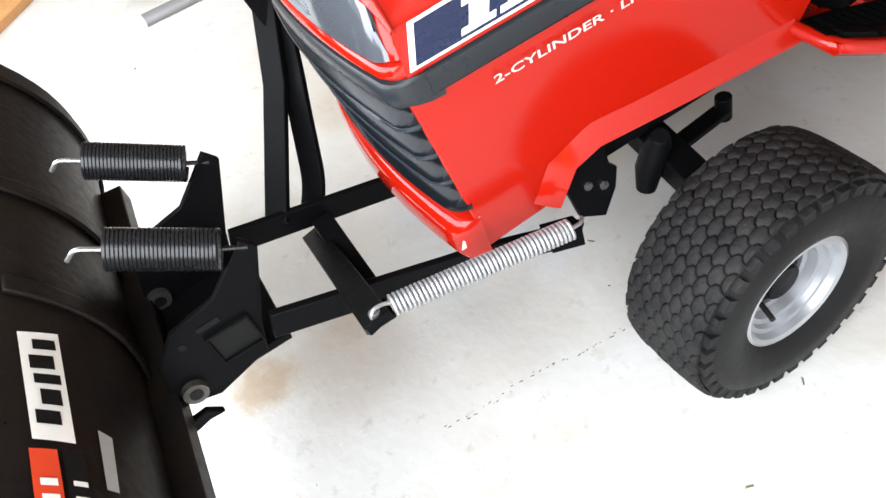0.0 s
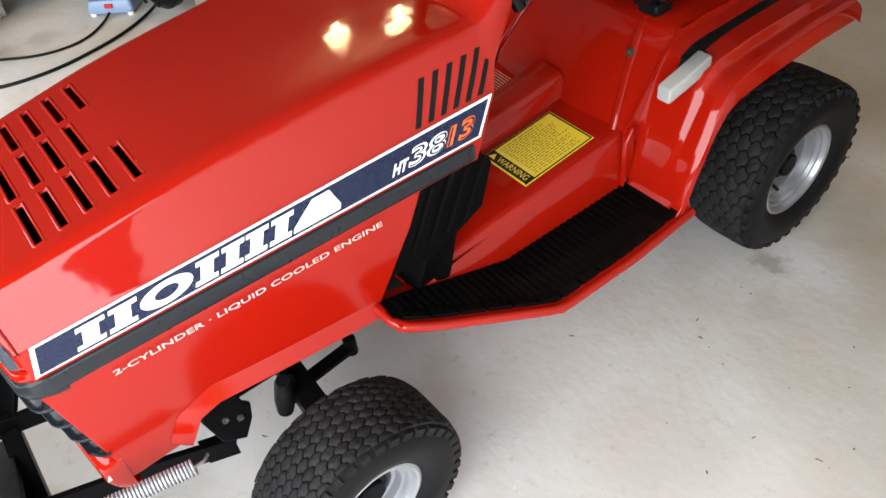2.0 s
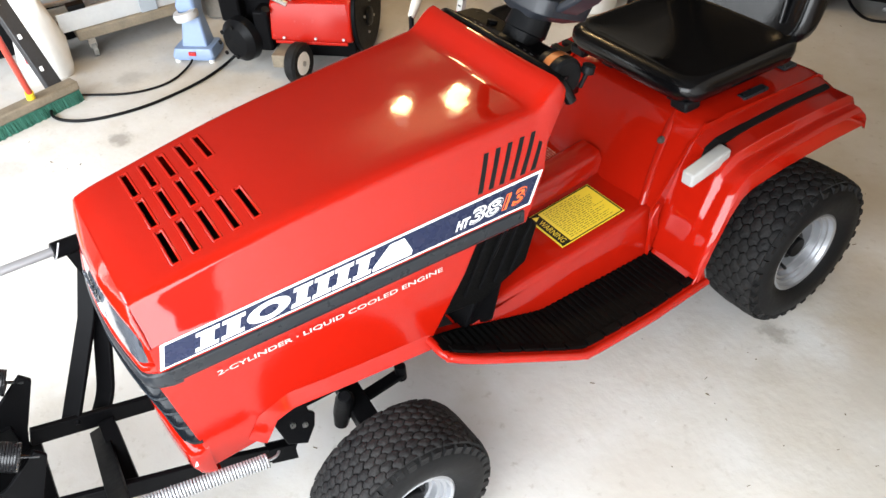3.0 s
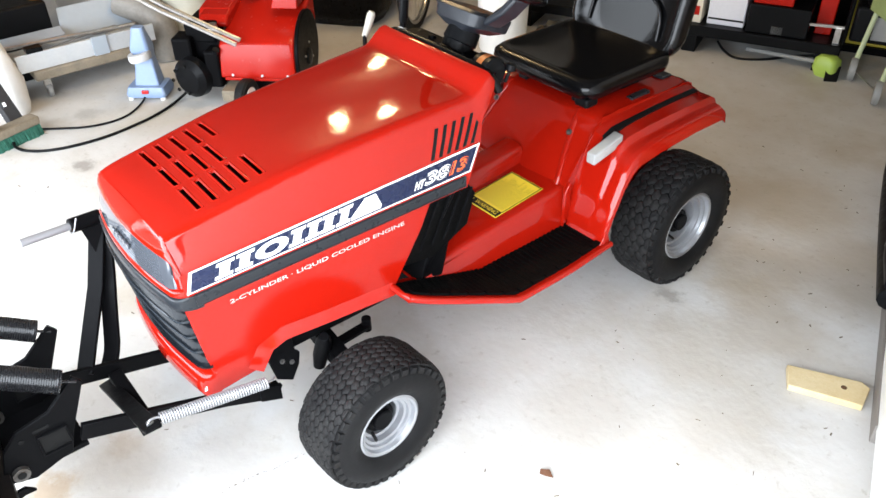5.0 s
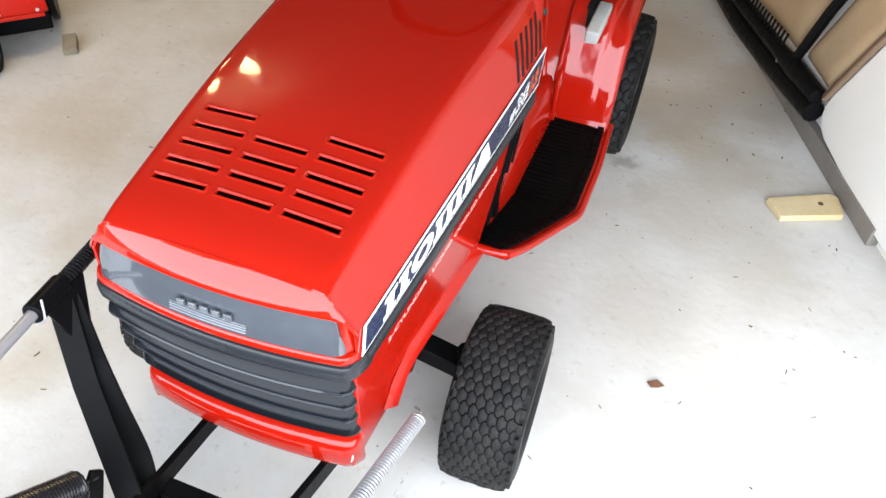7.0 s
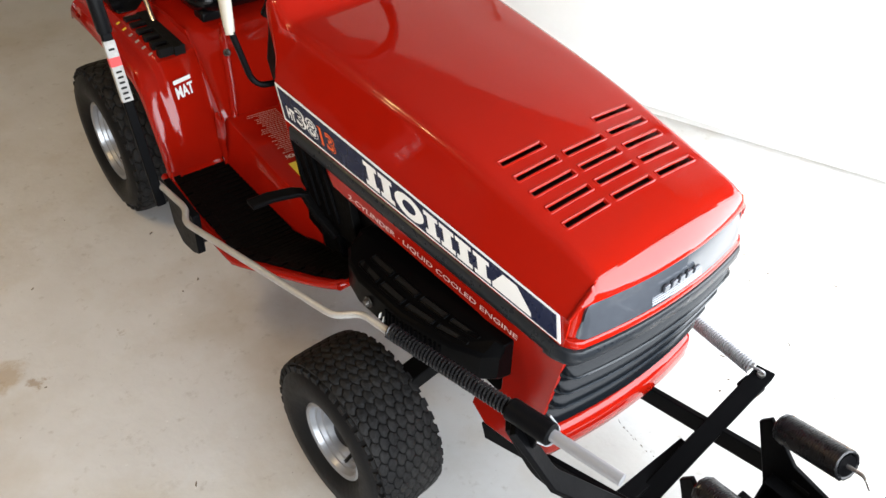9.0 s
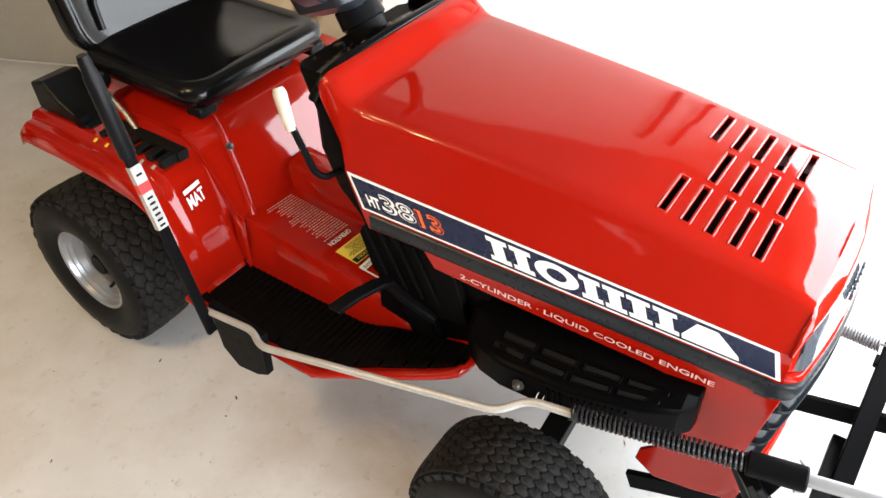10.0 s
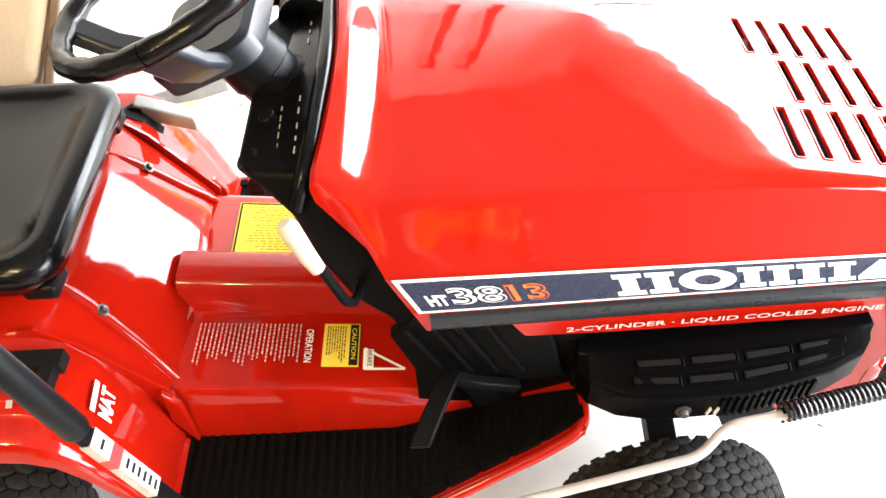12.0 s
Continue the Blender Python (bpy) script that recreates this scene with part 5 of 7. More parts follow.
# ---- snow blade mount ----
mount = thing("blade_mount", "black painted steel snow blade frame before the tractor", "plow frame", (0, 0, 0))
part("push_bar", bar([(0.14, 0.010, 0.179), (0.14, -0.14, 0.248), (0.12, -0.48, 0.355)], 0.014, 0.045), BLACK, mount, bevel=0.002)
part("push_bar", bar([(-0.155, 0.012, 0.150), (-0.145, -0.16, 0.218), (-0.12, -0.48, 0.325)], 0.014, 0.045), BLACK, mount, bevel=0.002)
part("cross_bar", bar([(0.270, -0.354, 0.408), (0.262, -0.356, 0.402), (-0.142, -0.357, 0.230)], 0.040, 0.012), BLACK, mount, "flat cross bar", bevel=0.002)
part("cross_channel", bar([(0.092, -0.332, 0.262), (-0.118, -0.332, 0.262)], 0.036, 0.03), BLACK, mount, bevel=0.002)
part("spring_tab", box((0.215, -0.376, 0.374), (0.250, -0.330, 0.384)), BLACK, mount, bevel=0.002)
part("upright", bar(rounded_path([(-0.145, -0.353, 0.245), (-0.186, -0.307, 0.289), (-0.253, -0.266, 0.383), (-0.296, -0.237, 0.449), (-0.343, -0.200, 0.575)], 0.03), 0.042, 0.014), BLACK, mount, bevel=0.002)
part("upright", bar([(-0.346, -0.213, 0.580), (-0.287, -0.277, 0.436), (-0.130, -0.400, 0.298)], 0.045, 0.012), BLACK, mount, bevel=0.002)
part("lift_plate", prism([(-0.330, -0.160, 0.600), (-0.330, -0.262, 0.612), (-0.312, -0.240, 0.500), (-0.300, -0.222, 0.450)], (-0.008, 0, 0)), BLACK, mount, bevel=0.002)
part("bolt_eye", tube([(0.254, -0.354, 0.3985), (0.252, -0.354, 0.410)], 0.0085, 14), STEEL, mount)
side_poly = [(-0.435, 0.472), (-0.490, 0.346), (-0.507, 0.290), (-0.60, 0.262), (-0.665, 0.285), (-0.640, 0.373), (-0.600, 0.415), (-0.526, 0.430), (-0.452, 0.496)]
for x, fwd in ((0.087, 0.0), (-0.132, 0.014)):
    pl = part("ear_plate", prism([(x, y + fwd, z) for y, z in side_poly], (0.010, 0, 0)), BLACK, mount, "black pivot plate with holes", bevel=0.002)
    part("pivot_bush", tube([(x + 0.004, -0.625, 0.302), (x + 0.022, -0.625, 0.302)], 0.019, 18), DARKSTEEL, pl)
    part("pivot_hole", tube([(x + 0.0225, -0.625, 0.302), (x + 0.0235, -0.625, 0.302)], 0.010, 14), INK, pl)
    part("slot_hole", box((x - 0.002, -0.57, 0.392), (x + 0.0115, -0.535, 0.401)), INK, pl)
    part("bolt_hole", tube([(x - 0.002, -0.598, 0.385), (x + 0.0115, -0.598, 0.385)], 0.006, 12), INK, pl)
    part("box_tube", [box((x - 0.03, -0.568, 0.318), (x + 0.018, -0.500, 0.322)), box((x - 0.03, -0.568, 0.376), (x + 0.018, -0.500, 0.380)), box((x - 0.03, -0.568, 0.322), (x + 0.018, -0.564, 0.376)), box((x - 0.03, -0.504, 0.322), (x + 0.018, -0.500, 0.376))], BLACK, pl, bevel=0.001)
    part("tube_mouth", box((x + 0.0102, -0.564, 0.322), (x + 0.0125, -0.504, 0.376)), INK, pl)
part("pivot_deck", box((-0.15, -0.64, 0.27), (0.085, -0.47, 0.285)), BLACK, mount, bevel=0.002)
part("latch_hook", prism([(0.10, -0.63, 0.262), (0.10, -0.70, 0.255), (0.10, -0.66, 0.235), (0.10, -0.635, 0.242), (0.10, -0.61, 0.24)], (0.012, 0, 0)), BLACK, mount, bevel=0.002)
rs = part("return_spring", spring((0.291, -0.078, 0.385), (0.253, -0.330, 0.404), 0.0135, 0.0026, 42, 6, 10), ZINC, mount, "bright zinc return spring")
part("spring_core", tube([(0.291, -0.080, 0.385), (0.253, -0.328, 0.404)], 0.0112, 12), DARKSTEEL, rs, smooth=50)
part("spring_hook", tube(rounded_path([(0.255, -0.316, 0.402), (0.250, -0.338, 0.412), (0.252, -0.354, 0.416), (0.257, -0.362, 0.406), (0.255, -0.352, 0.396)], 0.008), 0.0028, 8), ZINC, rs)
part("spring_hook", tube(rounded_path([(0.290, -0.090, 0.385), (0.288, -0.060, 0.380), (0.272, -0.050, 0.370)], 0.008), 0.0028, 8), ZINC, rs)
for x, y, z in ((0.092, -0.459, 0.484), (-0.128, -0.448, 0.480)):
    a, b = Vector((x + 0.005, y, z)), Vector((x - 0.045, y - 0.150, z + 0.080))
    k = part("trip_spring", spring(a.lerp(b, 0.12), a.lerp(b, 0.92), 0.0255, 0.0034, 28, 6, 12), SPRINGSTEEL, mount, "black trip spring on the blade")
    part("spring_core", tube([a.lerp(b, 0.12), a.lerp(b, 0.92)], 0.0195, 12), BLACK, k)
    part("spring_hook", tube([a + Vector((0, 0.012, -0.004)), a.lerp(b, 0.16)], 0.0035, 8), SPRINGSTEEL, k)
    part("spring_hook", tube(rounded_path([a.lerp(b, 0.9), a.lerp(b, 1.12), a.lerp(b, 1.2) + Vector((0, -0.005, -0.02))], 0.01), 0.0035, 8), STEEL, k)

# ---- snow blade ----
blade = thing("snow_plow", "black curved steel snow plow with white and red stickers", "snow plow", (0, 0, 0))
DARK = material("worn_black_steel", (0.008, 0.007, 0.007), 0.36, second=(0.016, 0.011, 0.008), scale=7, bump=0.08, rough_vary=0.15, spec=0.12)


def blade_y(x, z):
    return -0.640 - 0.060 * (x + 0.53) - 0.075 * ((z - 0.40) / 0.2) ** 2


def blade_sheet(x0, x1, z0, z1, off, n=4, m=14):
    return loft([[Vector((x0 + (x1 - x0) * i / n, blade_y(x0 + (x1 - x0) * i / n, z0 + (z1 - z0) * j / m) + off, z0 + (z1 - z0) * j / m)) for j in range(m + 1)] for i in range(n + 1)], False, False)


part("moldboard", blade_sheet(-0.62, 0.62, 0.20, 0.60, 0.0), DARK, blade, "black rolled steel moldboard", thick=0.005)
part("cutting_edge", loft([[Vector((x, blade_y(x, 0.2) + dy, z)) for dy, z in ((-0.006, 0.15), (0.004, 0.15), (0.004, 0.24), (-0.006, 0.24))] for x in (-0.62, 0.62)]), DARK, blade)
part("top_roll", tube([(x, blade_y(x, 0.60) - 0.008, 0.602) for x in (-0.62, 0, 0.62)], 0.012, 12), DARK, blade)
for x in (-0.56, -0.20, 0.03, 0.56):
    part("stiffener", blade_sheet(x - 0.016, x + 0.016, 0.22, 0.575, 0.007, 1), DARK, blade, thick=0.008, bevel=0.003)
part("lower_rail", loft([[Vector((x, blade_y(x, 0.30) + dy, z)) for dy, z in ((0.0, 0.27), (0.05, 0.275), (0.05, 0.315), (0.0, 0.32))] for x in (-0.45, 0.52)]), DARK, blade, bevel=0.003)


def blade_patch(q, box2, off, n=8, m=6):
    """A sticker that follows the curved plate; q is four corners (x, z)."""
    (ax, az), (bx_, bz), (cx, cz), (dx, dz) = q
    rings = []
    for i in range(n + 1):
        s = box2[0] + (box2[2] - box2[0]) * i / n
        ring = []
        for j in range(m + 1):
            t = box2[1] + (box2[3] - box2[1]) * j / m
            x = (ax * (1 - s) + bx_ * s) * (1 - t) + (dx * (1 - s) + cx * s) * t
            z = (az * (1 - s) + bz * s) * (1 - t) + (dz * (1 - s) + cz * s) * t
            ring.append(Vector((x, blade_y(x, z) + off, z)))
        rings.append(ring)
    return loft(rings, False, False)


STRED = material("sticker_orange_red", (0.7, 0.06, 0.02), 0.4)
SQ = [(0.10, 0.518), (0.275, 0.515), (0.277, 0.558), (0.112, 0.563)]
st = part("blade_sticker", blade_patch(SQ, (0, 0, 1, 1), 0.0075), WHITE, blade, "white sticker with black bars")
for i, (u, w, lo, hi) in enumerate(((0.08, 0.10, 0.15, 0.72), (0.24, 0.13, 0.25, 0.85), (0.42, 0.09, 0.15, 0.80), (0.56, 0.14, 0.2, 0.7), (0.75, 0.12, 0.3, 0.88))):
    part("sticker_bar", blade_patch(SQ, (u, lo, u + w, hi), 0.009, 3, 4), INK, st)
SR = [(0.288, 0.536), (0.42, 0.532), (0.42, 0.560), (0.290, 0.562)]
sr = part("blade_sticker", blade_patch(SR, (0, 0, 1, 1), 0.0075), STRED, blade, "red sticker with white bars")
for i in range(4):
    part("sticker_bar", blade_patch(SR, (0.3 + 0.15 * i, 0.2, 0.37 + 0.15 * i, 0.8), 0.009, 2, 3), WHITE, sr)
SK = [(0.288, 0.506), (0.42, 0.502), (0.42, 0.528), (0.289, 0.531)]
sk = part("blade_sticker", blade_patch(SK, (0, 0, 1, 1), 0.0075), INK, blade, "black sticker with white bars")
for i in range(4):
    part("sticker_bar", blade_patch(SK, (0.3 + 0.15 * i, 0.2, 0.35 + 0.15 * i, 0.8), 0.009, 2, 3), WHITE, sk)
SW_ = [(0.25, 0.466), (0.33, 0.470), (0.33, 0.486), (0.245, 0.485)]
part("blade_sticker", blade_patch(SW_, (0, 0, 1, 1), 0.0075), GREYGRIP, blade, "worn pale sticker")


# ---- things about the garage ----
GLOW = bpy.data.materials.new("warm_bulb_glow")
GLOW.use_nodes = True
GLOW.node_tree.nodes["Principled BSDF"].inputs["Emission Color"].default_value = (1.0, 0.62, 0.22, 1)
GLOW.node_tree.nodes["Principled BSDF"].inputs["Emission Strength"].default_value = 60.0
for p in BULBS:
    cl = thing("ceiling_light", "bare warm bulb in a ceiling socket", "light", p, "ceiling bulbs")
    b = part("bulb", moved(lathe([(0.0005, -0.075), (0.03, -0.068), (0.05, -0.035), (0.05, 0.0), (0.03, 0.04), (0.018, 0.07)], 20), Matrix.Rotation(radians(90), 4, 'Y')), GLOW, cl)
    b.visible_shadow = False
    part("socket", moved(lathe([(0.02, -0.18), (0.035, -0.17), (0.035, -0.09), (0.02, -0.07), (0.0005, -0.07)], 20), Matrix.Rotation(radians(90), 4, 'Y')), WHITE, cl)

# offcut of board on the floor
PINE = material("pine_board", (0.64, 0.53, 0.32), 0.6, second=(0.54, 0.41, 0.20), scale=16, bump=0.1)
wood = thing("board_offcut", "short pale pine board offcut with a knot on the floor", "wood", (1.045, 1.345, 0.0), turn=radians(27))
part("board", loft([[Vector((x, y, z)) for x, y in ((-0.108, -0.046), (0.098, -0.052), (0.118, 0.03), (0.095, 0.052), (-0.118, 0.044))] for z in (0.001, 0.024)]), PINE, wood, bevel=0.003)
part("knot", tube([(0.045, 0.005, 0.02), (0.045, 0.005, 0.0246)], 0.009, 12), material("knot_brown", (0.10, 0.05, 0.02), 0.7), wood)


# padded tan panel in a black rubber frame, standing at the wall
TAN = material("tan_vinyl", (0.44, 0.315, 0.19), 0.45, vary=0.12, scale=5, bump=0.1, bump_scale=90)
SEAL = material("black_rubber_seal", (0.005, 0.005, 0.0055), 0.4, bump=0.5, bump_scale=26, spec=0.12)
WHITEPANEL = material("white_enamel", (0.80, 0.80, 0.78), 0.35, vary=0.04)
panel = thing("vinyl_panel", "tan padded vinyl panel in black rubber frame against the wall", "panel", (0, 0, 0))
GREYPOST = material("grey_post", (0.25, 0.25, 0.24), 0.5)


def wp(a, z, b=0.03):
    """A point on the wall: along it, up, and proud of it."""
    return room(a, b, z)


low_seal = rounded_path([wp(-1.80, 0.46, 0.095), wp(-1.93, 0.20, 0.10), wp(-1.95, 0.062, 0.10), wp(-1.62, 0.055, 0.10), wp(-1.25, 0.080, 0.095), wp(-0.90, 0.118, 0.09)], 0.10, 6)
part("seal", tube(low_seal, [0.013] * 6 + [0.030] * 2 + [0.038] * (len(low_seal) - 8), 10), SEAL, panel, "black rubber edge seal", smooth=60)
part("seal_lip", tube([wp(-1.90, 0.10, 0.095), wp(-1.66, 0.118, 0.095), wp(-1.25, 0.142, 0.09), wp(-1.10, 0.158, 0.09), wp(-0.91, 0.172, 0.09)], [0.022, 0.030, 0.030, 0.038, 0.030], 10), SEAL, panel, smooth=60)
part("seal_side", tube([wp(-1.80, 0.46, 0.09), wp(-1.62, 0.78, 0.085), wp(-1.46, 1.06, 0.085)], 0.013, 8), SEAL, panel, smooth=60)
part("seal_side", tube([wp(-1.70, 0.13, 0.095), wp(-1.61, 0.34, 0.09), wp(-1.476, 0.635, 0.085), wp(-1.30, 1.02, 0.085)], 0.024, 10), SEAL, panel, smooth=60)
part("seal_clip", [bar([wp(-1.64 + 0.031 * i, 0.140 + 0.003 * i, 0.10), wp(-1.628 + 0.031 * i, 0.190 + 0.003 * i, 0.10)], 0.009, 0.008) for i in range(14)] + [bar([wp(-1.33 + 0.03 * i, 0.70, 0.10), wp(-1.32 + 0.03 * i, 0.655, 0.10)], 0.009, 0.008) for i in range(11)], SEAL, panel)["kind"] = "stuff"
CLIPSTEEL = material("rivet_steel", (0.6, 0.6, 0.58), 0.3, metal=0.8)
for a, z in ((-1.595, 0.345), (-1.50, 0.56), (-1.20, 0.135), (-1.86, 0.10)):
    part("rivet", tube([wp(a, z, 0.105), wp(a, z, 0.121)], 0.007, 10), CLIPSTEEL, panel)


def pillow(c, out):
    """A padded quad: corners along the wall, bulging into the room."""
    n = 10
    vs, fs = [], []
    for j in range(n + 1):
        for i in range(n + 1):
            u, v = i / n, j / n
            a = (c[0][0] * (1 - u) + c[1][0] * u) * (1 - v) + (c[3][0] * (1 - u) + c[2][0] * u) * v
            z = (c[0][1] * (1 - u) + c[1][1] * u) * (1 - v) + (c[3][1] * (1 - u) + c[2][1] * u) * v
            e = min(u, 1 - u) * 6
            e2 = min(v, 1 - v) * 6
            vs.append(wp(a, z, 0.055 + out * min(1, math.sqrt(min(e, e2, 1.0)))))
    for j in range(n):
        for i in range(n):
            fs.append((j * (n + 1) + i, j * (n + 1) + i + 1, (j + 1) * (n + 1) + i + 1, (j + 1) * (n + 1) + i))
    return vs, fs


part("pad", pillow([(-1.63, 0.150), (-1.16, 0.185), (-0.92, 0.70), (-1.40, 0.69)], 0.04), TAN, panel, "tan vinyl pad", smooth=60)
part("pad", pillow([(-1.12, 0.200), (-0.895, 0.195), (-0.64, 0.63), (-0.87, 0.71)], 0.04), TAN, panel, "tan vinyl pad", smooth=60)
part("pad", pillow([(-1.36, 0.75), (-0.85, 0.78), (-0.76, 1.16), (-1.24, 1.14)], 0.04), TAN, panel, "tan vinyl pad", smooth=60)
part("piping", tube([wp(-1.615, 0.20, 0.085), wp(-1.525, 0.42, 0.09), wp(-1.415, 0.66, 0.09)], 0.010, 8), material("pale_piping", (0.72, 0.66, 0.56), 0.45), panel, "pale piping along the pad", smooth=60)
part("pad_edge", bar([wp(-0.875, 0.19, 0.088), wp(-0.745, 0.46, 0.088), wp(-0.62, 0.70, 0.088)], 0.026, 0.02), material("brown_edge", (0.20, 0.13, 0.08), 0.5), panel, bevel=0.005)
part("groove", tube([wp(-1.14, 0.18, 0.085), wp(-1.046, 0.42, 0.085), wp(-0.893, 0.72, 0.085)], 0.019, 8), SEAL, panel)
part("seal_top", tube(rounded_path([wp(-1.37, 0.70, 0.095), wp(-1.31, 0.725, 0.10), wp(-0.96, 0.745, 0.10), wp(-0.80, 0.775, 0.095)], 0.03), 0.033, 10), SEAL, panel, smooth=60)
part("grey_bar", bar([wp(-1.86, 0.13, 0.085), wp(-1.74, 0.38, 0.085), wp(-1.38, 1.04, 0.085)], 0.034, 0.02), GREYPOST, panel, bevel=0.004)
wpn = [(-0.855, 0.215), (-0.868, 0.165), (-0.862, 0.125), (-0.840, 0.096), (-0.80, 0.080), (-0.48, 0.048), (1.16, 0.02), (1.16, 1.60), (-0.44, 1.60), (-0.50, 0.96), (-0.705, 0.52)]
white_panel = part("wall_sheet", loft([[wp(a, z, 0.054) for a, z in wpn], [wp(a, z, 0.080) for a, z in wpn]]), WHITEPANEL, None, "", bevel=0.006)
tagged(white_panel, "smooth white enamelled sheet covering the wall", "panel", kind="structure")
gb = part("grey_board", slab(-3.1, -1.50, 0.054, 0.070, 0.02, 1.4), material("grey_board", (0.36, 0.34, 0.29), 0.7, vary=0.12), bevel=0.003)
tagged(gb, "grey green hardboard sheet leaning on the wall", "board")

# two dark bars added high on the wall, to mirror as lines in the hood
for a_, top in ((0.49, 2.0), (0.67, 2.02)):
    st_ = part("reflection_bar", bar([room(a_, 0.095, top), room(a_ + 0.03, 0.095, 1.78), room(a_ + 0.08, 0.095, 1.46)], 0.035, 0.012), material("reflection_bar_dark", (0.05, 0.045, 0.04), 0.7))
    tagged(st_, "dark bar added on the white wall to mirror as a line in the hood", "strap", "wall straps")
    part("reflection_bar_peg", tube([room(a_, 0.04, top), room(a_, 0.11, top)], 0.012, 10), STEEL, st_)

# orange bucket by the wall towards the drive
ORANGEP = material("orange_plastic", (0.85, 0.25, 0.01), 0.35, second=(0.85, 0.40, 0.02), scale=2)
bk = thing("traffic_cone", "orange and yellow plastic traffic cone with square base", "cone", room(1.395, -0.085, -0.012), turn=ROOM_TURN)
part("cone_base", loft([[Vector((p.x, p.y, z)) for p in ring_rect(0, w, -w, w, 0, 0.03)] for z, w in ((0.0, 0.165), (0.022, 0.165), (0.032, 0.155), (0.036, 0.13))]), ORANGEP, bk, "orange square base", bevel=0.003)
part("cone_body", moved(lathe([(0.118, 0.034), (0.098, 0.05), (0.090, 0.30), (0.075, 0.62), (0.066, 0.64), (0.0005, 0.64)], 36), Matrix.Rotation(radians(-90), 4, 'Y')), ORANGEP, bk, "orange tapered body", smooth=40)
part("cone_ring", moved(lathe([(0.096, 0.10), (0.0985, 0.105), (0.0965, 0.16), (0.094, 0.165)], 36), Matrix.Rotation(radians(-90), 4, 'Y')), YELLOW, bk)
ob = part("white_carton", slab(2.05, 2.32, -0.52, -0.22, -0.010, 0.28), material("white_board", (0.78, 0.77, 0.74), 0.6), bevel=0.006)
tagged(ob, "plain white carton standing on the sunny drive", "box")
ob = part("brown_block", slab(1.98, 2.12, -0.98, -0.62, -0.010, 0.22), material("brown_wood", (0.24, 0.15, 0.11), 0.7, second=(0.10, 0.07, 0.06), scale=14), bevel=0.008)
tagged(ob, "weathered brown wood block on the drive", "wood")

# push broom
GREEN = material("green_bristle", (0.012, 0.085, 0.06), 0.8, second=(0.03, 0.15, 0.10), scale=60, bump=0.4, bump_scale=400)
OLDWOOD = material("old_wood", (0.23, 0.19, 0.135), 0.75, second=(0.12, 0.10, 0.07), scale=14, bump=0.15)
bdir = Vector((-0.14, 0.42, 0)).normalized()
broom = thing("push_broom", "push broom with green bristles and worn wooden head on the floor", "broom", (-2.25, -0.16, 0), turn=math.atan2(bdir.y, bdir.x))
part("head", box((-0.30, -0.035, 0.050), (0.225, 0.035, 0.092)), OLDWOOD, broom, bevel=0.008)
rb = random.Random(4)
tufts = []
for i in range(60):
    for j in range(4):
        x, y = -0.29 + 0.505 * i / 59, -0.026 + 0.017 * j
        tufts.append(loft([[(x + a * 0.0035, y + b * 0.0035, 0.053) for a, b in ((1, 1), (-1, 1), (-1, -1), (1, -1))], [(x + a * 0.006 + rb.uniform(-.005, .005), y * 1.5 + b * 0.006 + rb.uniform(-.006, .006), 0.0) for a, b in ((1, 1), (-1, 1), (-1, -1), (1, -1))]]))
tagged(part("bristles", joined(*tufts), GREEN, broom, "green bristles", smooth=0), kind="stuff")
part("ferrule", tube([(0.02, 0.0, 0.088), (0.015, -0.02, 0.13)], 0.018, 12), YELLOW, broom)
part("handle", tube([(0.018, -0.015, 0.12), (-0.28, -0.62, 1.15)], 0.013, 10), material("red_handle", (0.55, 0.06, 0.04), 0.4), broom, "red broom handle")

# dark post with holes beside the broom
DARKPOST = material("dark_post_paint", (0.035, 0.037, 0.042), 0.45, second=(0.02, 0.02, 0.022), scale=12)
beam = thing("steel_post", "dark grey slotted steel post leaning beside the bag", "post", (0, 0, 0))
part("post_body", bar([(-2.34, -0.02, 0.02), (-2.78, -0.22, 1.0)], 0.07, 0.04), DARKPOST, beam, bevel=0.004)
for i in range(6):
    f = 0.12 + 0.14 * i
    part("post_hole", bar([(-2.313 - 0.44 * f, -0.025 - 0.20 * f, 0.03 + 0.98 * f), (-2.318 - 0.44 * f, -0.027 - 0.20 * f, 0.05 + 0.98 * f)], 0.014, 0.006), WHITE, beam)

# white sack with red letters (upright)
SACK = material("white_sack", (0.74, 0.73, 0.70), 0.6, vary=0.12, scale=5, bump=0.3, bump_scale=14)
sack = thing("paper_sack", "crumpled white sack with faded red print", "bag", (-2.70, 0.0, 0.0), turn=radians(20))
rings = []
for z, w, d in ((0.0, 0.15, 0.09), (0.04, 0.17, 0.105), (0.16, 0.165, 0.10), (0.28, 0.14, 0.085), (0.37, 0.12, 0.05), (0.42, 0.125, 0.012)):
    rings.append([Vector((w * math.cos(a) * (1 + 0.05 * math.sin(5 * a + z * 20)), d * math.sin(a) * (1 + 0.09 * math.sin(3 * a + z * 30)), z)) for a in [2 * math.pi * k / 20 for k in range(20)]])
part("sack_body", loft(rings), SACK, sack, smooth=60)
for i in range(4):
    part("print_bar", box((0.06 + 0.0 * i, -0.118, 0.10 + 0.045 * i), (0.09, -0.085, 0.125 + 0.045 * i)), material("red_print", (0.55, 0.05, 0.05), 0.6), sack)

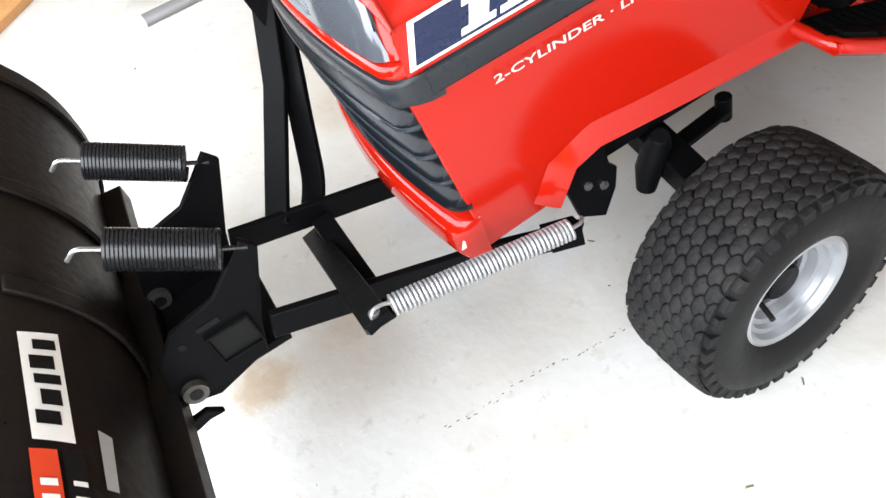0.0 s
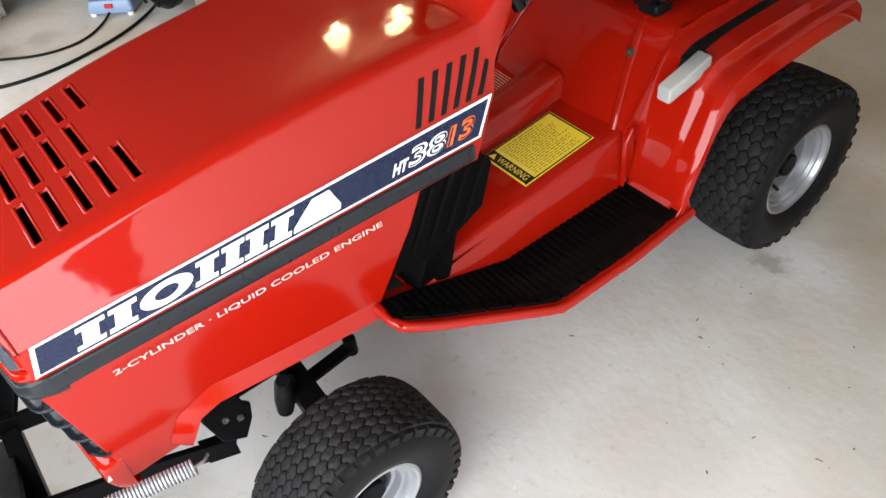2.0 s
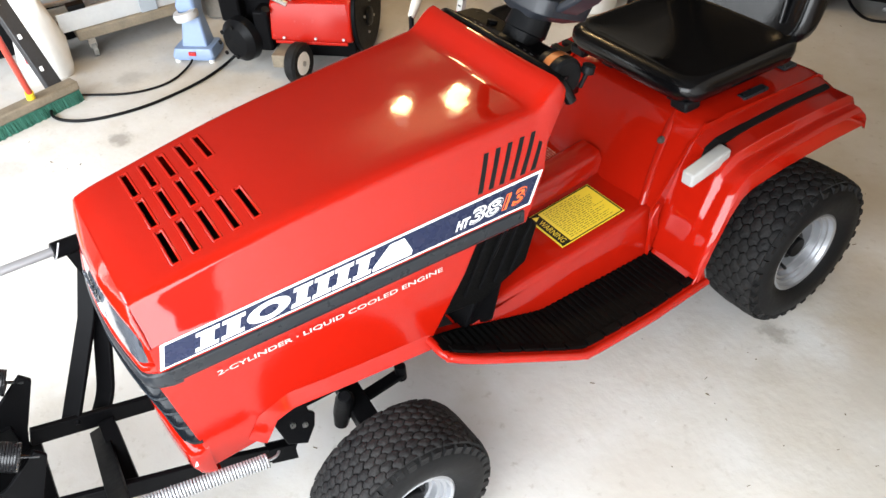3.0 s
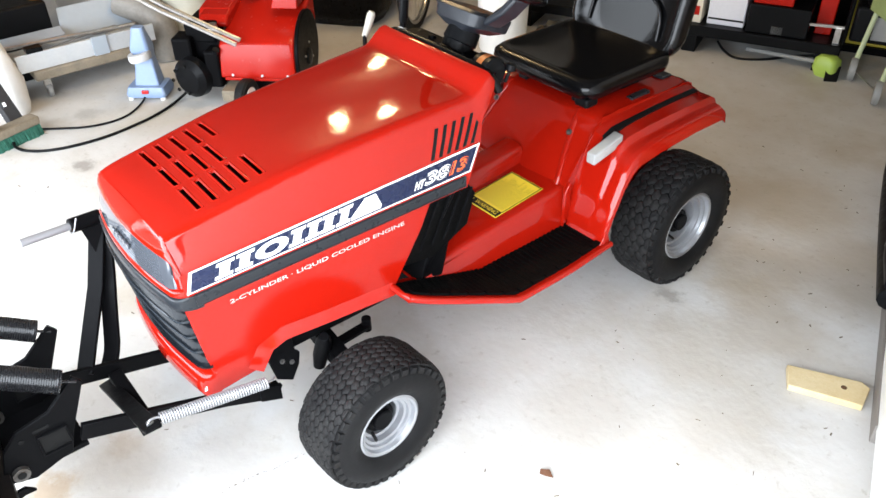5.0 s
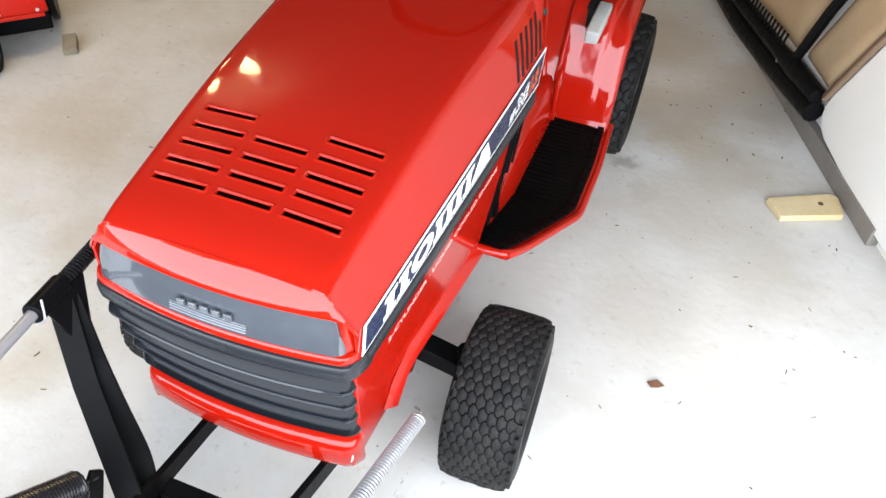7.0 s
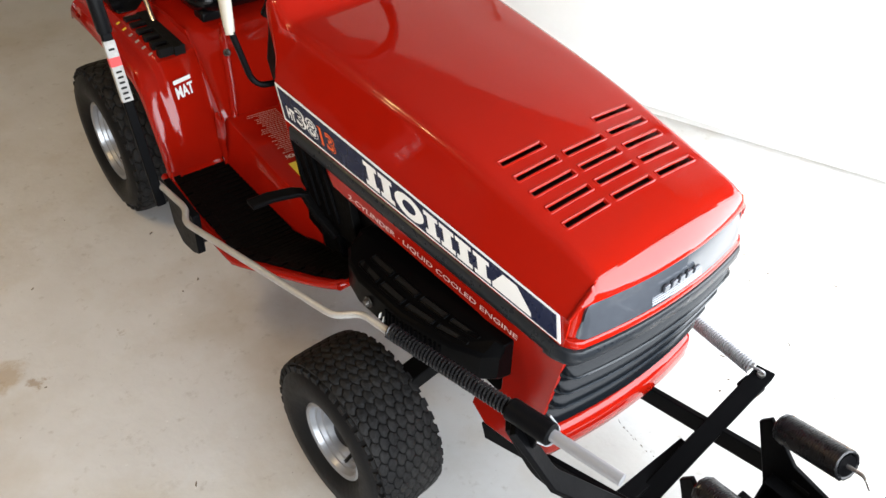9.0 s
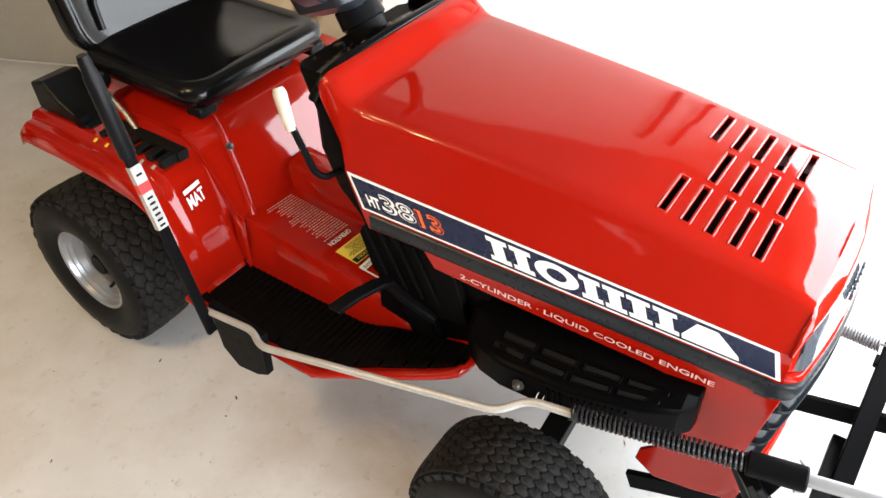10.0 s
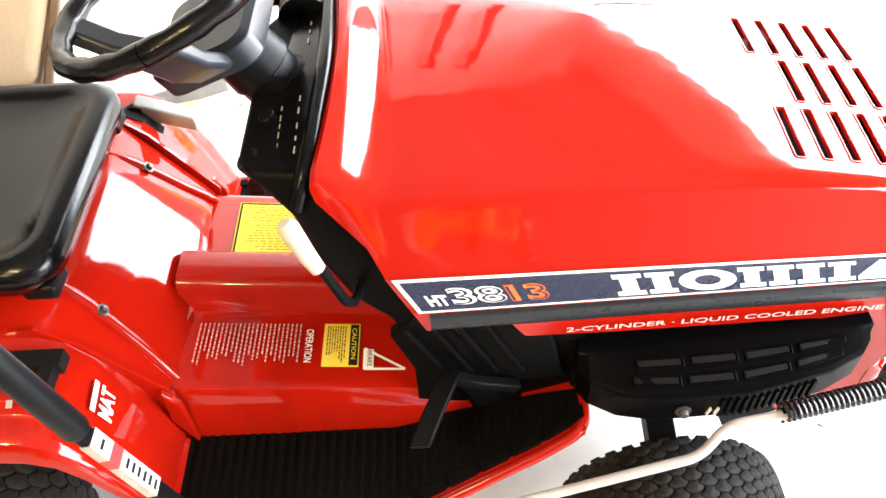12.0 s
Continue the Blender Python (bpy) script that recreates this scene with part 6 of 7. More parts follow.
# low dolly with metal channels and grey tray
dolly = thing("wooden_dolly", "low wooden furniture dolly on castors", "dolly", (-2.83, 0.47, 0.0), turn=math.atan2(0.35, -0.2) - math.pi / 2 + radians(60))
for k, (y0, y1) in enumerate(((-0.19, -0.065), (-0.058, 0.062), (0.068, 0.19))):
    part("deck_board", box((-0.30 + 0.008 * k, y0, 0.112), (0.305 - 0.01 * k, y1, 0.166)), OLDWOOD, dolly, "worn deck board", bevel=0.010)
for x in (-0.24, 0.24):
    for y in (-0.13, 0.13):
        c = part("castor", disc_row(0.035, -0.012, 0.012, 20), GREYPOST, dolly, "grey castor wheel", bevel=0.003)
        c.location = (x, y, 0.036)
        part("castor_fork", box((x - 0.018, y - 0.012, 0.05), (x + 0.018, y + 0.012, 0.122)), STEEL, dolly, bevel=0.002)
GREYBLUE = material("grey_blue_metal", (0.34, 0.38, 0.42), 0.45, vary=0.12, scale=4)
BRIGHT = material("bright_metal", (0.66, 0.68, 0.69), 0.35, metal=0.4, vary=0.15)
tray = thing("metal_tray", "grey folded sheet metal parts piled on the dolly", "metal parts", (-2.83, 0.47, 0.166), turn=dolly.rotation_euler[2])
part("channel", loft([[Vector((x, y, z)) for y, z in ((-0.17, 0.0), (-0.17, 0.09), (-0.155, 0.09), (-0.155, 0.012), (-0.02, 0.012), (-0.02, 0.0))] for x in (-0.36, 0.36)]), BRIGHT, tray, bevel=0.001)
part("channel", loft([[Vector((x, y, z)) for y, z in ((0.0, 0.0), (0.0, 0.06), (0.012, 0.06), (0.012, 0.012), (0.15, 0.012), (0.15, 0.0))] for x in (-0.40, 0.30)]), BRIGHT, tray, bevel=0.001)
part("sheet_panel", prism([(-0.05, 0.10, 0.013), (0.34, 0.10, 0.013), (0.34, 0.19, 0.17), (-0.02, 0.19, 0.17)], (0, 0.006, 0.002)), GREYBLUE, tray)
part("sheet_panel", prism([(-0.42, 0.06, 0.062), (-0.05, 0.02, 0.077), (-0.05, 0.10, 0.10), (-0.42, 0.14, 0.085)], (0, 0, 0.006)), GREYBLUE, tray)
part("rail_strip", bar([(-0.38, -0.10, 0.020), (0.34, -0.085, 0.024)], 0.035, 0.016), STEEL, tray, bevel=0.002)
part("rail_strip", bar([(-0.34, -0.06, 0.030), (0.20, -0.05, 0.080)], 0.022, 0.022), GREYPOST, tray, bevel=0.002)
part("rail_strip", tube([(-0.40, 0.03, 0.075), (0.28, -0.13, 0.100)], 0.011, 10), STEEL, tray)
part("clamp_foot", box((-0.30, -0.178, 0.092), (-0.22, -0.12, 0.118)), PLASTIC, tray, bevel=0.004)
part("end_plate", box((0.02, -0.185, 0.0), (0.10, -0.172, 0.10)), GREYBLUE, tray, bevel=0.002)

# orange cut-off saw behind the dolly, on a black case
case = part("tool_case", box((-3.35, -0.20, 0.0), (-2.98, 0.40, 0.40)), PLASTIC, bevel=0.012)
tagged(case, "black plastic tool case on the floor", "case")
saw = thing("cutoff_saw", "orange cut-off saw with a round orange blade guard", "saw", (-3.10, 0.13, 0.40))
part("saw_body", loft([ring_rect(0, 0.085, -0.20, 0.02, 0.0, 0.035), ring_rect(0, 0.095, -0.21, 0.03, 0.06, 0.035), ring_rect(0, 0.085, -0.19, 0.02, 0.15, 0.035), ring_rect(0, 0.055, -0.15, 0.0, 0.19, 0.03)]), ORANGEP, saw, smooth=40, bevel=0.004)
part("cutting_arm", bar([(0.06, -0.06, 0.11), (0.07, 0.10, 0.15), (0.075, 0.25, 0.15)], 0.035, 0.075), ORANGEP, saw, bevel=0.010)
part("rear_handle", tube(rounded_path([(0.0, -0.19, 0.03), (0.0, -0.32, 0.03), (0.0, -0.33, 0.14), (0.0, -0.19, 0.15)], 0.04), 0.019, 12), ORANGEP, saw, smooth=50)
part("filter_cover", loft([ring_rect(0, 0.06, -0.16, -0.03, 0.19, 0.02), ring_rect(0, 0.05, -0.15, -0.04, 0.225, 0.02)]), BLACK, saw, smooth=40)
part("blade_guard", moved(lathe([(0.0005, 0.030), (0.10, 0.030), (0.135, 0.024), (0.145, 0.010), (0.145, -0.014), (0.12, -0.026), (0.0005, -0.026)], 40), Matrix.Translation((0.08, 0.25, 0.15)) @ Matrix.Rotation(radians(15), 4, 'Z')), ORANGEP, saw, "yellow orange round blade guard", smooth=40)
part("guard_boss", moved(lathe([(0.0005, 0.046), (0.022, 0.044), (0.030, 0.028)], 20), Matrix.Translation((0.08, 0.25, 0.15)) @ Matrix.Rotation(radians(15), 4, 'Z')), STEEL, saw, smooth=40)
part("front_handle", tube(rounded_path([(0.11, -0.10, 0.05), (0.12, -0.08, 0.30), (-0.08, -0.08, 0.30), (-0.10, -0.10, 0.05)], 0.05), 0.014, 10), BLACK, saw)

# blue battery charger with its leads
BLUEGREY = material("blue_grey_plastic", (0.22, 0.30, 0.46), 0.45)
chg = thing("polisher_base", "blue grey bench tool with rocker switch standing on the floor", "tool", (-2.36, 0.64, 0.0), turn=math.atan2(0.15, 0.135))
part("base", loft([ring_rect(0, 0.10, -0.07, 0.07, 0.012, 0.015), ring_rect(0, 0.105, -0.075, 0.075, 0.03, 0.015), ring_rect(0, 0.095, -0.06, 0.07, 0.065, 0.015)]), BLUEGREY, chg, smooth=40)
part("neck", loft([ring_rect(0, 0.065, -0.03, 0.065, 0.065, 0.012), ring_rect(0, 0.045, 0.0, 0.065, 0.20, 0.012)]), BLUEGREY, chg, smooth=40)
part("top", loft([ring_rect(0, 0.045, -0.02, 0.07, 0.20, 0.02), ring_rect(0, 0.05, -0.03, 0.07, 0.26, 0.02), ring_rect(0, 0.03, 0.0, 0.05, 0.36, 0.02)]), BLUEGREY, chg, smooth=40)
part("wheel_guard", moved(lathe([(0.03, 0.02), (0.055, 0.018), (0.06, 0.0), (0.055, -0.018), (0.03, -0.02)], 24), Matrix.Translation((0, -0.03, 0.225)) @ Matrix.Rotation(radians(80), 4, 'Y')), material("pale_grey", (0.5, 0.5, 0.5), 0.5), chg)
part("switch", box((-0.018, -0.076, 0.036), (0.018, -0.062, 0.054)), material("red_switch", (0.5, 0.02, 0.02), 0.3), chg, bevel=0.002)
for x in (-0.085, 0.085):
    part("foot", tube([(x, -0.06, 0.0), (x, -0.06, 0.014)], 0.014, 12), WHITE, chg)


def cord(name, label, pts, r=0.0055):
    ob = part(name, tube(rounded_path(pts, 0.12, 8), r, 8), SEAL, smooth=60)
    return tagged(ob, label, "cable")


cord("power_cord", "black power cord lying across the floor", [(-2.34, 0.60, 0.03), (-2.30, 0.58, 0.007), (-2.165, 0.43, 0.007), (-2.18, 0.25, 0.007), (-2.31, 0.08, 0.007), (-2.36, 0.02, 0.007)])
cord("power_cord", "black power cord looped across the floor", [(-2.13, 0.80, 0.10), (-2.20, 0.74, 0.008), (-2.086, 0.55, 0.007), (-2.02, 0.26, 0.007), (-2.06, 0.02, 0.007), (-2.18, -0.10, 0.007), (-2.27, -0.08, 0.03)], 0.007)

# red snow thrower
th = thing("snow_thrower", "red walk-behind snow thrower with black engine and white-hubbed wheels", "snow thrower", (-1.99, 1.21, 0.0), turn=radians(-45))
RED2 = material("red_cover", (0.38, 0.010, 0.004), 0.24, vary=0.08, scale=4, spec=0.22)
prof = [(0.235, 0.150), (0.262, 0.160), (0.262, 0.180), (0.222, 0.325), (0.180, 0.352), (0.02, 0.385), (-0.20, 0.440), (-0.24, 0.410), (-0.24, 0.150)]
part("cover", loft([[Vector((x * k + 0.02 * (k < 0.95), y, 0.15 + (z - 0.15) * k)) for x, z in prof] for y, k in ((-0.215, 0.90), (-0.195, 0.98), (-0.05, 1.0), (0.14, 1.0), (0.165, 0.97))]), RED2, th, "red engine cover with a folded edge", smooth=30, bevel=0.006)
part("cover_lip", bar([(0.266, -0.19, 0.158), (0.268, 0.15, 0.158)], 0.012, 0.014), RED2, th, bevel=0.003)
part("cover_shoulder", loft([[Vector((x, y, z)) for x, z in ((0.10, 0.36), (-0.22, 0.40), (-0.22, 0.455), (0.02, 0.43))] for y in (-0.36, -0.34, -0.20)]), RED2, th, bevel=0.008)
for y in (-0.15, 0.0, 0.13):
    part("cover_screw", tube([(0.262, y, 0.176), (0.268, y, 0.177)], 0.006, 8), STEEL, th)
sp = [(0.205 * math.cos(a) + 0.045, 0.235 + 0.195 * math.sin(a)) for a in [2 * math.pi * k / 28 for k in range(28)]]
part("side_disc", prism([(x, 0.168, z) for x, z in sp], (0, 0.022, 0)), BLACK, th, "black round side plate", bevel=0.005)
part("disc_hub", moved(lathe([(0.0005, 0.0), (0.045, 0.0), (0.040, 0.012), (0.018, 0.018), (0.0005, 0.018)], 20), Matrix.Translation((0.06, 0.189, 0.20)) @ Matrix.Rotation(radians(90), 4, 'Z')), PLASTIC, th)
for a in (20, 110, 200, 290):
    part("disc_bolt", tube([(0.06 + 0.07 * math.cos(radians(a)), 0.189, 0.20 + 0.07 * math.sin(radians(a))), (0.06 + 0.07 * math.cos(radians(a)), 0.196, 0.20 + 0.07 * math.sin(radians(a)))], 0.006, 8), STEEL, th)
part("under_frame", box((-0.20, -0.19, 0.06), (0.20, 0.16, 0.15)), BLACK, th, bevel=0.006)
ch = part("chute", loft([[Vector((-0.06 + a * w + o, 0.08 + b * w * 0.8 + o2, z)) for a, b in ((1, 1), (-1, 1), (-1, -1), (1, -1))] for z, w, o, o2 in ((0.43, 0.085, 0, 0), (0.50, 0.075, 0, 0.01), (0.80, 0.07, -0.05, 0.05), (0.86, 0.06, -0.04, 0.06))]), RED2, th, "red discharge chute with white bars", bevel=0.005)
for i in range(5):
    part("chute_bar", box((0.003 - 0.008 * i, 0.03 + 0.012 * i, 0.55 + 0.05 * i), (0.016 - 0.008 * i, 0.075 + 0.012 * i, 0.58 + 0.05 * i)), WHITE, ch)
part("fuel_cap", tube([(-0.12, -0.12, 0.455), (-0.12, -0.12, 0.50)], 0.04, 18), BLACK, th, bevel=0.003)
part("engine", [box((-0.20, -0.43, 0.07), (0.16, -0.20, 0.33)), box((-0.05, -0.40, 0.30), (0.17, -0.24, 0.40)), box((0.15, -0.29, 0.10), (0.255, -0.215, 0.29)), box((0.10, -0.46, 0.22), (0.22, -0.36, 0.34))], BLACK, th, "black engine block", bevel=0.012)
for i in range(6):
    part("cooling_fin", box((-0.09, -0.395 + 0.03 * i, 0.30), (0.05, -0.385 + 0.03 * i, 0.36)), STEEL, th)
part("shroud", loft([[Vector((x, y, z)) for x, z in ((-0.15, 0.36), (0.10, 0.36), (0.13, 0.385), (0.09, 0.42), (-0.13, 0.44))] for y in (-0.34, -0.31, -0.19)]), RED2, th, bevel=0.01)
part("starter_grip", tube([(0.22, -0.25, 0.24), (0.25, -0.22, 0.30)], 0.018, 10), PLASTIC, th)
part("carburettor", tube([(0.19, -0.24, 0.36), (0.19, -0.24, 0.41)], [0.03, 0.022], 14), STEEL, th)
for i in range(8):
    a = 2 * math.pi * i / 8
    part("recoil_vent", tube([(0.283, -0.386 + 0.07 * math.cos(a), 0.15 + 0.07 * math.sin(a)), (0.288, -0.388 + 0.07 * math.cos(a), 0.15 + 0.07 * math.sin(a))], 0.010, 8), INK, th)
part("recoil_cover", moved(lathe([(0.0005, 0.05), (0.07, 0.045), (0.10, 0.02), (0.105, -0.02), (0.0005, -0.02)], 30), Matrix.Translation((0.24, -0.37, 0.15)) @ Matrix.Rotation(radians(-20), 4, 'Z')), PLASTIC, th, smooth=35)
part("label_patch", box((0.118, -0.30, 0.36), (0.123, -0.26, 0.40)), WHITE, th)
for y in (-0.07, ):
    w = part("thrower_wheel", moved(lathe([(0.050, -0.024), (0.082, -0.028), (0.092, -0.016), (0.092, 0.016), (0.082, 0.028), (0.050, 0.024)], 28), Matrix.Translation((0.335, y, 0.092)) @ Matrix.Rotation(radians(80), 4, 'Z')), RUBBER, th, "small black wheel with white hub")
    part("wheel_disc", moved(disc_row(0.053, -0.020, 0.026, 24), Matrix.Translation((0.335, y, 0.092)) @ Matrix.Rotation(radians(80), 4, 'Z')), WHITE, w, bevel=0.004)
    part("wheel_nut", moved(disc_row(0.012, -0.026, 0.032, 8), Matrix.Translation((0.335, y, 0.092)) @ Matrix.Rotation(radians(80), 4, 'Z')), STEEL, w)
part("axle_bracket", box((0.20, -0.20, 0.06), (0.33, -0.13, 0.12)), OLDWOOD, th, bevel=0.004)
part("skid", prism([(0.22, 0.18, 0.0), (0.31, 0.17, 0.0), (0.32, 0.17, 0.03), (0.24, 0.18, 0.05)], (0, 0.05, 0)), OLDWOOD, th)
for y in (-0.20, -0.10):
    part("handle_bar", tube([(0.34 + y * 0.6, -0.10, 0.34), (0.33 + y * 0.6, -0.45, 0.50), (0.28 + y * 0.6, -1.25, 0.93)], 0.012, 10), STEEL, th, "bare metal handle bar")

# pale bucket, grey pail and sacks at the west side
CREAMP = material("cream_plastic", (0.66, 0.62, 0.50), 0.5)
pail = thing("pail", "cream plastic pail with a wide rim", "bucket", (-2.95, 1.15, 0.0))
part("pail_body", moved(lathe([(0.0005, 0.0), (0.15, 0.0), (0.17, 0.30), (0.21, 0.31), (0.21, 0.33), (0.16, 0.33), (0.14, 0.02), (0.0005, 0.02)], 32), Matrix.Rotation(radians(-90), 4, 'Y')), CREAMP, pail)
PIPE = material("grey_duct", (0.24, 0.225, 0.20), 0.6, second=(0.15, 0.135, 0.115), scale=7, bump=0.2, bump_scale=25)
duct = part("duct_elbow", tube(rounded_path([(-2.78, 0.92, 0.0), (-2.80, 0.93, 0.24), (-2.98, 0.78, 0.32)], 0.14, 8), 0.085, 18), PIPE, smooth=50)
tagged(duct, "dull grey round duct elbow standing on the floor", "pipe")
red_case = part("red_tool_case", box((-3.75, 1.45, 0.0), (-3.35, 1.95, 0.45)), RED2, bevel=0.02)
tagged(red_case, "red tool case with a pale streak", "case")
PLAST = material("cloudy_plastic", (0.55, 0.53, 0.50), 0.35, bump=0.5, bump_scale=12)

BAGBLACK = material("black_film", (0.0035, 0.0035, 0.004), 0.3, bump=0.6, bump_scale=9, spec=0.1)


def bag(name, label, at, w, d, h, mat_, seed):
    r = random.Random(seed)
    ph = [r.uniform(0, 6) for _ in range(4)]
    rg = []
    for t, k in ((0, 0.8), (0.1, 1.0), (0.35, 1.05), (0.6, 0.95), (0.85, 0.6), (1.0, 0.25)):
        rg.append([Vector((w * k * math.cos(a) * (1 + 0.10 * math.sin(3 * a + ph[0] + 4 * t) + 0.05 * math.sin(7 * a + ph[1])), d * k * math.sin(a) * (1 + 0.10 * math.sin(4 * a + ph[2] - 5 * t)), h * t)) for a in [2 * math.pi * i / 24 for i in range(24)]])
    ob = part(name, loft(rg), mat_, smooth=60)
    ob.location = at
    if h > 0.3:
        part("tied_neck", loft([[(q * math.cos(a), q * math.sin(a) * 0.7, z) for a in [2 * math.pi * i / 10 for i in range(10)]] for z, q in ((h * 0.97, w * 0.26), (h * 1.03, w * 0.10), (h * 1.10, w * 0.24))]), mat_, ob, smooth=60)
    return tagged(ob, label, "bag")


bag("plastic_bag", "cloudy plastic bag full of parts", (-3.45, 0.85, 0), 0.28, 0.25, 0.62, PLAST, 1)
bag("plastic_bag", "pale stained sack standing by the wall", (-3.02, 1.42, 0), 0.26, 0.24, 0.60, material("stained_sack", (0.30, 0.26, 0.19), 0.7, second=(0.14, 0.10, 0.07), scale=7), 2)
bag("bin_bag", "black rubbish bag slumped on the floor", (-2.74, 2.12, 0), 0.36, 0.33, 0.98, BAGBLACK, 3)
bag("bin_bag", "black rubbish bag slumped beside another", (-3.05, 2.72, 0), 0.29, 0.28, 0.95, BAGBLACK, 4)
bucket = thing("plastic_bucket", "tall white plastic bucket with an orange pail in it", "bucket", (-1.60, 2.46, 0.0))
part("bucket_body", moved(lathe([(0.0005, 0.0), (0.128, 0.0), (0.134, 0.006), (0.150, 0.40), (0.157, 0.405), (0.157, 0.445), (0.150, 0.45), (0.0005, 0.45)], 36), Matrix.Rotation(radians(-90), 4, 'Y')), WHITEPANEL, bucket, smooth=40)
part("bucket_band", moved(lathe([(0.149, 0.36), (0.155, 0.364), (0.155, 0.372), (0.149, 0.376)], 36), Matrix.Rotation(radians(-90), 4, 'Y')), WHITEPANEL, bucket, smooth=40)
part("inner_pail", moved(lathe([(0.120, 0.44), (0.138, 0.60), (0.146, 0.605), (0.146, 0.625), (0.136, 0.628), (0.118, 0.46)], 36), Matrix.Rotation(radians(-90), 4, 'Y')), ORANGEP, bucket, "orange pail standing in the bucket", smooth=40)
bag("paper_bag", "crumpled cream paper bag behind the tractor", (-1.22, 2.95, 0), 0.17, 0.14, 0.36, CREAMP, 6)

# bicycle wheel and red frame
bike = thing("bicycle", "bicycle leaning with spoked wheels and dark red frame", "bicycle", (-2.47, 2.70, 0.0), turn=radians(35))
for y in (-0.51, 0.51):
    bw = part("bicycle_wheel", moved(lathe([(0.29, -0.018), (0.325, -0.016), (0.335, 0.0), (0.325, 0.016), (0.29, 0.018)], 40), Matrix.Translation((0, y, 0.335))), RUBBER, bike)
    part("wheel_rim", moved(lathe([(0.272, -0.012), (0.29, -0.014), (0.29, 0.014), (0.272, 0.012)], 40), Matrix.Translation((0, y, 0.335))), STEEL, bw)
    part("spokes", [tube([(0, y, 0.335), (0, y + 0.275 * math.cos(2 * math.pi * k / 18), 0.335 + 0.275 * math.sin(2 * math.pi * k / 18))], 0.0018, 5) for k in range(18)], STEEL, bw)["kind"] = "stuff"
part("bicycle_frame", [tube([(0, -0.51, 0.335), (0, -0.34, 0.85)], 0.016), tube([(0, -0.32, 0.80), (0, 0.20, 0.82)], 0.017), tube([(0, -0.33, 0.74), (0, 0.05, 0.30)], 0.018), tube([(0, 0.05, 0.30), (0, 0.22, 0.92)], 0.016), tube([(0, 0.05, 0.30), (0, 0.51, 0.335)], 0.012), tube([(0, 0.51, 0.335), (0, 0.20, 0.80)], 0.010)], material("dark_red_frame", (0.20, 0.02, 0.02), 0.35), bike)

# black bench with boxes along the back wall
bench = thing("low_bench", "long low black bench against the back wall", "bench", (0, 0, 0))
part("bench_top", slab(-3.28, -2.98, 0.42, 2.3, 0.10, 0.16), PLASTIC, bench, bevel=0.008)
for b in (0.50, 1.2, 2.2):
    part("bench_leg", slab(-3.26, -3.00, b - 0.04, b + 0.04, 0.0, 0.10), PLASTIC, bench, bevel=0.005)
bx1 = thing("shelf_unit", "black steel shelf unit at the back wall", "shelf")
for z in (0.0, 0.5, 1.0):
    part("shelf", slab(-3.72, -3.36, 0.09, 1.46, z, z + 0.04), BLACK, bx1)
part("shelf_back", slab(-3.745, -3.722, 0.05, 1.5, 0.0, 1.2), BLACK, bx1)
for b in (0.05, 1.46):
    part("shelf_side", slab(-3.72, -3.36, b, b + 0.04, 0.0, 1.2), BLACK, bx1)


def carton(name, label, a0, a1, b0, b1, z0, z1, m):
    ob = part(name, slab(a0, a1, b0, b1, z0, z1), m, bevel=0.006)
    return tagged(ob, label, "box")


carton("black_case", "black plastic tool case on the low bench", -3.24, -3.0, 0.60, 0.915, 0.161, 0.315, PLASTIC)
carton("red_box", "red box lying on a black case", -3.20, -3.02, 0.70, 0.90, 0.316, 0.52, RED2)
carton("red_box", "narrow red box standing on the low bench", -3.24, -3.12, 0.49, 0.575, 0.161, 0.42, RED2)
gen = thing("generator", "black machine with a metal tube frame on the low bench", "machine")
part("machine_body", slab(-3.22, -3.03, 0.10, 0.40, 0.175, 0.36), PLASTIC, gen, bevel=0.015)
part("machine_tank", slab(-3.20, -3.05, 0.13, 0.36, 0.36, 0.43), BLACK, gen, bevel=0.02)
for a in (-3.23, -3.02):
    part("frame_tube", tube(rounded_path([room(a, 0.08, 0.165), room(a, 0.08, 0.46), room(a, 0.42, 0.46), room(a, 0.42, 0.165)], 0.05), 0.011, 10), BLACK, gen, smooth=60)
part("recoil_face", slab(-3.03, -3.022, 0.17, 0.30, 0.20, 0.32), GREYPOST, gen, bevel=0.003)
carton("yellow_case", "yellow plastic case at the back wall", -3.60, -3.38, 0.12, 0.42, 0.04, 0.34, material("yellow_case", (0.50, 0.40, 0.03), 0.45))
wb = thing("appliance_box", "white cardboard box with printed panel on the bench", "box")
part("box_body", slab(-3.27, -3.04, 0.93, 1.13, 0.161, 0.62), material("white_card", (0.66, 0.66, 0.70), 0.6), wb, bevel=0.005)
part("box_print", slab(-3.04, -3.038, 0.97, 1.05, 0.34, 0.42), GREYPOST, wb)
part("box_line", slab(-3.04, -3.038, 0.935, 1.125, 0.19, 0.20), INK, wb)
pb = thing("printed_box", "pale box with coloured printed spots on the bench", "box")
part("box_body", slab(-3.26, -3.03, 1.16, 1.30, 0.161, 0.60), material("spotted_card", (0.66, 0.60, 0.48), 0.6), pb, bevel=0.004)
sp_r = random.Random(5)
for i in range(9):
    b0, z0 = 1.175 + 0.035 * (i % 3), 0.20 + 0.11 * (i // 3) + sp_r.uniform(-0.02, 0.02)
    part("print_spot", slab(-3.03, -3.0285, b0, b0 + 0.028, z0, z0 + 0.05), (RED2, INK, ORANGEP)[i % 3], pb)
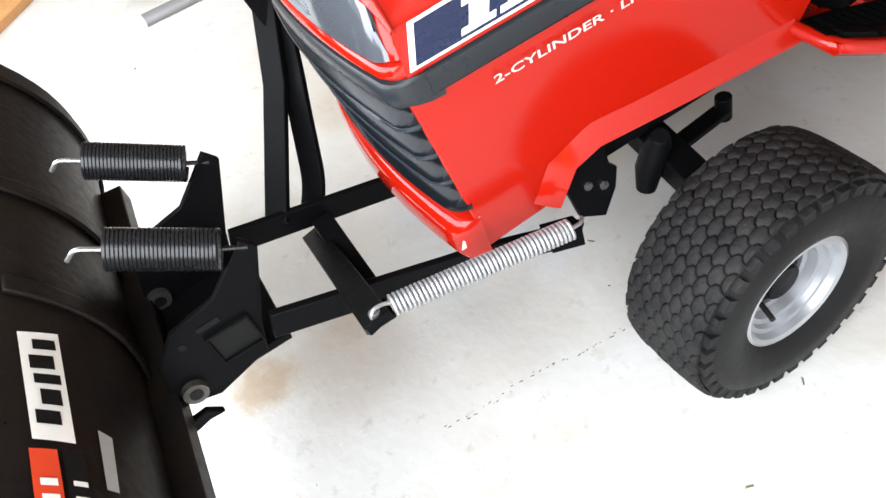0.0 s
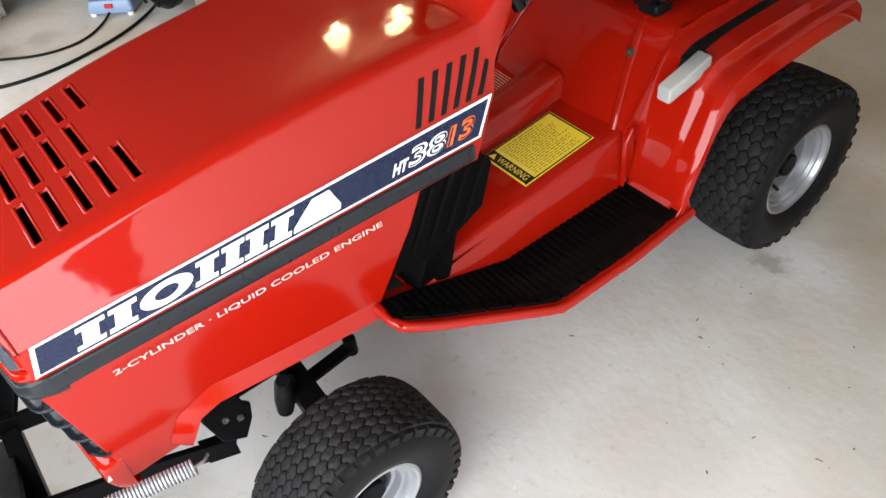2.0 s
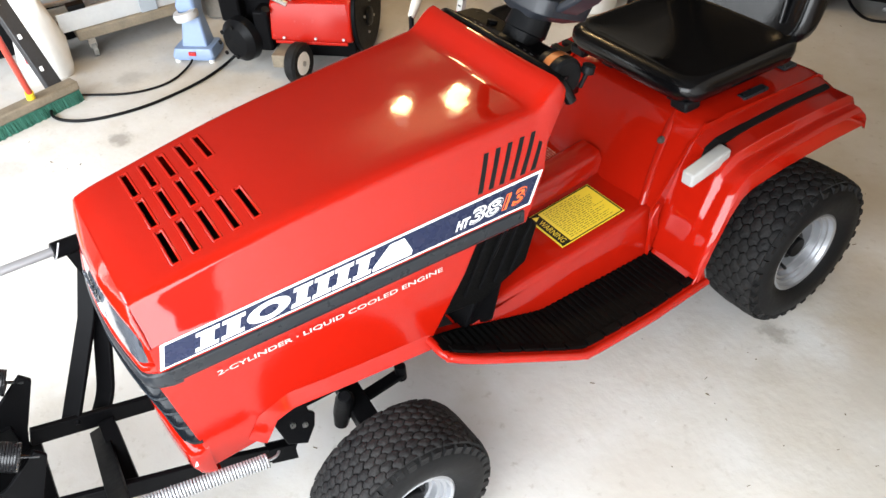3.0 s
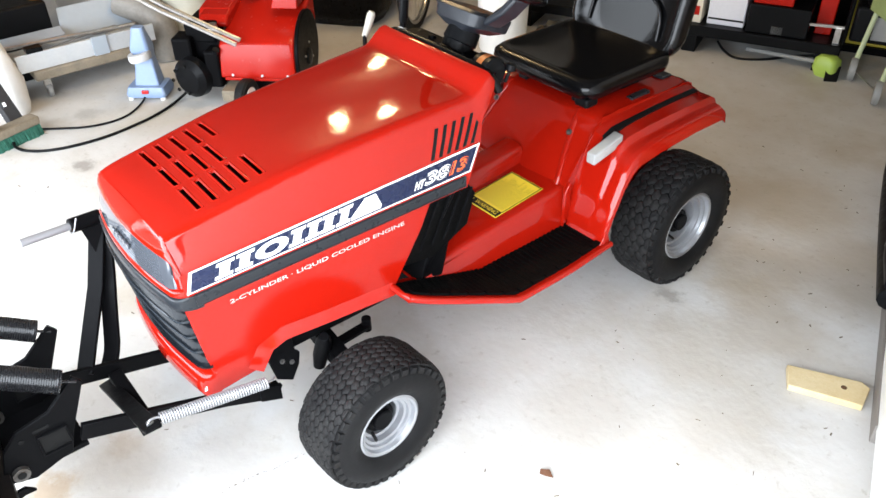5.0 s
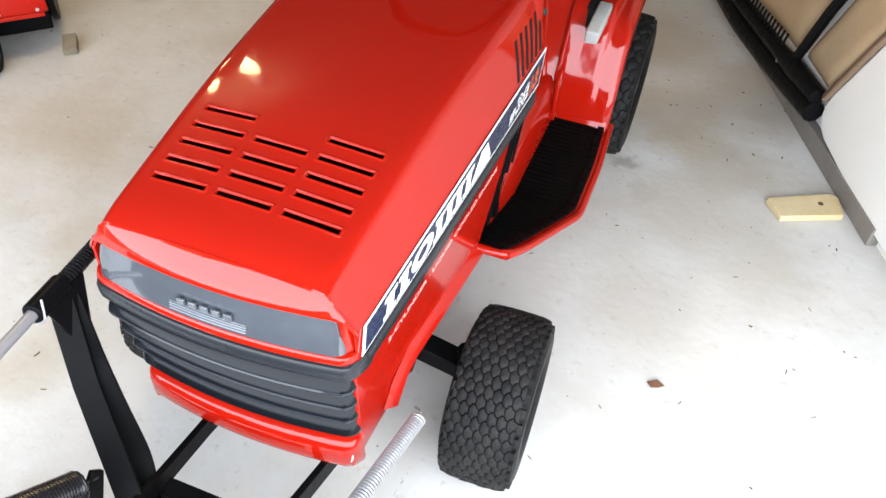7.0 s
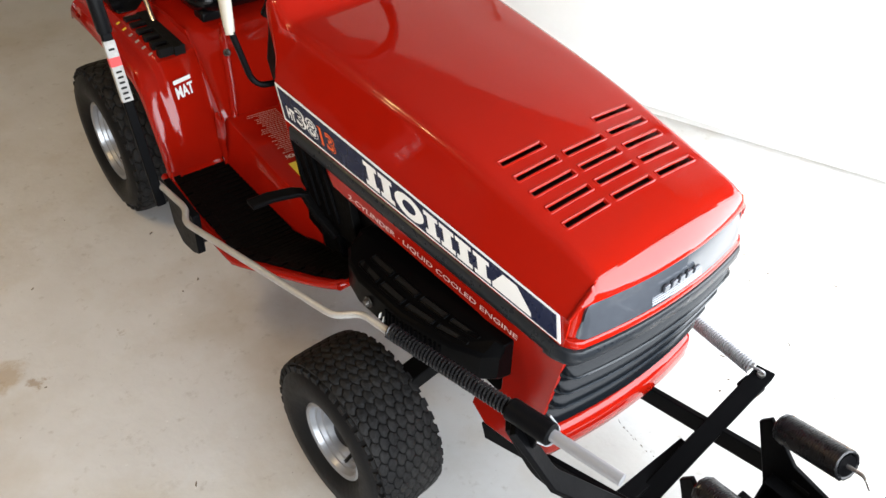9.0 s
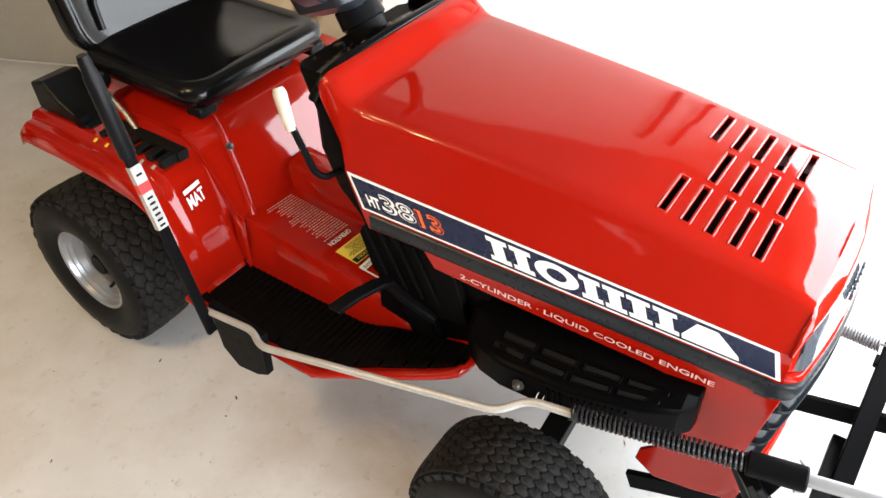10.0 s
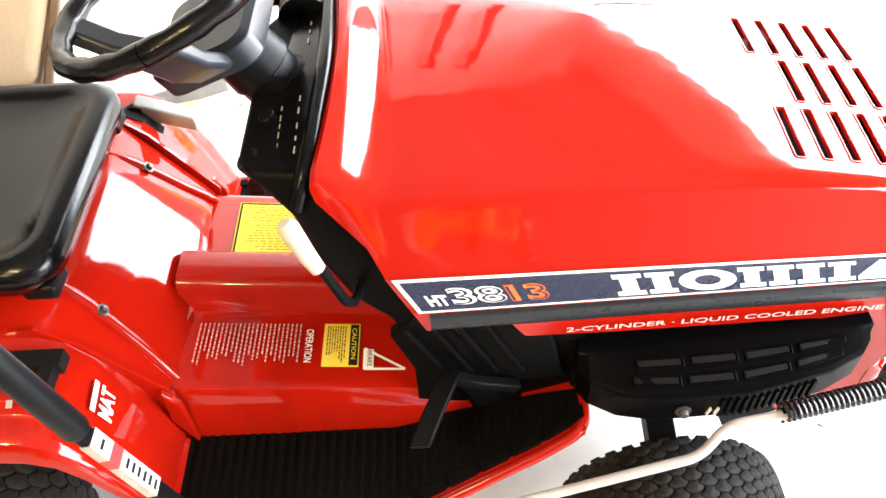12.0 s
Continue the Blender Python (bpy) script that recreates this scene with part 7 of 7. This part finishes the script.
rail = part("silver_rail", bar([room(-3.03, 0.42, 0.245), room(-3.03, 0.72, 0.235)], 0.014, 0.014), STEEL)
tagged(rail, "bright metal rail lying over the bench", "rail")
part("rail_foot", slab(-3.05, -3.01, 0.44, 0.47, 0.161, 0.24), STEEL, rail)
part("rail_foot", slab(-3.05, -3.01, 0.66, 0.69, 0.161, 0.232), STEEL, rail)
carton("grey_box", "small grey steel box on the bench", -3.06, -3.0, 0.72, 0.79, 0.161, 0.215, GREYPOST)
carton("black_crate", "black plastic crate at the back wall", -3.70, -3.32, 2.35, 3.0, 0.0, 0.55, PLASTIC)
carton("red_crate", "dark red crate beside the bicycle", -3.5, -3.15, 3.76, 4.2, 0.0, 0.6, RED2)
cord("loose_wire", "loose black wire with a white plug on the floor", [(-0.80, 3.42, 0.02), (-0.72, 3.36, 0.006), (-0.60, 3.30, 0.006), (-0.48, 3.42, 0.006), (-0.40, 3.60, 0.006), (-0.30, 3.62, 0.03)], 0.007)
# lime green string trimmer in the corner
LIME = material("lime_plastic", (0.36, 0.50, 0.08), 0.4)
trim = thing("string_trimmer", "lime green string trimmer lying on the floor", "trimmer", (0, 0, 0))
part("motor", loft([ring_rect(-0.17, w, 3.47 - w * 0.6, 3.47 + w, z, 0.03) for z, w in ((0.0, 0.05), (0.04, 0.065), (0.09, 0.06), (0.11, 0.04))]), LIME, trim, smooth=45)
part("guard", prism([(-0.13, 3.40, 0.0), (-0.08, 3.44, 0.0), (-0.10, 3.49, 0.06), (-0.15, 3.44, 0.06)], (0, 0.008, 0.004)), INK, trim)
part("shaft", tube([(-0.19, 3.49, 0.06), (-0.60, 3.40, 0.04)], 0.012, 10), GREYPOST, trim)
CART_WHEELS = (Vector((-0.05, 3.52, 0)), Vector((0.176, 3.332, 0)))
cart = thing("folding_cart", "pale green folding cart with grey wheels at the wall", "cart", (0, 0, 0))
PALEGREEN = material("pale_green_tube", (0.42, 0.48, 0.28), 0.45)
wa, wb_ = CART_WHEELS
for w_ in (wa, wb_):
    wh = part("cart_wheel", moved(lathe([(0.0005, -0.018), (0.035, -0.018), (0.058, -0.016), (0.062, 0.0), (0.058, 0.016), (0.035, 0.018), (0.0005, 0.018)], 24), Matrix.Translation(w_ + Vector((0, 0, 0.062))) @ Matrix.Rotation(ROOM_TURN + radians(90), 4, 'Z')), GREYPOST, cart, "grey plastic wheel")
    part("cart_leg", tube([w_ + Vector((0, 0, 0.07)), w_ - E1 * 0.10 - E2 * 0.06 + Vector((0, 0, 0.55)), w_ - E1 * 0.14 - E2 * 0.08 + Vector((0, 0, 1.0))], 0.013, 10), PALEGREEN, cart)
part("cart_axle", tube([wa + Vector((0, 0, 0.062)), wb_ + Vector((0, 0, 0.062))], 0.005, 8), STEEL, cart)
part("cart_cloth", prism([wa - E1 * 0.06 + Vector((0, 0, 0.36)), wb_ - E1 * 0.06 + Vector((0, 0, 0.36)), wb_ - E1 * 0.14 + Vector((0, 0, 0.95)), wa - E1 * 0.14 + Vector((0, 0, 0.95))], (0.008, 0, 0.004)), material("green_canvas", (0.26, 0.32, 0.12), 0.8, vary=0.2), cart)

# black rag heap, leaf and litter on the floor
bag("work_glove", "black oily rag heap on the floor", (-1.72, 2.05, 0), 0.10, 0.16, 0.055, SEAL, 9)
LEAF = material("dead_leaf", (0.16, 0.07, 0.035), 0.8)
leaf = part("dead_leaf", ([(0, 0, 0.002), (0.022, 0.012, 0.010), (0.045, 0.004, 0.004), (0.030, -0.014, 0.012), (0.012, -0.016, 0.006), (0.02, 0.0, 0.018)], [(0, 5, 1), (1, 5, 2), (2, 5, 3), (3, 5, 4), (4, 5, 0)]), LEAF, thick=0.0015)
leaf.location = (0.70, 0.478, 0.001)
tagged(leaf, "curled brown dead leaf on the concrete", "leaf")
lr = random.Random(11)
grit = []
rnd_c = random.Random(71)
for i in range(150):
    x, y = lr.uniform(-2.6, 1.4), lr.uniform(-1.3, 3.2)
    if lr.random() < 0.6:
        x, y = lr.uniform(0.45, 1.25), lr.uniform(-0.3, 2.6)
    if (Vector((x, y, 0)) - ORG).dot(E2) < 0.06:
        continue
    L, W, a = lr.uniform(0.002, 0.010), lr.uniform(0.001, 0.0026), lr.uniform(0, 6.3)
    m = Matrix.Translation((x, y, 0.0002)) @ Matrix.Rotation(a, 4, 'Z')
    grit.append(moved(loft([[Vector((-L, -W, 0)), Vector((L, -W * 0.4, 0)), Vector((L * 0.7, W, 0)), Vector((-L * 0.6, W, 0))], [Vector((-L * 0.8, -W * 0.6, W)), Vector((L * 0.8, -W * 0.3, W)), Vector((L * 0.5, W * 0.6, W)), Vector((-L * 0.4, W * 0.6, W))]]), m))
for k in range(34):
    f = k / 33 + rnd_c.uniform(-0.02, 0.02)
    a, r = rnd_c.uniform(1.2, 1.9), rnd_c.uniform(0.0008, 0.0024)
    spot = Vector((0.231 - 0.034 * f + rnd_c.uniform(-0.004, 0.004) + 0.006 * math.sin(9 * f), 0.02 - 0.36 * f, 0.0003))
    tip = Vector((math.cos(a), math.sin(a), 0)) * r * rnd_c.uniform(1.2, 3.0)
    side = Vector((-math.sin(a), math.cos(a), 0)) * r * 0.5
    grit.append(loft([[spot - tip, spot + side, spot + tip, spot - side], [spot - tip * 0.6 + Vector((0, 0, 0.001)), spot + side * 0.6 + Vector((0, 0, 0.001)), spot + tip * 0.6 + Vector((0, 0, 0.001)), spot - side * 0.6 + Vector((0, 0, 0.001))]]))
g = part("floor_litter", joined(*grit), material("dry_litter", (0.10, 0.075, 0.05), 0.9, second=(0.2, 0.16, 0.10), scale=30), smooth=0)
tagged(g, "bits of dry grass and grit scattered on the concrete", "litter", kind="stuff")

ply = part("plywood_sheet", prism([(-1.95, -1.19, 0.0), (-2.62, -0.44, 0.0), (-3.1, -0.87, 0.0), (-2.43, -1.62, 0.0)], (0, 0, 0.03)), material("orange_ply", (0.52, 0.27, 0.10), 0.55, second=(0.40, 0.18, 0.06), scale=5, bump=0.08), bevel=0.003)
tagged(ply, "orange brown plywood sheet lying on the floor", "board")
